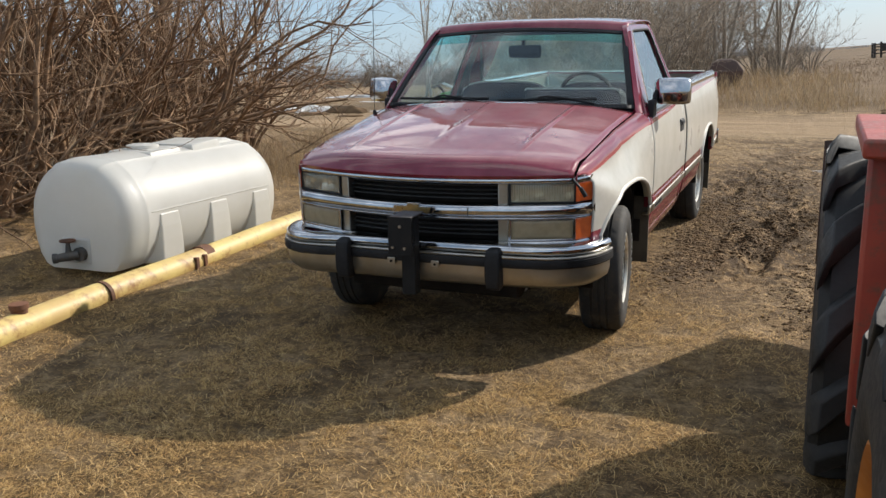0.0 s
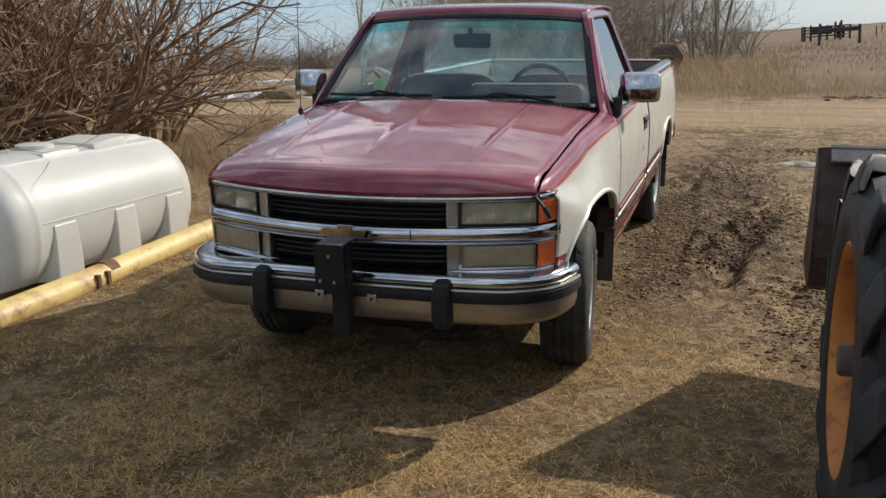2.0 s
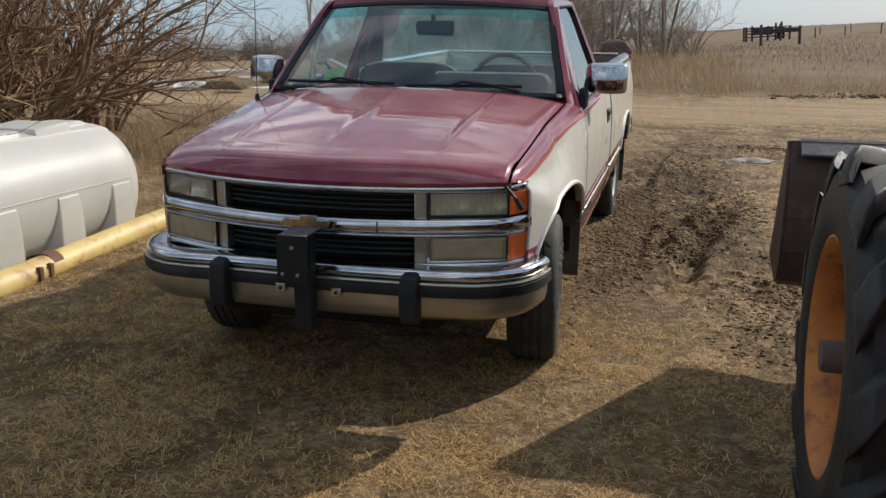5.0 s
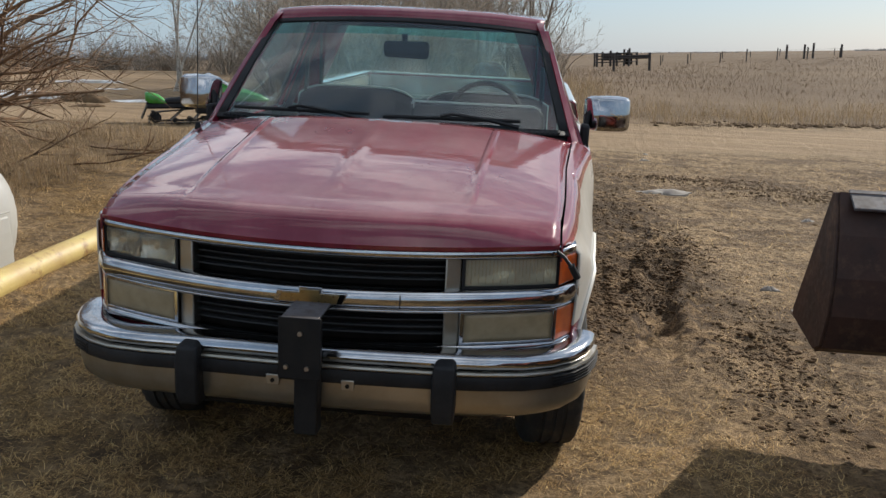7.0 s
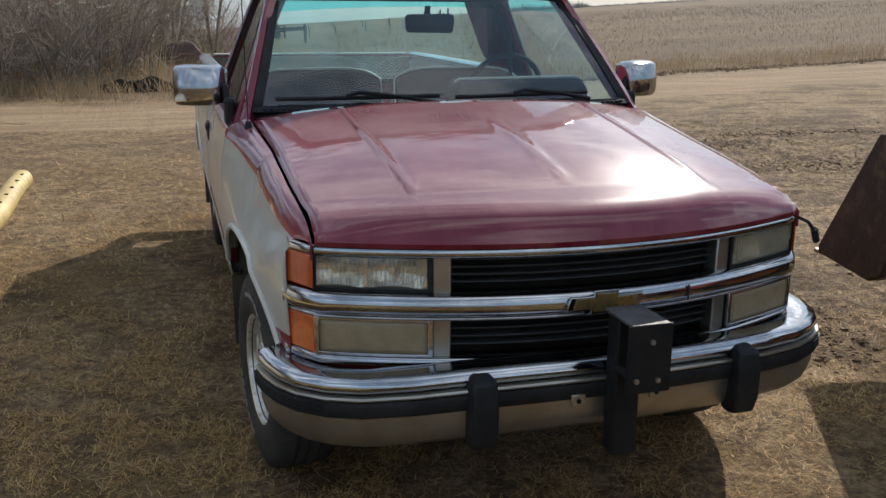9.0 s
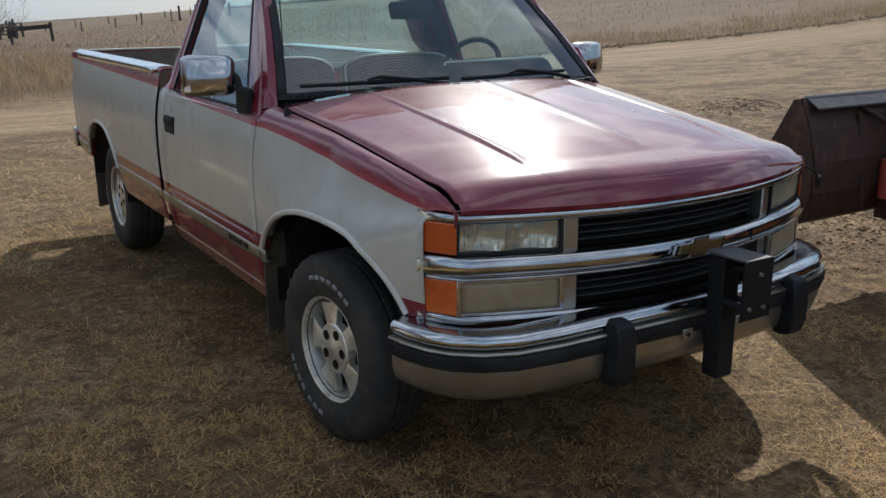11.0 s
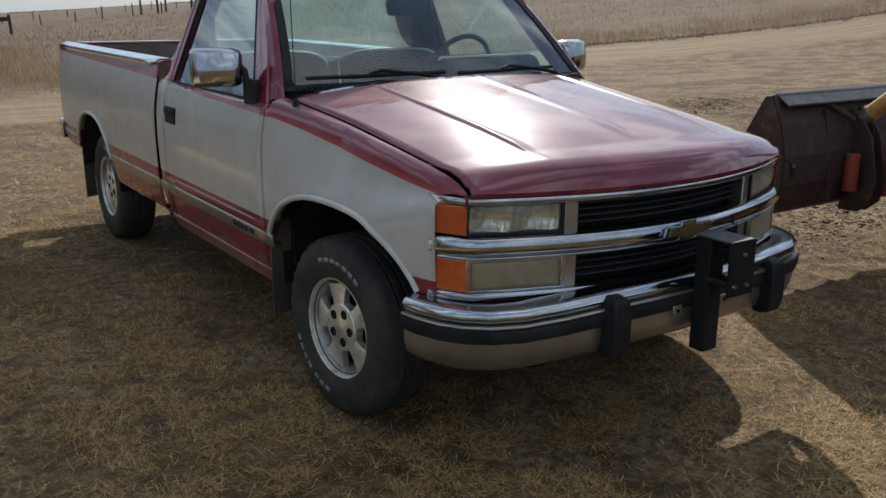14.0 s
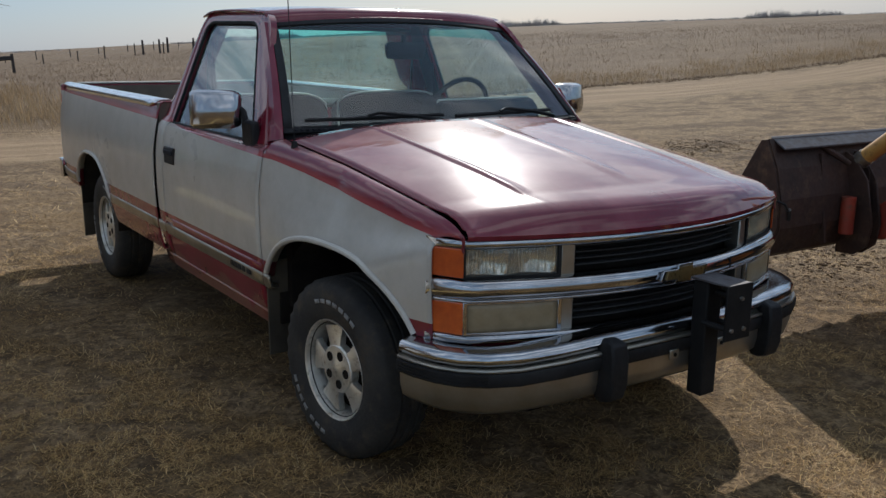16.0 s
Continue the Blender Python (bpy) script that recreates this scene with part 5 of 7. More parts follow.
# ---- leg tank beside the pipe ----
def build_tank():
    tank = thing("water_tank", YARD @ pose(-3.155, 0.91, 0.012, -1.8, 0, 0.6) @ Matrix.Diagonal((1.025, 1, 1, 1)), "white plastic leg tank with moulded feet lying beside a pipe", "tank")
    # half section from the flat bottom round the side to the edge of the top deck
    half = [(0.30, 0.0), (0.37, 0.03), (0.425, 0.10), (0.46, 0.20), (0.478, 0.31), (0.478, 0.41), (0.462, 0.50), (0.43, 0.585), (0.385, 0.655), (0.33, 0.715), (0.27, 0.765), (0.235, 0.785)]
    deck = [(0.225, 0.800), (0.15, 0.818), (0.07, 0.828)]
    side = half + deck
    outline = side + [(0.0, 0.831)] + [(-x, z) for x, z in side[::-1]]

    def ring(y, s):
        return [(x * (s if z > 0.40 else s + (0.25 - 0.25 * s) * (1 - z / 0.40)), y, 0.40 + (z - 0.40) * (s if z > 0.40 else max(s, min(1.0, 0.55 + 0.56 * s)))) for x, z in outline]
    rows = [ring(-1.035, 0.40), ring(-1.03, 0.72), ring(-1.018, 0.85), ring(-0.99, 0.925), ring(-0.94, 0.965), ring(-0.88, 0.986), ring(-0.835, 0.996), ring(-0.825, 1.004), ring(-0.81, 1.006), ring(-0.795, 1.0)]
    rows += [ring(-0.79 + 1.60 * k / 12, 1.0) for k in range(1, 13)]
    rows += [ring(0.825, 1.0), ring(0.84, 0.992), ring(0.89, 0.975), ring(0.945, 0.93), ring(0.98, 0.84), ring(0.99, 0.66), ring(0.995, 0.35)]
    body = part("tank_body", loft(rows), POLY, tank, "white polyethylene shell with level streaks")
    for side_of in (1, -1):
        part("seam", rod([(side_of * 0.479, y, 0.425) for y in (-0.78, 0.0, 0.80)], 0.0035, 6), PALE, body)
    for side_of in (1, -1):
        for y0, w in ((-0.585, 0.125), (0.045, 0.13), (0.665, 0.13)):
            def leg():
                # a square buttress with a hollow scooped out before and behind it
                x = 0.505
                rows = []
                for z, wide, out in ((0.02, 1.0, 0.0), (0.10, 0.98, 0.0), (0.20, 0.95, -0.002), (0.30, 0.90, -0.008), (0.40, 0.86, -0.02)):
                    rows.append([(0.25, y0 - w * (wide + 0.75 * (1 - z / 0.42)), z), (0.36 + 0.09 * z, y0 - w * (wide + 0.45 * (1 - z / 0.42)), z), (x + out, y0 - w * wide, z), (x + out, y0 + w * wide, z), (0.36 + 0.09 * z, y0 + w * (wide + 0.12), z), (0.25, y0 + w * (wide + 0.2), z)])
                return loft(rows)
            part("moulded_foot", leg() if side_of > 0 else mirrored(leg()), POLY, body, bevel=0.010, smooth=False)
    part("top_ledge", loft([[(-w - 0.03, y, 0.78), (w + 0.03, y, 0.78), (w, y, z), (-w, y, z)] for y, z, w in ((-0.42, 0.815, 0.20), (-0.40, 0.83, 0.20), (-0.05, 0.845, 0.19), (-0.035, 0.83, 0.19))]), POLY, body, bevel=0.008)
    part("top_ledge", loft([[(-w - 0.02, y, 0.77), (w + 0.02, y, 0.77), (w, y, z), (-w, y, z)] for y, z, w in ((0.09, 0.825, 0.215), (0.10, 0.845, 0.215), (0.46, 0.866, 0.21), (0.475, 0.85, 0.21))]), POLY, body, bevel=0.008)
    part("top_ledge", loft([[(-w, y, 0.77), (w, y, 0.77), (w * 0.7, y, z), (-w * 0.7, y, z)] for y, z, w in ((0.50, 0.82, 0.20), (0.60, 0.85, 0.19), (0.75, 0.848, 0.18), (0.84, 0.82, 0.15))]), POLY, body, bevel=0.02)
    lid = part("filler_lid", lathe([(0.0, 0.872), (0.10, 0.870), (0.125, 0.862), (0.127, 0.84), (0.13, 0.80)], 28, 'z'), POLY, tank, "round white lid")
    lid.location = (-0.04, -0.20, 0)
    part("outlet_boss", block((-0.15, -1.045, 0.05), (0.12, -0.99, 0.25)), POLY, tank, bevel=0.02)
    valve = part("valve", rod([(0.04, -1.03, 0.13), (0.04, -1.085, 0.13)], 0.052, 14), IRON, tank, "black iron outlet valve with red handwheel")
    part("valve_body", rod([(0.04, -1.075, 0.13), (-0.02, -1.115, 0.12), (-0.09, -1.155, 0.108)], [0.034, 0.036, 0.030], 12), IRON, valve)
    part("outlet_lip", rod([(-0.09, -1.155, 0.108), (-0.115, -1.17, 0.105)], 0.038, 12), IRON, valve)
    part("valve_stem", rod([(-0.02, -1.115, 0.125), (-0.02, -1.115, 0.235)], [0.026, 0.013], 10), IRON, valve)
    hw = part("handwheel", lathe([(0.050 + 0.009 * math.cos(a), 0.009 * math.sin(a)) for a in [2 * math.pi * k / 6 for k in range(6)]], 20, 'z', closed=True), RUST, valve, "rusty red handwheel")
    hw.location = (-0.02, -1.115, 0.237)
    part("handwheel_bar", block((-0.07, -1.121, 0.231), (0.03, -1.109, 0.243)), RUST, valve)


build_tank()


def build_pipe():
    pipe = thing("yellow_pipe", YARD @ pose(-2.515, 0, -0.058, 0, 0, 0.4), "long yellow painted steel pipe, chipped, lying on the grass", "pipe")
    r = 0.092
    cuts = [-4.2, 0.52, 3.05, 6.25]
    for a, b in zip(cuts, cuts[1:]):
        n = max(4, int((b - a) / 0.15))
        part("pipe_length", rod([(0.012 * math.sin(3 * (a + (b - a) * k / n)), a + (b - a) * k / n, r) for k in range(n + 1)], r, 20), PIPE, pipe)
    for y in (0.52, 3.05):
        part("pipe_band", rod([(0, y - 0.05, r), (0, y + 0.05, r)], r + 0.01, 20), RUST, pipe, "rusty joint band")
    for y in (0.30, 0.40):
        part("pipe_clamp", block((r - 0.02, y, 0.0), (r + 0.022, y + 0.035, 0.15)), RUST, pipe, bevel=0.004)
    part("pipe_strap", rod([(0, -0.60, r), (0, -0.57, r)], r + 0.007, 20), RUST, pipe)
    part("pipe_riser", lathe([(0.045, 0.12), (0.05, 0.20), (0.058, 0.205), (0.058, 0.235), (0.0, 0.238)], 14, 'z'), RUST, pipe, "rusty capped outlet").location = (0.0, -1.28, 0)
    for k in range(7):
        y = 4.0 + k * 0.33
        part("pipe_nick", block((0.02, y, 2 * r - 0.006), (0.05, y + 0.02, 2 * r + 0.004)), RUST, pipe)


build_pipe()


# ---- red wheel loader: wheels, bucket and arms beside the truck ----
def tractor_tyre():
    rad, h, rim = 0.655, 0.172, 0.378
    prof = [(rim - 0.02, -h * 0.8), (rim + 0.015, -h), (rim + 0.10, -h * 1.06), (rad - 0.08, -h * 1.0), (rad - 0.045, -h * 0.8), (rad - 0.035, 0.0)]
    prof += [(r, -o) for r, o in prof[4::-1]]
    return lathe(prof, 56)


def tyre_lug(side):
    """One slanting bar of the tread, at the top of the wheel."""
    rows = []
    for t in (0.0, 0.2, 0.4, 0.6, 0.8, 0.92, 1.0):
        # worn round: curved along its length and low in the middle of the tread
        x = side * (-0.015 + 0.195 * t)
        y = 0.19 * t ** 1.5
        r0 = 0.595 if t < 0.85 else 0.53
        r1 = 0.648 + 0.008 * math.sin(math.pi * t) - (0.0 if t < 0.85 else 0.03 + 0.05 * (t > 0.95))
        w = 0.048 + 0.026 * t
        rows.append([(x, y - w - 0.022, r0), (x, y - w, r1 - 0.014), (x, y - w + 0.016, r1), (x, y + w - 0.016, r1), (x, y + w, r1 - 0.014), (x, y + w + 0.022, r0)])
    return loft(rows)


def build_loader():
    rig = thing("wheel_loader", YARD, "red wheel loader with orange rims, and rusty brown bucket", "loader")
    wheel = bpy.data.objects.new("loader_wheel", None)
    wheel.empty_display_size = 0.1
    scene.collection.objects.link(wheel)
    part("tyre", tractor_tyre(), LUG, wheel, "worn black tractor tyre")
    for side in (1, -1):
        mesh = None
        for k in range(13):
            if mesh is None:
                ob = part("tread_bar", tyre_lug(side), LUG, wheel, bevel=0.006)
                mesh = ob
            else:
                ob = mesh.copy()
                scene.collection.objects.link(ob)
            ob.matrix_local = pose(0, 0, 0, 360 * (k + (0.5 if side > 0 else 0)) / 13)
    part("rim", lathe([(0.385, 0.150), (0.392, 0.165), (0.380, 0.168), (0.360, 0.150), (0.342, 0.09), (0.336, 0.02), (0.325, -0.045), (0.295, -0.06), (0.27, -0.045), (0.16, -0.03), (0.10, -0.035), (0.0, -0.035)], 40), ORANGE, wheel, "chipped orange rim")
    part("hub", lathe([(0.0, 0.175), (0.046, 0.175), (0.052, 0.165), (0.052, 0.02), (0.075, 0.015), (0.078, -0.03)], 20), OLDRUST, wheel, "brown hub shaft")
    for k in range(8):
        a = 2 * math.pi * k / 8
        part("wheel_bolt", lathe([(0.0, -0.01), (0.014, -0.01), (0.014, -0.03)], 8), RUST, wheel).matrix_local = pose(0, 0.21 * math.cos(a), 0.21 * math.sin(a))
    wheel.parent = rig
    wheel.matrix_local = pose(2.115, -1.42, 0.645, 0, 0, 180)
    for x, y, turn, roll in ((3.65, -1.42, 0, 20), (2.20, -3.60, 180, 50), (3.65, -3.60, 0, 75)):
        w = copy_thing(wheel, pose(x, y, 0.63, roll, 0, turn))
        w.parent = rig
    part("frame", block((2.42, -4.6, 0.45), (3.40, -0.9, 0.85)), RED, rig, "red frame", bevel=0.03)
    part("axle", rod([(2.2, -1.42, 0.63), (3.6, -1.42, 0.63)], 0.08, 12), DARK, rig)
    part("axle", rod([(2.2, -3.6, 0.63), (3.6, -3.6, 0.63)], 0.08, 12), DARK, rig)
    part("side_panel", block((2.04, -2.38, 0.55), (2.40, -2.32, 1.40)), RED, rig, "faded red side panel", bevel=0.012)
    part("panel_ledge", block((2.02, -2.46, 1.365), (2.42, -1.68, 1.42)), RED, rig, bevel=0.01)
    part("engine_hood", loft([[(2.45, y, 0.85), (2.45, y, z - 0.1), (2.55, y, z), (3.3, y, z), (3.4, y, z - 0.1), (3.4, y, 0.85)] for y, z in ((-4.7, 1.45), (-4.6, 1.55), (-3.2, 1.6), (-2.5, 1.6))]), RED, rig, bevel=0.03)
    for x in (2.78, 3.92):
        arm = part("loader_arm", loft([[(x - 0.05, y, z - h), (x + 0.05, y, z - h), (x + 0.05, y, z + h), (x - 0.05, y, z + h)] for y, z, h in ((-2.4, 1.25, 0.09), (-1.3, 1.12, 0.12), (-0.6, 0.86, 0.13), (-0.15, 0.62, 0.12), (0.02, 0.55, 0.08))]), RED, rig, "red loader arm", bevel=0.015)
        part("tilt_cylinder", rod([(x - 0.12, -0.95, 1.78), (x - 0.12, -0.02, 0.98)], 0.048, 16), CYLINDER, arm, "weathered yellow hydraulic cylinder")
        part("cylinder_cap", rod([(x - 0.12, -0.04, 1.0), (x - 0.12, 0.0, 0.965)], 0.053, 16), STEEL, arm)
        part("cylinder_rod", rod([(x - 0.12, -0.02, 0.98), (x - 0.12, 0.05, 0.92)], 0.026, 12), STEEL, arm)
        for side in (-0.045, 0.03):
            part("pivot_lug", plate([(0.08, 0.98), (0.0, 0.98), (-0.05, 0.90), (-0.08, 0.60), (0.06, 0.50)], 0.014, pose(x - 0.12 + side, 0, 0, 90, 0, 90)), BUCKET, arm)
    # bucket, open to the front
    x0, x1 = 1.945, 4.35
    prof = [(0.135, 1.115), (0.06, 0.95), (0.02, 0.78), (0.015, 0.62), (0.06, 0.47), (0.14, 0.43), (0.32, 0.455), (0.49, 0.485)]
    rows = []
    for x in (x0, x0 + 0.02, x1 - 0.02, x1):
        rows.append([(x, y, z) for y, z in prof])
    shell = bmesh.new()
    grid(shell, rows)
    bucket = part("bucket", shell, BUCKET, rig, "rusted dark brown loader bucket", thick=0.018, smooth=False)
    for x in (x0 - 0.006, x1 + 0.006):
        part("bucket_side", plate([(0.135, 1.115), (0.17, 1.11), (0.49, 0.51), (0.485, 0.475), (0.14, 0.43), (0.06, 0.47), (0.015, 0.62), (0.02, 0.78), (0.06, 0.95)], 0.014, pose(x - 0.007, 0, 0, 90, 0, 90)), BUCKET, bucket, bevel=0.003)
    part("top_lip", loft([[(x, 0.145, 1.118), (x, 0.150, 1.130), (x, 0.045, 1.068), (x, 0.048, 1.056)] for x in (x0 + 0.04, x1 + 0.005)]), WORN_LIT_STEEL, bucket, "bent top edge of the bucket", bevel=0.01)
    part("cutting_edge", block((x0 - 0.012, 0.43, 0.468), (x1 + 0.012, 0.52, 0.490)), STEEL, bucket, bevel=0.004)
    part("bucket_stop", rod([(2.54, -0.03, 0.54), (2.54, -0.03, 0.76)], 0.042, 14), RED, bucket, "red pivot tube on the bucket")
    for x in (2.61, 2.70, 3.70, 3.79):
        part("hinge_bracket", plate([(0.07, 1.02), (0.0, 0.985), (-0.09, 0.86), (-0.15, 0.60), (-0.13, 0.47), (-0.05, 0.405), (0.07, 0.40)], 0.016, pose(x, 0, 0, 90, 0, 90)), BUCKET, bucket, bevel=0.004)
    for x in (2.36, 3.50):
        part("lip_strut", rod([(x, 0.115, 1.085), (x + 0.19, 0.0, 0.955)], 0.018, 8), BUCKET, bucket)
    for x in (2.36, 3.25, 3.90):
        part("bucket_rib", loft([[(x - 0.012, 0.075, 1.02), (x + 0.012, 0.075, 1.02), (x + 0.012, 0.055, 1.02), (x - 0.012, 0.055, 1.02)], [(x - 0.012, 0.05, 0.5), (x + 0.012, 0.05, 0.5), (x + 0.012, -0.02, 0.5), (x - 0.012, -0.02, 0.5)]]), BUCKET, bucket)


build_loader()


# ---- snowmobile over the track ----
def build_snowmobile():
    sled = thing("snowmobile", upright(-4.62, 10.8, 27, 0.69, 0.0), "bright green and black snowmobile parked on bare dirt", "snowmobile")

    def hull(stations):
        return loft([[(x, -w * 0.9, z0), (x, -w, z0 + 0.25 * (z1 - z0)), (x, -w * 0.92, z0 + 0.7 * (z1 - z0)), (x, -w * 0.55, z1), (x, w * 0.55, z1), (x, w * 0.92, z0 + 0.7 * (z1 - z0)), (x, w, z0 + 0.25 * (z1 - z0)), (x, w * 0.9, z0)] for x, w, z0, z1 in stations])
    part("cowl", hull([(-0.22, 0.20, 0.52, 0.80), (-0.10, 0.30, 0.50, 0.90), (0.20, 0.37, 0.50, 0.93), (0.55, 0.38, 0.50, 0.86), (0.90, 0.33, 0.48, 0.74), (1.20, 0.24, 0.46, 0.62), (1.38, 0.10, 0.47, 0.53)]), GREEN, sled, "green cowl", bevel=0.015)
    part("side_cover", hull([(-0.35, 0.22, 0.24, 0.60), (0.0, 0.35, 0.20, 0.58), (0.5, 0.40, 0.19, 0.56), (0.9, 0.36, 0.22, 0.52), (1.15, 0.26, 0.28, 0.50), (1.32, 0.12, 0.36, 0.48)]), BLACK, sled, "black side cover", bevel=0.015)
    part("seat", hull([(-1.12, 0.17, 0.50, 0.58), (-0.95, 0.19, 0.48, 0.61), (-0.55, 0.20, 0.46, 0.64), (-0.30, 0.18, 0.46, 0.74), (-0.16, 0.15, 0.48, 0.84)]), BLACK, sled, "black vinyl seat", bevel=0.02)
    part("tail_box", hull([(-1.48, 0.17, 0.56, 0.74), (-1.40, 0.20, 0.50, 0.76), (-1.18, 0.20, 0.48, 0.70), (-1.02, 0.18, 0.47, 0.56)]), GREEN, sled, "green tail box", bevel=0.015)
    part("snow_flap", loft([[(-1.46, y, 0.46), (-1.60, y, 0.16), (-1.57, y, 0.15), (-1.43, y, 0.46)] for y in (-0.20, 0.20)]), FLAP, sled, "hanging rubber snow flap")
    part("tunnel", hull([(-1.46, 0.20, 0.38, 0.52), (0.0, 0.21, 0.34, 0.52)]), BLACK, sled, "black tunnel")
    loop = [(-1.30, 0.04), (-1.40, 0.10), (-1.41, 0.20), (-1.34, 0.28), (-1.1, 0.30), (-0.4, 0.34), (0.0, 0.36), (0.10, 0.30), (0.02, 0.20), (-0.15, 0.06), (-0.3, 0.025), (-1.2, 0.025), (-1.30, 0.04)]
    belt = part("track_belt", loft([[(x, -0.18, z), (x, 0.18, z)] for x, z in loop], close=False, caps=False), RUBBER, sled, "black rubber drive track", thick=0.02)
    for k in range(14):
        part("track_lug", block((-1.28 + 0.083 * k, -0.18, -0.005), (-1.25 + 0.083 * k, 0.18, 0.03)), RUBBER, belt)
    for k in range(5):
        part("track_lug", block((-1.445 + 0.02 * k * (k > 2), -0.18, 0.06 + 0.06 * k), (-1.41 + 0.03 * k * (k > 2), 0.18, 0.085 + 0.06 * k)), RUBBER, belt)
    for x, r in ((-1.27, 0.12), (-0.85, 0.06), (-0.50, 0.06), (-0.18, 0.06)):
        for s in (1, -1):
            part("idler_wheel", lathe([(0.0, 0.0), (r - 0.02, 0.0), (r, 0.012), (r, 0.04), (r - 0.03, 0.045)], 16), BLACK, sled).matrix_local = pose(x, 0.14 * s, r + 0.045, 0, 0, 90)
    for s in (1, -1):
        part("slide_rail", rod([(-1.30, 0.13 * s, 0.09), (-0.35, 0.13 * s, 0.075), (-0.08, 0.13 * s, 0.16)], 0.018, 6), BLACK, sled)
        part("suspension_arm", rod([(-0.95, 0.13 * s, 0.09), (-0.62, 0.13 * s, 0.36)], 0.02, 6), STEEL, sled)
        part("suspension_arm", rod([(-0.42, 0.13 * s, 0.09), (-0.16, 0.13 * s, 0.34)], 0.02, 6), STEEL, sled)
    rows = []
    for k in range(7):
        t = k / 6
        x, z, w = 0.52 - 0.42 * t - 0.10 * t * t, 0.87 + 0.30 * t, 0.30 - 0.12 * t
        rows.append([(x + 0.10 * abs(u) ** 2 * -1.4, w * u, z - 0.02 * abs(u)) for u in (-1, -0.75, -0.4, 0, 0.4, 0.75, 1)])
    part("windscreen", loft(rows, close=False, caps=False), clear("smoked_screen", (0.62, 0.64, 0.64), 1.5, 0.05, 0.22), sled, "smoky clear windscreen", thick=0.006)
    part("handlebar", rod([(-0.28, -0.36, 1.06), (-0.20, -0.20, 1.09), (-0.16, 0.0, 1.06), (-0.20, 0.20, 1.09), (-0.28, 0.36, 1.06)], 0.018, 8), BLACK, sled)
    for s in (1, -1):
        part("grip", rod([(-0.32, 0.42 * s, 1.05), (-0.26, 0.30 * s, 1.07)], 0.028, 8), BLACK, sled)
        part("brake_lever", rod([(-0.22, 0.24 * s, 1.10), (-0.18, 0.40 * s, 1.12)], 0.012, 6), BLACK, sled)
    part("steering_post", rod([(-0.16, 0, 1.07), (0.02, 0, 0.84)], 0.035, 8), BLACK, sled)
    part("headlight", hull([(1.02, 0.20, 0.60, 0.69), (1.14, 0.17, 0.57, 0.645), (1.20, 0.12, 0.56, 0.61)]), LENS, sled, "clear headlight lens")
    for s in (1, -1):
        y = 0.48 * s
        ski = part("ski", loft([[(x, y - 0.055, z), (x, y + 0.055, z), (x, y + 0.055, z + 0.022), (x, y - 0.055, z + 0.022)] for x, z in ((0.50, 0.05), (0.60, 0.01), (1.22, 0.01), (1.40, 0.05), (1.56, 0.16))]), BLACK, sled, "black ski", bevel=0.006)
        part("ski_loop", rod([(1.20, y, 0.03), (1.36, y, 0.20), (1.48, y, 0.29), (1.60, y, 0.29), (1.64, y, 0.24), (1.56, y, 0.16)], 0.018, 8), BLACK, ski)
        part("ski_leg", rod([(0.92, y, 0.04), (0.82, 0.40 * s, 0.40)], 0.034, 8), STEEL, sled)
        part("ski_strut", rod([(0.90, y, 0.14), (0.60, 0.30 * s, 0.34)], 0.016, 6), BLACK, sled)
        part("side_graphic", plate([(0.02, 0.66), (0.20, 0.72), (0.52, 0.69), (0.42, 0.64), (0.22, 0.655)], 0.006, pose(0, s * 0.365 + (0.006 if s > 0 else 0), 0, 90)), RED, sled)


build_snowmobile()


# ---- rusty scrap on two legs beside the poplar ----
scrap = thing("rusty_hopper", upright(-0.75, 22.5, 15, 1.05, 0.38), "rusty sheet-metal hopper standing on two dark legs in dry grass", "hopper")
part("hopper_shell", loft([[(s * w, -d, z), (s2 * w, d, z), (-s * w, d, z), (-s2 * w, -d, z)] for w, d, z, s, s2 in ((0.26, 0.18, 0.40, 1, 1), (0.40, 0.30, 0.55, 1, 1), (0.45, 0.35, 0.80, 1, 1), (0.32, 0.24, 1.05, 1, 1), (0.16, 0.12, 1.14, 1, 1))]), OLDRUST, scrap, "rusted crumpled shell", bevel=0.03)
part("hopper_leg", rod([(-0.30, 0, 0.50), (-0.16, -0.05, 0.0)], 0.05, 8), DARK, scrap)
part("hopper_leg", rod([(0.34, 0, 0.55), (0.46, -0.05, 0.0)], 0.05, 8), DARK, scrap)


# ---- fences and corral ----
def fence_line(name, x0, y0, x1, y1, gap, height, label, wires=2):
    line = thing(name, Matrix(), label, "fence")
    n = int(math.hypot(x1 - x0, y1 - y0) / gap)
    tops = []
    for k in range(n + 1):
        t = k / n
        x, y = x0 + (x1 - x0) * t + random.uniform(-0.2, 0.2), y0 + (y1 - y0) * t + random.uniform(-0.2, 0.2)
        z, h = float(land(x, y)), height * random.uniform(0.75, 1.1)
        lean = random.uniform(-0.06, 0.06)
        part("post", rod([(x, y, z - 0.2), (x + lean * 0.5, y, z + h * 0.5), (x + lean, y, z + h)], 0.045 * random.uniform(0.8, 1.25), 6), POST, line)
        tops.append((x + lean, y, z))
    for w in range(wires):
        part("wire", rod([(x, y, z + height * (0.45 + 0.35 * w)) for x, y, z in tops], 0.006, 3), STEEL, line)


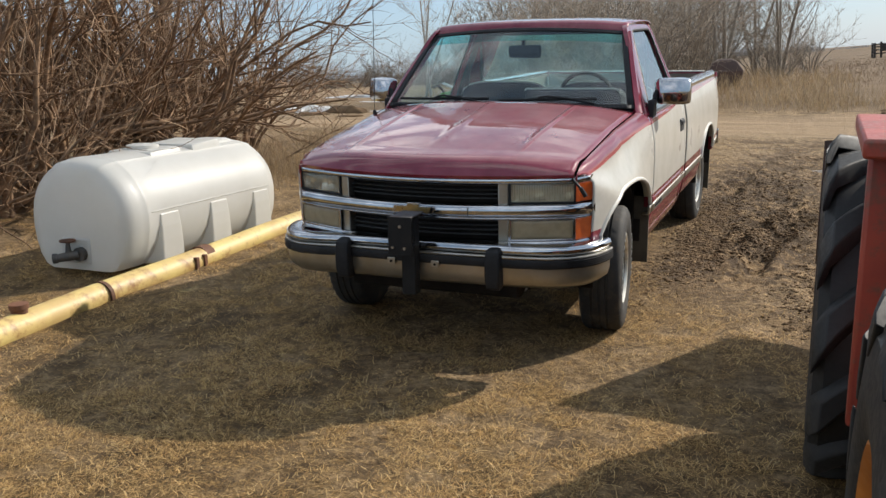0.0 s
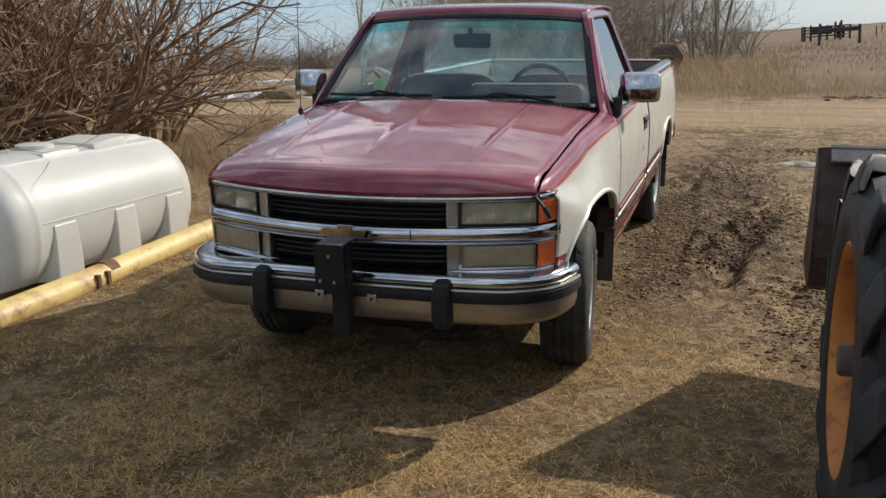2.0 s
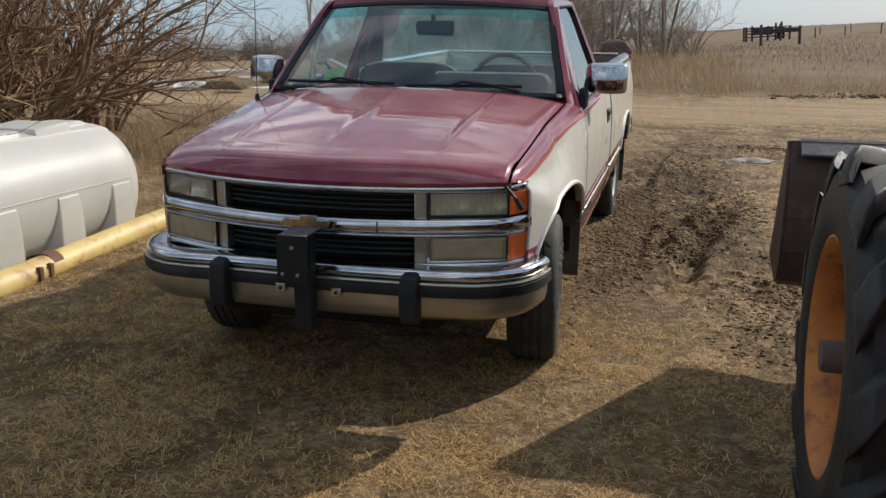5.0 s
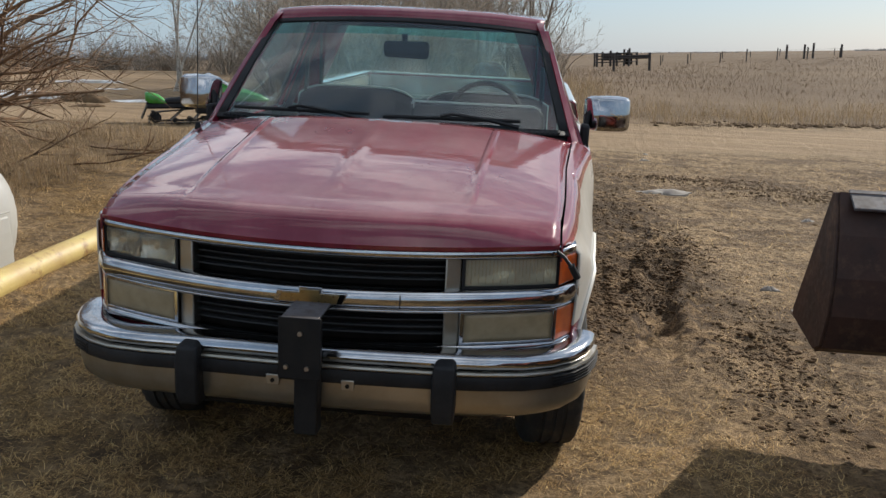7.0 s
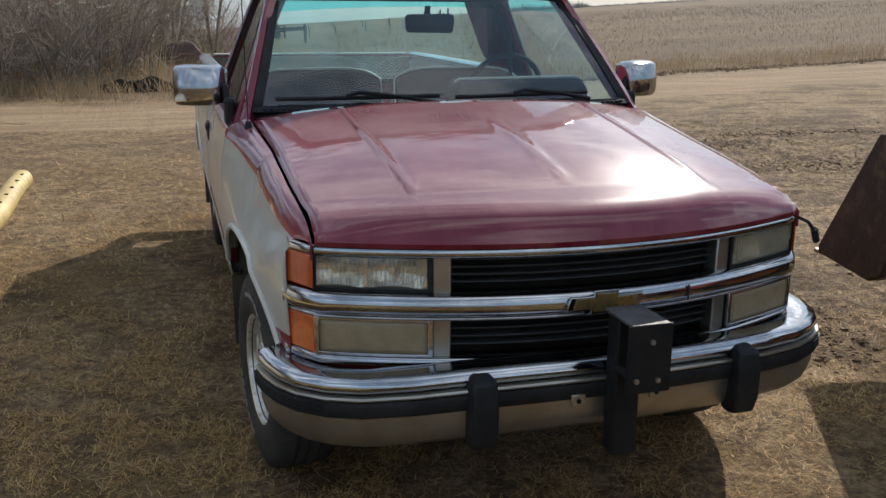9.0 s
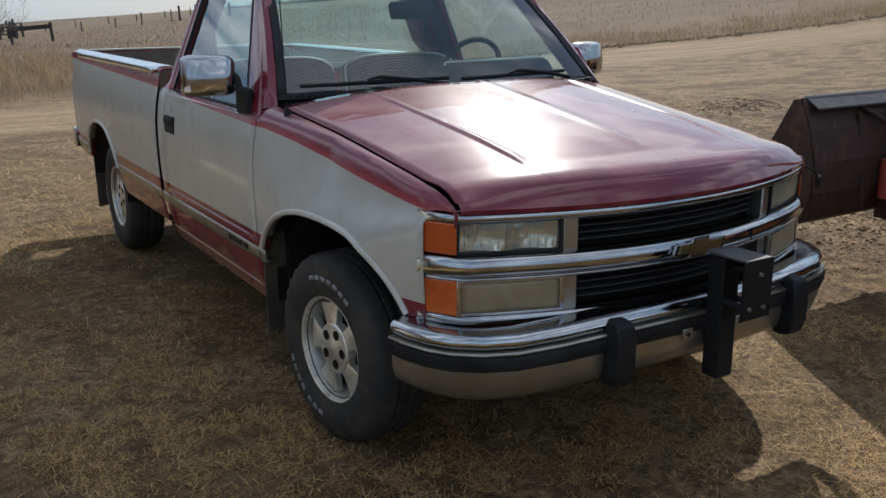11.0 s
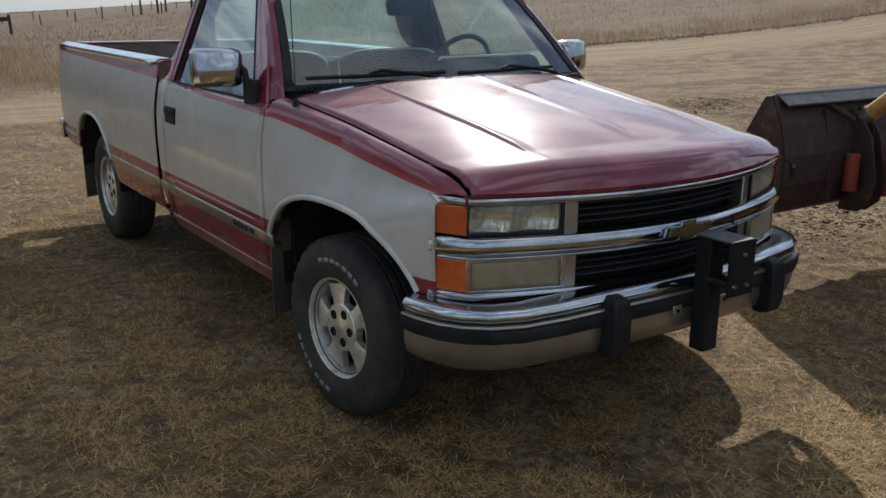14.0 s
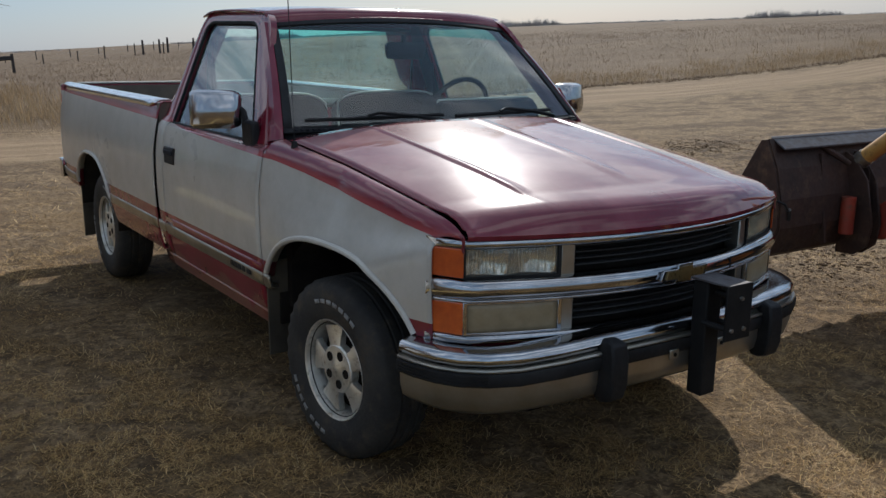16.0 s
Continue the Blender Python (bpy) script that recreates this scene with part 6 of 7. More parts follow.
def build_corral():
    pen = thing("cattle_corral", Matrix(), "dark weathered wooden loading chute and rail pen in dry grass", "corral")
    west, low_h = -1.9, 0.72
    for x, y, h in ((7.4, 79, 1.7), (7.9, 79.6, 1.8), (8.6, 79.6, 1.9), (9.2, 80, 1.7), (9.8, 79.6, 2.0), (10.2, 79, 2.1), (7.3, 81, 1.7), (8.8, 82, 1.9), (10.3, 81.5, 1.9), (11.0, 80.5, 1.6)):
        x, h = x + west, h * low_h
        z = float(land(x, y))
        part("post", rod([(x, y, z - 0.2), (x, y, z + h)], 0.09, 6), POST, pen)
    for (xa, ya), (xb, yb) in (((7.4, 79), (10.2, 79)), ((7.4, 79), (7.3, 81)), ((7.3, 81), (10.3, 81.5)), ((10.2, 79), (10.3, 81.5)), ((10.2, 79), (11.0, 80.5))):
        xa, xb = xa + west, xb + west
        for h in (0.36, 0.65, 0.9, 1.12):
            za, zb = float(land(xa, ya)), float(land(xb, yb))
            part("rail", rod([(xa, ya, za + h), (xb, yb, zb + h)], 0.045, 5), POST, pen)
    z = float(land(6.9, 80))
    part("chute_side", block((6.1, 80, z + 0.5), (7.7, 80.08, z + 1.15)), POST, pen)
    part("chute_side", block((8.0, 79.4, z + 0.15), (8.6, 79.5, z + 1.1)), DARK, pen)
    low = thing("rail_fence", Matrix(), "low weathered rail fence in front of the corral", "fence")
    for x in (5.4, 7.7):
        part("post", rod([(x, 58, float(land(x, 58)) - 0.1), (x, 58, float(land(x, 58)) + 1.15)], 0.09, 6), POST, low)
    for h in (0.85, 0.98):
        part("rail", rod([(5.4, 58, float(land(5.4, 58)) + h), (7.7, 58, float(land(7.7, 58)) + h)], 0.07, 5), POST, low)
    for x, y, h in ((8.0, 76, 1.25), (20.6, 75, 1.2), (22.0, 75, 1.15), (22.7, 75, 1.25), (24.6, 74, 1.05)):
        tall = thing("tall_post", upright(x, y), "tall weathered wooden post in the field fence", "post", "tall fence posts")
        part("post", rod([(0, 0, -0.2), (0.03, 0, h)], [0.10, 0.085], 7), POST, tall)


build_corral()
fence_line("wire_fence", 10.4, 75, 24.4, 73.5, 2.2, 0.92, "weathered wooden post and wire fence across the dry field")
fence_line("wire_fence", 13.5, 96, 31, 97, 2.9, 0.8, "distant wooden post and wire fence across the field")
fence_line("gate_fence", -30, 50, -24, 52, 3.0, 1.5, "weathered gate posts and rails at the yard's far edge", 2)


# ---- plants ----
class Wood:
    """Collects tapered tubes of branches as plain lists."""

    def __init__(self):
        self.v, self.f = [], []

    def tube(self, pts, radii, seg):
        start = len(self.v)
        side = None
        for i, p in enumerate(pts):
            d = (pts[min(i + 1, len(pts) - 1)] - pts[max(i - 1, 0)]).normalized()
            side = d.orthogonal().normalized() if side is None else (side - d * side.dot(d)).normalized()
            up = d.cross(side)
            for k in range(seg):
                a = 2 * math.pi * k / seg
                self.v.append(tuple(p + (side * math.cos(a) + up * math.sin(a)) * radii[i]))
        for i in range(len(pts) - 1):
            for k in range(seg):
                a, b = start + i * seg + k, start + i * seg + (k + 1) % seg
                self.f.append((a, b, b + seg, a + seg))


def wander(rng, p, d, length, steps, bend, lift):
    pts = [p.copy()]
    for _ in range(steps):
        d = (d + Vector((rng.gauss(0, bend), rng.gauss(0, bend), rng.gauss(0, bend) + lift))).normalized()
        p = p + d * (length / steps)
        pts.append(p.copy())
    return pts, d


def spread(rng, d, angle):
    side = d.orthogonal().normalized()
    side.rotate(Matrix.Rotation(rng.uniform(0, 2 * math.pi), 3, d))
    return (d * math.cos(angle) + side * math.sin(angle)).normalized()


def willow(rng, wood, twigs, at, lean, stems, height, boughs=17, sprays=7, thick=0.030, coarse=False, splay=0.9):
    """A many-stemmed willow clump with arching stems."""
    for _ in range(stems):
        az = rng.uniform(0, 2 * math.pi)
        out = rng.uniform(0.12, splay)
        d = (Vector((math.cos(az) * out, math.sin(az) * out, 1)) + Vector(lean)).normalized()
        length = height * rng.uniform(0.65, 1.15)
        r = thick * rng.uniform(0.6, 1.35)
        base = Vector(at) + Vector((math.cos(az), math.sin(az), 0)) * rng.uniform(0.05, 0.45)
        base.z -= 0.05
        pts, _ = wander(rng, base, d, length, 9, 0.15 if coarse else 0.27, 0.02)
        wood.tube(pts, [r * (1 - 0.085 * k) for k in range(10)], 4 if coarse else 6)
        for _ in range(boughs):
            k = rng.uniform(1.0, 9)
            i = min(int(k), 8)
            p = pts[i].lerp(pts[i + 1], k - i)
            dd = spread(rng, (pts[i + 1] - pts[i]).normalized(), rng.uniform(0.35, 0.9))
            sub, _ = wander(rng, p, dd, length * rng.uniform(0.18, 0.42), 5, 0.20, 0.05)
            rr = r * (1 - 0.085 * i) * 0.45
            wood.tube(sub, [rr * (1 - 0.15 * j) for j in range(6)], 3 if coarse else 4)
            for _ in range(sprays):
                j = rng.uniform(0.8, 5)
                q = min(int(j), 4)
                pp = sub[q].lerp(sub[q + 1], j - q)
                tip, _ = wander(rng, pp, spread(rng, (sub[q + 1] - sub[q]).normalized(), rng.uniform(0.3, 0.9)), rng.uniform(0.3, 0.8) if coarse else rng.uniform(0.22, 0.65), 2 if coarse else 3, 0.2, 0.06)
                tr = 0.006 if coarse else max(0.0032, rr * 0.34)
                twigs.tube(tip, [tr, tr * 0.8, tr * 0.6, tr * 0.3][:len(tip)], 3)


def bush(name, m, label, category, group, seed, bark, twig, **kw):
    rng = random.Random(seed)
    wood, twigs = Wood(), Wood()
    willow(rng, wood, twigs, (0, 0, 0), **kw)
    ob = thing(name, m, label, category, group)
    tagged(raw("stem_clump", wood.v, wood.f, bark, ob, True), kind="stuff")
    tagged(raw("twig_spray", twigs.v, twigs.f, twig, ob), kind="stuff")
    return ob


# the thicket beside the tank
for n, (x, y, lean, stems, height) in enumerate(((-6.5, 6.5, (0.17, 0.03, 0), 16, 3.6), (-6.9, 6.0, (0.05, 0.0, 0), 15, 3.9), (-6.6, 5.1, (0.18, -0.1, 0), 17, 3.7), (-6.5, 4.2, (0.2, 0, 0), 15, 3.8), (-6.3, 3.3, (0.2, 0.05, 0), 17, 3.8), (-6.1, 2.4, (0.15, -0.05, 0), 16, 3.7), (-5.9, 1.4, (0.15, 0.1, 0), 15, 3.6), (-7.4, 4.6, (0, 0, 0), 14, 4.4), (-7.2, 2.8, (0, 0, 0), 14, 4.3), (-5.75, 0.3, (0.1, 0, 0), 13, 3.6), (-7.6, 1.2, (0, 0, 0), 12, 4.2))):
    lean = Matrix.Rotation(radians(-37 * n), 3, 'Z') @ (Vector(lean) + Vector((0.16 if n > 2 else 0.0, 0, 0)))
    bush("willow_bush", upright(x, y, 37 * n), "leafless brown willow bush with many arching stems", "bush", "willow thicket", 100 + n, BARK, TWIG, lean=lean, stems=stems, height=height, boughs=13, sprays=4, thick=0.038, splay=0.5 if n < 3 else 0.8)


def dead_branch(at, az, length, seed):
    rng = random.Random(seed)
    w = Wood()
    d = Vector((math.cos(az), math.sin(az), 0.12))
    pts, _ = wander(rng, Vector((0, 0, 0.03)), d.normalized(), length, 7, 0.12, -0.03)
    for p in pts:
        p.z = max(p.z, 0.012)
    w.tube(pts, [0.014 * (1 - 0.1 * k) for k in range(8)], 5)
    for _ in range(7):
        k = rng.randint(1, 6)
        t, _ = wander(rng, pts[k], spread(rng, d.normalized(), 0.7), rng.uniform(0.2, 0.6), 4, 0.15, 0.05)
        w.tube(t, [0.007, 0.006, 0.005, 0.004, 0.002], 4)
    ob = raw("fallen_branch", w.v, w.f, BARK, None, True)
    ob.matrix_world = upright(*at, 0, 1, 0.0)
    tagged(ob, "bare dead branch lying on dry grass", "branch", "fallen branches", kind="stuff")


for n, (x, y, az, ln) in enumerate(((-4.6, 5.6, 0.3, 1.5), (-4.9, 4.9, 0.9, 1.3), (-4.4, 6.6, 0.1, 1.6), (-5.0, 7.3, -0.3, 1.4), (-4.7, 3.9, 1.6, 1.2))):
    dead_branch((x, y), az, ln, 50 + n)

# brush over the track: a few shapes, repeated
kinds = []
for n, (stems, height) in enumerate(((20, 3.6), (18, 4.1), (21, 3.2), (18, 2.6))):
    kinds.append(bush("brush_shrub", upright(-3 - 1.5 * n, 27 + n, 10 * n), "dense leafless grey-brown willow shrub", "shrub", "brush over the track", 300 + n, POPLAR, GREYTWIG, lean=(0, 0, 0), stems=stems, height=height, boughs=9, sprays=3, thick=0.022, coarse=True))
rng = random.Random(7)
spots = []
for k in range(24):
    u = k / 23
    x = -11.0 + 12.5 * u + rng.uniform(-0.6, 0.6)
    y = 26.0 + 0.20 * (x + 8) + rng.uniform(-0.8, 6.5)
    size = rng.uniform(0.8, 1.15) * (1.0 if x < 0.2 else 0.72)
    if -10.8 < x < 1.5:
        spots.append((x, y, size * (0.8 if x < -9 else 1)))
thin = []
for n, (stems, height) in enumerate(((20, 2.4), (18, 2.8))):
    thin.append(bush("brush_shrub", upright(-20 - 4 * n, 48, 10 * n), "distant leafless brown willow shrub", "shrub", "brush beyond the yard", 330 + n, POPLAR, DARKTWIG, lean=(0, 0, 0), stems=stems, height=height, boughs=6, sprays=3, thick=0.03, coarse=True))
distant = []
for k in range(86):
    x = -54 + 46 * k / 85 + rng.uniform(-0.8, 0.8)
    distant.append((x, 47 + 0.15 * (x + 30) + rng.uniform(-2, 4), rng.uniform(0.55, 0.95)))
# the front of the brush, close over the track
for x, y, s in ((-5.5, 17.6, 0.85), (-4.8, 17.0, 0.8), (-4.1, 17.4, 0.95), (-3.4, 17.2, 0.9), (-2.7, 17.9, 0.9), (-5.1, 18.6, 1.0), (-3.8, 18.8, 1.05), (-2.2, 19.0, 0.95), (-1.5, 20.2, 0.8), (-4.5, 20.0, 1.1), (-2.9, 20.4, 1.1), (-3.0, 22.0, 1.1), (-5.2, 21.6, 1.1)):
    spots.append((x, y, s))
for n, (x, y, s) in enumerate(distant):
    copy_thing(thin[n % 2], upright(x, y, rng.uniform(0, 360), s)).scale = (s, s, s)
for n, (x, y, s) in enumerate(spots):
    copy_thing(kinds[n % 4], upright(x, y, rng.uniform(0, 360), s)).scale = (s, s, s)


def tall_tree(name, m, label, group, seed, bark, twig, height, radius, limbs, first=0.2, fork=1):
    rng = random.Random(seed)
    wood, twigs = Wood(), Wood()
    for s in range(fork):
        d = Vector((rng.uniform(-0.34, 0.34) * (fork > 1), rng.uniform(-0.3, 0.3) * (fork > 1), 1)).normalized()
        pts, _ = wander(rng, Vector((0.12 * s, 0.05 * s, -0.1)), d, height, 12, 0.035, 0.02)
        rad = [radius * (1 - 0.075 * k) for k in range(13)]
        wood.tube(pts, rad, 8)
        for b in range(limbs):
            k = rng.uniform(12 * first, 12)
            i = min(int(k), 11)
            p = pts[i].lerp(pts[i + 1], k - i)
            dd = spread(rng, (pts[i + 1] - pts[i]).normalized(), rng.uniform(0.5, 1.0))
            ln = height * 0.30 * (1.15 - k / 14) * rng.uniform(0.6, 1.2)
            sub, _ = wander(rng, p, dd, ln, 6, 0.10, 0.09)
            r = rad[i] * 0.34
            wood.tube(sub, [r * (1 - 0.13 * j) for j in range(7)], 4)
            for _ in range(7):
                j = rng.uniform(1, 6)
                q = min(int(j), 5)
                pp = sub[q].lerp(sub[q + 1], j - q)
                tw, de = wander(rng, pp, spread(rng, (sub[q + 1] - sub[q]).normalized(), rng.uniform(0.3, 0.8)), ln * rng.uniform(0.2, 0.45), 4, 0.12, 0.08)
                tr = max(0.005, r * 0.3)
                twigs.tube(tw, [tr, tr * 0.8, tr * 0.6, tr * 0.45, tr * 0.3], 3)
                for _ in range(4):
                    z, _ = wander(rng, tw[rng.randint(1, 4)], spread(rng, de, rng.uniform(0.3, 0.8)), rng.uniform(0.2, 0.5), 2, 0.12, 0.1)
                    twigs.tube(z, [tr * 0.6, tr * 0.45, tr * 0.25], 3)
    ob = thing(name, m, label, "tree", group)
    raw("trunk", wood.v, wood.f, bark, ob, True)
    raw("crown", twigs.v, twigs.f, twig, ob)
    return ob


poplar = tall_tree("poplar_tree", upright(-1.1, 23.4, 0), "bare grey poplar tree with fine twigs beside rusty scrap", "poplars over the track", 11, POPLAR, GREYTWIG, 8.5, 0.075, 26, 0.10, 3)
for n, (x, y, s) in enumerate(((-2.6, 27.5, 1.0), (0.4, 29.5, 0.85), (-0.6, 33.0, 0.9), (-3.8, 34, 1.05))):
    copy_thing(poplar, upright(x, y, 47 * n, s)).scale = (s, s, s)
birch = tall_tree("birch_tree", upright(-7.5, 16.2, 0, 0.85), "slender bare birch tree with pale bark", "birches", 23, BIRCH, GREYTWIG, 6.0, 0.038, 14, 0.2, 3)


# ---- straw and dry grass ----
def blades(name, xs, ys, zs, length, width, rise, material, label, seed, curl=0.5):
    """Many thin bent blades; rise: how steeply each stands."""
    g = np.random.default_rng(seed)
    n = len(xs)
    az = g.uniform(0, 2 * np.pi, n)
    ln, wd = length * g.uniform(0.5, 1.4, n), width * g.uniform(0.7, 1.3, n)
    el = np.clip(rise + g.normal(0, 0.22, n), 0.03, 1.5)
    dx, dy = np.cos(az), np.sin(az)
    sx, sy = -dy * wd / 2, dx * wd / 2
    el2 = el - curl * g.uniform(0.2, 1.0, n)
    turn = g.normal(0, 0.5, n)
    dx2, dy2 = np.cos(az + turn), np.sin(az + turn)
    p0 = np.stack([xs, ys, zs], -1)
    p1 = p0 + np.stack([dx * np.cos(el), dy * np.cos(el), np.sin(el)], -1) * (ln * 0.55)[:, None]
    p2 = p1 + np.stack([dx2 * np.cos(el2), dy2 * np.cos(el2), np.maximum(np.sin(el2), -0.35 * np.sin(el))], -1) * (ln * 0.45)[:, None]
    s = np.stack([sx, sy, np.zeros(n)], -1)
    verts = np.stack([p0 - s, p0 + s, p1 + s * 0.8, p1 - s * 0.8, p2], 1).reshape(-1, 3)
    b = np.arange(n) * 5
    quads = np.stack([b, b + 1, b + 2, b + 3], -1)
    tris = np.stack([b + 3, b + 2, b + 4], -1)
    me = bpy.data.meshes.new(name)
    me.vertices.add(len(verts))
    me.vertices.foreach_set("co", verts.ravel())
    loops = np.concatenate([quads, tris], 1).ravel()
    me.loops.add(len(loops))
    me.loops.foreach_set("vertex_index", loops)
    me.polygons.add(2 * n)
    st = np.arange(n)[:, None] * 7 + np.array([[0, 4]])
    me.polygons.foreach_set("loop_start", st.ravel())
    me.update(calc_edges=True)
    me.validate()
    me.materials.append(material)
    return tagged(new(name, me), label, "grass", kind="stuff")


def scatter(seed, n, x0, x1, y0, y1, keep):
    g = np.random.default_rng(seed)
    x, y = g.uniform(x0, x1, n), g.uniform(y0, y1, n)
    k = g.uniform(0, 1, n) < keep(x, y)
    x, y = x[k], y[k]
    return x, y, land(x, y) + relief(x, y)


def thick_grass(x, y):
    patchy = np.clip((fbm(x * 1.3, y * 1.3, 4, 60) - 0.41) * 6.0, 0.2, 1) * np.clip((fbm(x * 7, y * 7, 3, 64) - 0.40) * 7, 0.12, 1)
    return patchy * (1 - 0.97 * mud(x, y)) * (1 - 0.72 * bare(x, y)) * smooth((road_mid(x) - 2.6 - y) / 2 + 0.2)


x, y, z = scatter(1, 980000, -4.6, 4.4, -4.6, 4.6, lambda x, y: thick_grass(x, y) * (1 - 0.65 * smooth((y - 0.8) / 1.2)))
blades("straw", x, y, z, 0.046, 0.0025, 0.24, STRAW, "matted dry straw-coloured grass lying flat", 2, 0.3)
x, y, z = scatter(3, 45000, -6.5, 6, 3.5, 10.5, thick_grass)
blades("straw", x, y, z, 0.11, 0.004, 0.2, STRAW, "matted dry straw-coloured grass lying flat", 4, 0.3)
x, y, z = scatter(5, 30000, -4.5, 4.0, -4.5, 4.0, lambda x, y: thick_grass(x, y) ** 1.5)
blades("long_straw", x, y, z, 0.085, 0.0021, 0.3, STALK, "loose long dry stalks among the straw", 6, 0.7)


def tufts(seed, count, x0, x1, y0, y1, keep, per, reach):
    x, y, _ = scatter(seed, count, x0, x1, y0, y1, keep)
    g = np.random.default_rng(seed + 1)
    x, y = np.repeat(x, per), np.repeat(y, per)
    x, y = x + g.normal(0, reach, len(x)), y + g.normal(0, reach, len(y))
    return x, y, land(x, y) + relief(x, y)


x, y, z = tufts(10, 90, -5.9, -3.6, 2.5, 8.6, lambda x, y: smooth((-3.4 - x) / 0.8), 45, 0.09)
blades("tall_dry_grass", x, y, z, 0.36, 0.005, 1.05, DRYGRASS, "tufts of tall dry grass under the bushes", 11, 0.9)
verge = lambda x, y: smooth((y - road_mid(x) - 2.4) / 0.7) * smooth((9 - (y - road_mid(x))) / 7)
x, y, z = tufts(12, 6500, -5, 45, 13, 30, verge, 18, 0.22)
blades("tall_dry_grass", x, y, z, 0.32, 0.008, 1.1, DRYGRASS, "tall dry golden grass along the far verge of the track", 13, 0.7)
x, y, z = tufts(14, 13000, -3, 85, 22, 95, lambda x, y: smooth((y - road_mid(x) - 7) / 4) * smooth((95 - np.hypot(x, y)) / 40), 8, 0.5)
blades("field_stubble", x, y, z, 0.17, 0.011, 0.95, GREYGRASS, "weathered grey-brown stubble over the open field", 15, 0.6)
x, y, z = tufts(16, 620, -17, 2.5, 14.3, 26, lambda x, y: smooth((y - 14.6 - 0.1 * x) / 2) * (x > -5.5) + 0.25 * smooth((y - 24) / 2), 24, 0.25)
blades("tall_dry_grass", x, y, z, 0.55, 0.012, 1.1, DRYGRASS, "tall dry grass at the foot of the brush", 17, 0.8)


# ---- snow, stones, clods, heaps ----
def mound(name, x, y, rx, ry, h, turn, material, label, category, seed, group="", rough=0.35):
    g = random.Random(seed)
    bm = bmesh.new()
    rows = []
    ph = [g.uniform(0, 6.28) for _ in range(6)]
    for i in range(9):
        t = i / 8
        row = []
        for k in range(28):
            a = 2 * math.pi * k / 28
            w = 1 + rough * (0.5 * math.sin(2 * a + ph[0]) + 0.3 * math.sin(3 * a + ph[1]) + 0.25 * math.sin(5 * a + ph[2]) + 0.15 * math.sin(9 * a + ph[3]))
            px, py = rx * t * w * math.cos(a), ry * t * w * math.sin(a)
            lump = 1 + 0.5 * rough * math.sin(7 * px / rx + ph[4]) * math.sin(5 * py / ry + ph[5])
            row.append((px, py, h * (1 - t * t) ** 0.8 * lump if t < 1 else -0.05))
        rows.append(row)
    grid(bm, rows, True)
    bmesh.ops.remove_doubles(bm, verts=bm.verts, dist=1e-4)
    ob = part(name, bm, material, None)
    ob.matrix_world = upright(x, y, turn, 1.0, 0.01)
    return tagged(ob, label, category, group)


for n, (x, y, rx, ry, h, turn) in enumerate(((-9.3, 12.9, 1.15, 0.45, 0.17, 15), (-7.0, 13.5, 1.0, 0.28, 0.06, 12), (-6.3, 12.9, 0.5, 0.16, 0.04, 10), (-5.9, 15.4, 0.8, 0.32, 0.12, 12), (-7.4, 17.2, 1.5, 0.2, 0.05, 15), (-10.6, 18.0, 0.9, 0.2, 0.05, 20), (-9.0, 16.0, 0.5, 0.12, 0.03, 0))):
    mound("snow_patch", x, y, rx, ry, h, turn, SNOW, "patch of old melting snow on bare dirt", "snow", 70 + n, "snow patches")
for n, (x, y, rx, ry, h) in enumerate(((-8.0, 12.9, 0.5, 0.3, 0.18), (-8.5, 12.3, 0.45, 0.2, 0.08), (-7.5, 12.2, 0.3, 0.14, 0.05))):
    mound("soil_mound", x, y, rx, ry, h, 20 * n, SOIL, "heap of dark wet soil beside old snow", "soil heap", 90 + n, "soil heaps")
mound("burnt_mound", -1.75, 16.4, 0.75, 0.3, 0.26, 10, DARK, "low charred dark heap in dry grass", "heap", 99, "", 0.6)
g = random.Random(5)
mound("pale_slab", 2.14, 6.52, 0.30, 0.17, 0.06, 10, STONE, "flat pale stone slab half sunk in the mud", "stone", 131, "", 0.5)
for n, (x, y, r) in enumerate(((2.3, 9.9, 0.05), (2.4, 2.7, 0.045), (-2.62, -1.75, 0.05), (3.4, 5.4, 0.05), (2.2, 9.2, 0.06), (4.4, 6.4, 0.05))):
    mound("stone", x, y, r * 1.3, r, r * 0.7, g.uniform(0, 180), STONE, "small pale stone lying on the mud", "stone", 120 + n, "stones", 0.5)
for n in range(40):
    x, y = g.uniform(0.9, 5.0), g.uniform(0.0, 7.0)
    if mud(x, y) > 0.35:
        r = g.uniform(0.012, 0.026)
        mound("mud_clod", x, y, r * 1.4, r, r * 0.8, g.uniform(0, 180), SOIL, "clod of dark churned mud", "clod", 200 + n, "mud clods", 0.6)


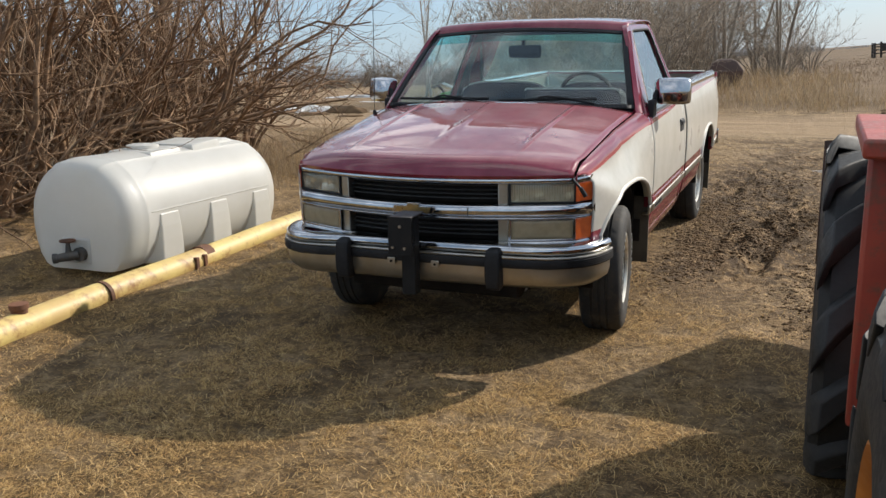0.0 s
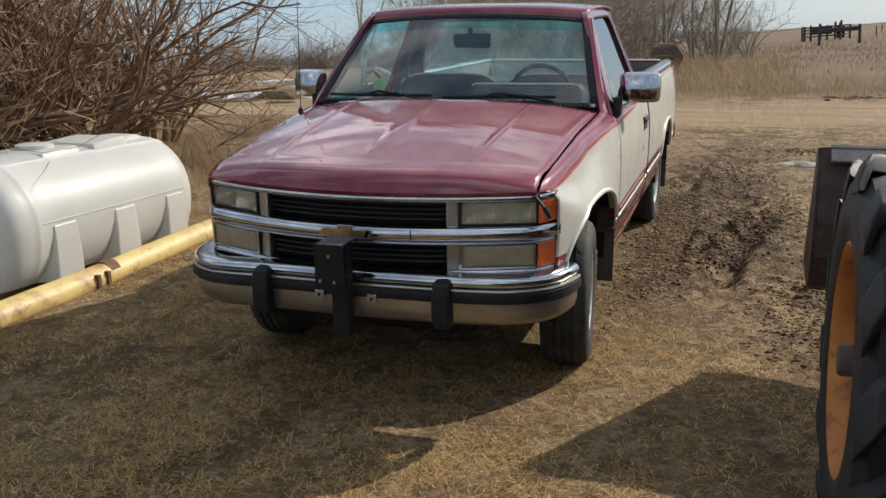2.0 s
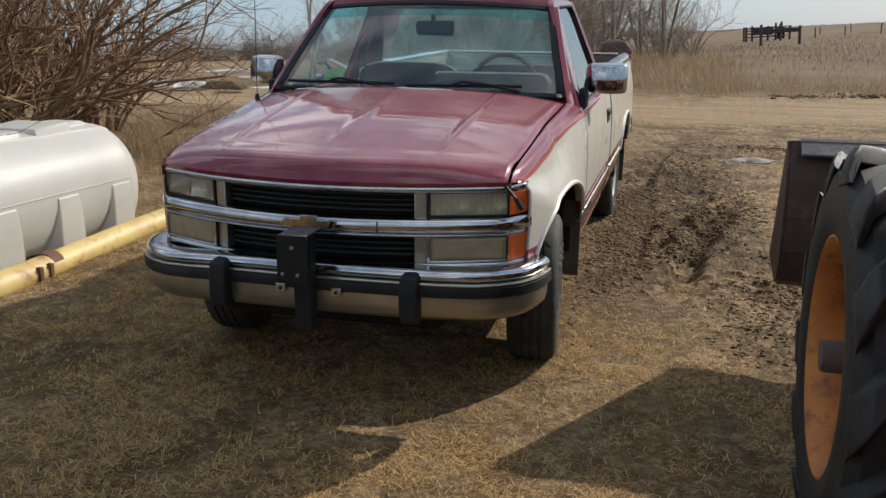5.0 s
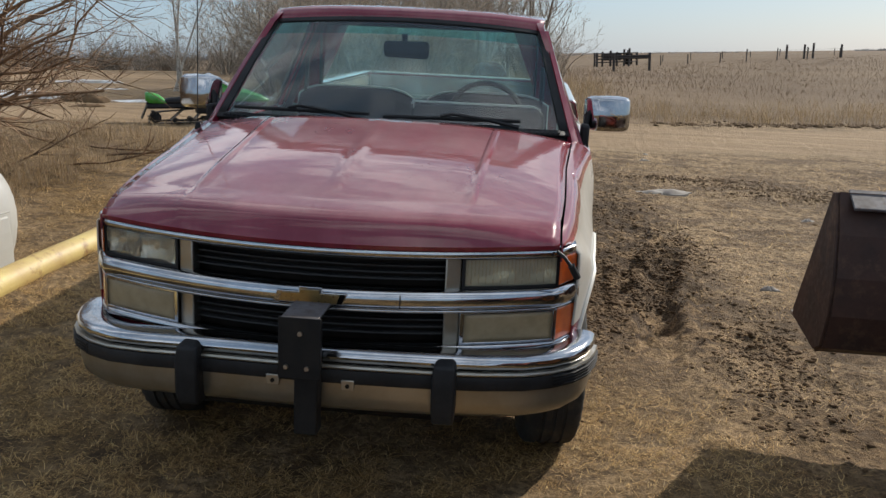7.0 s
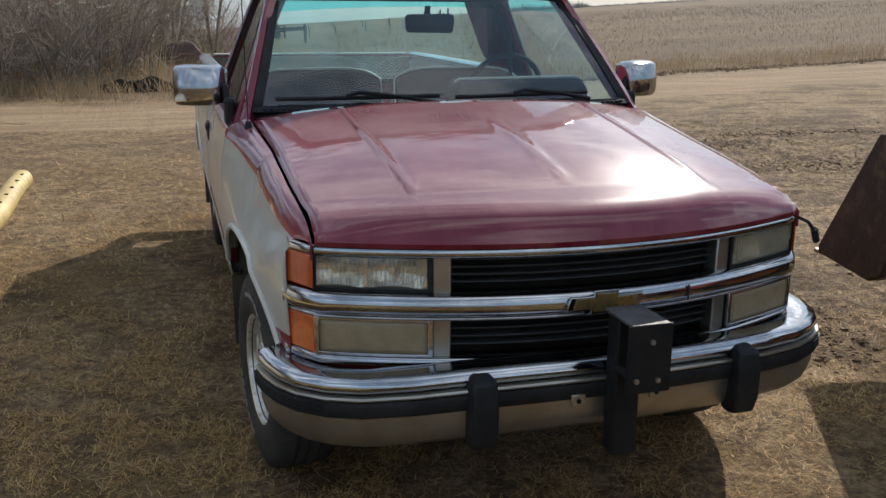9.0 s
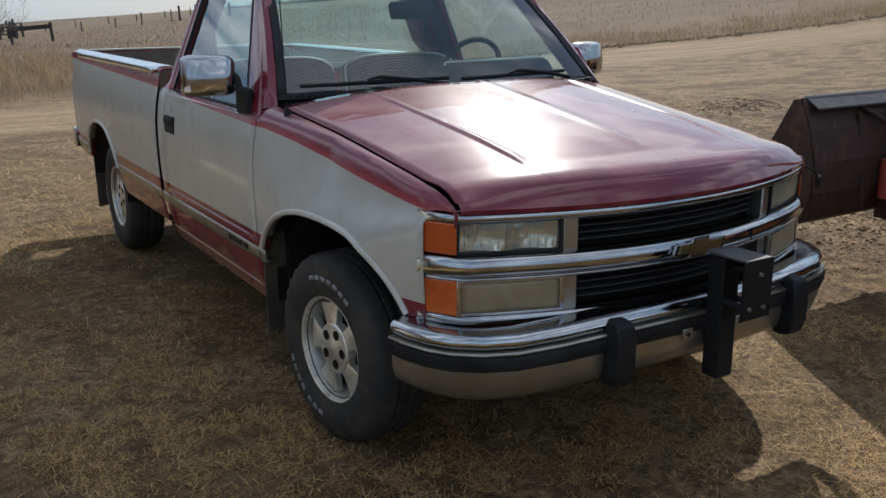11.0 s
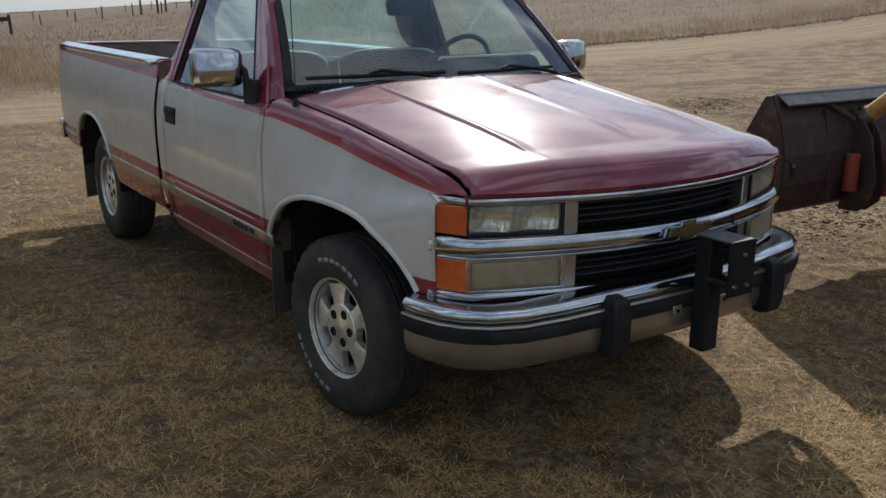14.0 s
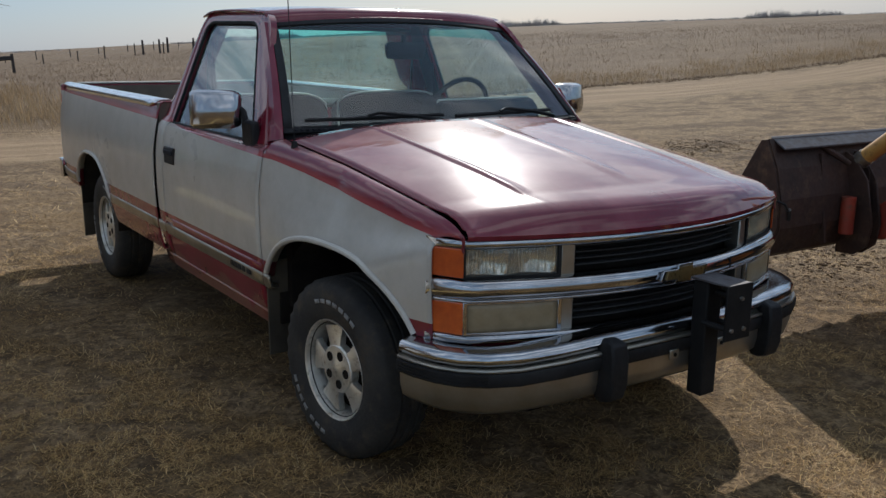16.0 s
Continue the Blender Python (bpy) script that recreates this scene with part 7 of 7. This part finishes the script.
def crumbs(name, x, y, size, material, label, seed):
    """Loose lumps of earth: dented eight-sided pebbles half pressed into the ground."""
    g = np.random.default_rng(seed)
    n = len(x)
    z = land(x, y) + relief(x, y)
    r = np.minimum(size * g.lognormal(0, 0.5, n), 3 * size)
    corner = np.array([(1, 0, 0), (0, 1, 0), (-1, 0, 0), (0, -1, 0), (0, 0, 1), (0, 0, -1)], float)
    turn = g.uniform(0, 2 * np.pi, n)
    p = corner[None] * g.uniform(0.55, 1.3, (n, 6, 1)) * r[:, None, None] * np.array([1.3, 1.0, 0.55])
    c, s = np.cos(turn)[:, None], np.sin(turn)[:, None]
    px, py = p[..., 0] * c - p[..., 1] * s, p[..., 0] * s + p[..., 1] * c
    verts = np.stack([px + x[:, None], py + y[:, None], p[..., 2] + z[:, None]], -1).reshape(-1, 3)
    tri = np.array([(0, 1, 4), (1, 2, 4), (2, 3, 4), (3, 0, 4), (1, 0, 5), (2, 1, 5), (3, 2, 5), (0, 3, 5)])
    faces = (tri[None] + (np.arange(n) * 6)[:, None, None]).reshape(-1, 3)
    me = bpy.data.meshes.new(name)
    me.vertices.add(len(verts))
    me.vertices.foreach_set("co", verts.ravel())
    me.loops.add(faces.size)
    me.loops.foreach_set("vertex_index", faces.ravel())
    me.polygons.add(len(faces))
    me.polygons.foreach_set("loop_start", np.arange(0, faces.size, 3))
    me.update(calc_edges=True)
    me.materials.append(material)
    return tagged(new(name, me), label, "soil", kind="stuff")


def churn(seed, more=1.6):
    """Where wheels have turned the wet soil up."""
    g = np.random.default_rng(seed)
    xs, ys = [], []
    for cx, cy, sx, sy, tilt, n in ((1.05, 3.1, 0.14, 0.9, 0.0, 2600), (1.45, 2.5, 0.16, 0.7, 0.35, 2000), (1.75, 3.4, 0.18, 0.6, 0.2, 1200), (2.05, 1.2, 0.16, 0.6, 0.1, 1100), (1.5, 5.2, 0.25, 0.8, 0.1, 900), (2.55, 7.7, 0.55, 0.12, 0.0, 900), (4.3, 6.8, 0.75, 0.22, -0.15, 1500), (3.3, 7.3, 0.5, 0.1, -0.2, 500), (5.8, 5.2, 0.9, 0.3, 0.1, 900), (9.6, 6.9, 1.3, 0.45, 0.3, 1600), (3.95, 1.0, 0.5, 0.35, 0.3, 900), (6.8, 7.6, 0.9, 0.18, -0.1, 600)):
        n = int(n * more)
        u, v = g.normal(0, sx, n), g.normal(0, sy, n)
        xs.append(cx + u + tilt * v)
        ys.append(cy + v)
    return np.concatenate(xs), np.concatenate(ys)


x, y = churn(40)
crumbs("churned_mud", x, y, 0.0088, SOIL, "dark churned clods of wet soil along the wheel marks", 41)
x, y, _ = scatter(42, 60000, 0.2, 9.5, -1.8, 9.5, lambda x, y: bare(x, y) * np.clip((fbm(x * 2.2, y * 2.2, 3, 66) - 0.4) * 5, 0.05, 1) * 0.55)
crumbs("dirt_crumbs", x, y, 0.0055, EARTH, "loose crumbs of dry earth over the trodden yard", 43)

# dark crumbs draw the line of shade at the foot of the verge grass
g = np.random.default_rng(44)
x = g.uniform(3.0, 42.0, 5200)
y = road_mid(x) + 2.75 + g.normal(0, 0.22, 5200)
crumbs("verge_litter", x, y, 0.030, SOIL, "dark crumbs along the edge of the field that draw the grass's shade", 45)


# ---- far woods along the horizon ----
def far_woods():
    g = random.Random(9)
    v, f = [], []

    def spike(x, y, z, h, w, lean):
        i = len(v)
        v.extend([(x - w, y, z), (x + w, y, z), (x + lean, y, z + h)])
        f.append((i, i + 1, i + 2))
    for k in range(2300):
        bearing = radians(g.uniform(18, 75))
        far = 640 + g.uniform(-30, 60)
        x, y = far * math.sin(bearing), far * math.cos(bearing)
        z = float(land(x, y)) - 1
        big = math.sin(bearing * 21) + 0.7 * math.sin(bearing * 47 + 1) + 0.5 * math.sin(bearing * 90)
        h = (2.6 + 3.6 * max(0, big - 0.3)) * g.uniform(0.6, 1.15)
        for _ in range(7):
            spike(x + g.uniform(-1.8, 1.8), y, z, h * g.uniform(0.45, 1), g.uniform(0.15, 0.5), g.uniform(-1.6, 1.6))
        spike(x, y, z, h * 0.35, 4.0, g.uniform(-2, 2))
    for k in range(1500):
        bearing = radians(g.uniform(-75, 12))
        far = 420 + g.uniform(-30, 60)
        x, y = far * math.sin(bearing), far * math.cos(bearing)
        z = float(land(x, y)) - 1
        h = g.uniform(3, 6.5) * (0.35 if bearing > 0 else 1)
        for _ in range(6):
            spike(x + g.uniform(-1.8, 1.8), y, z, h * g.uniform(0.45, 1), g.uniform(0.15, 0.5), g.uniform(-1.4, 1.4))
        spike(x, y, z, h * 0.5, 3.5, g.uniform(-2, 2))
    # the pale greys put the haze of distance into the woods' colour
    ob = raw("far_woods", v, f, island_mat("far_hazed_woods", ((0.34, 0.31, 0.29), (0.42, 0.39, 0.37), (0.26, 0.235, 0.22))))
    tagged(ob, "distant line of bare woods on the horizon, painted pale with haze", "woods", kind="stuff")


far_woods()
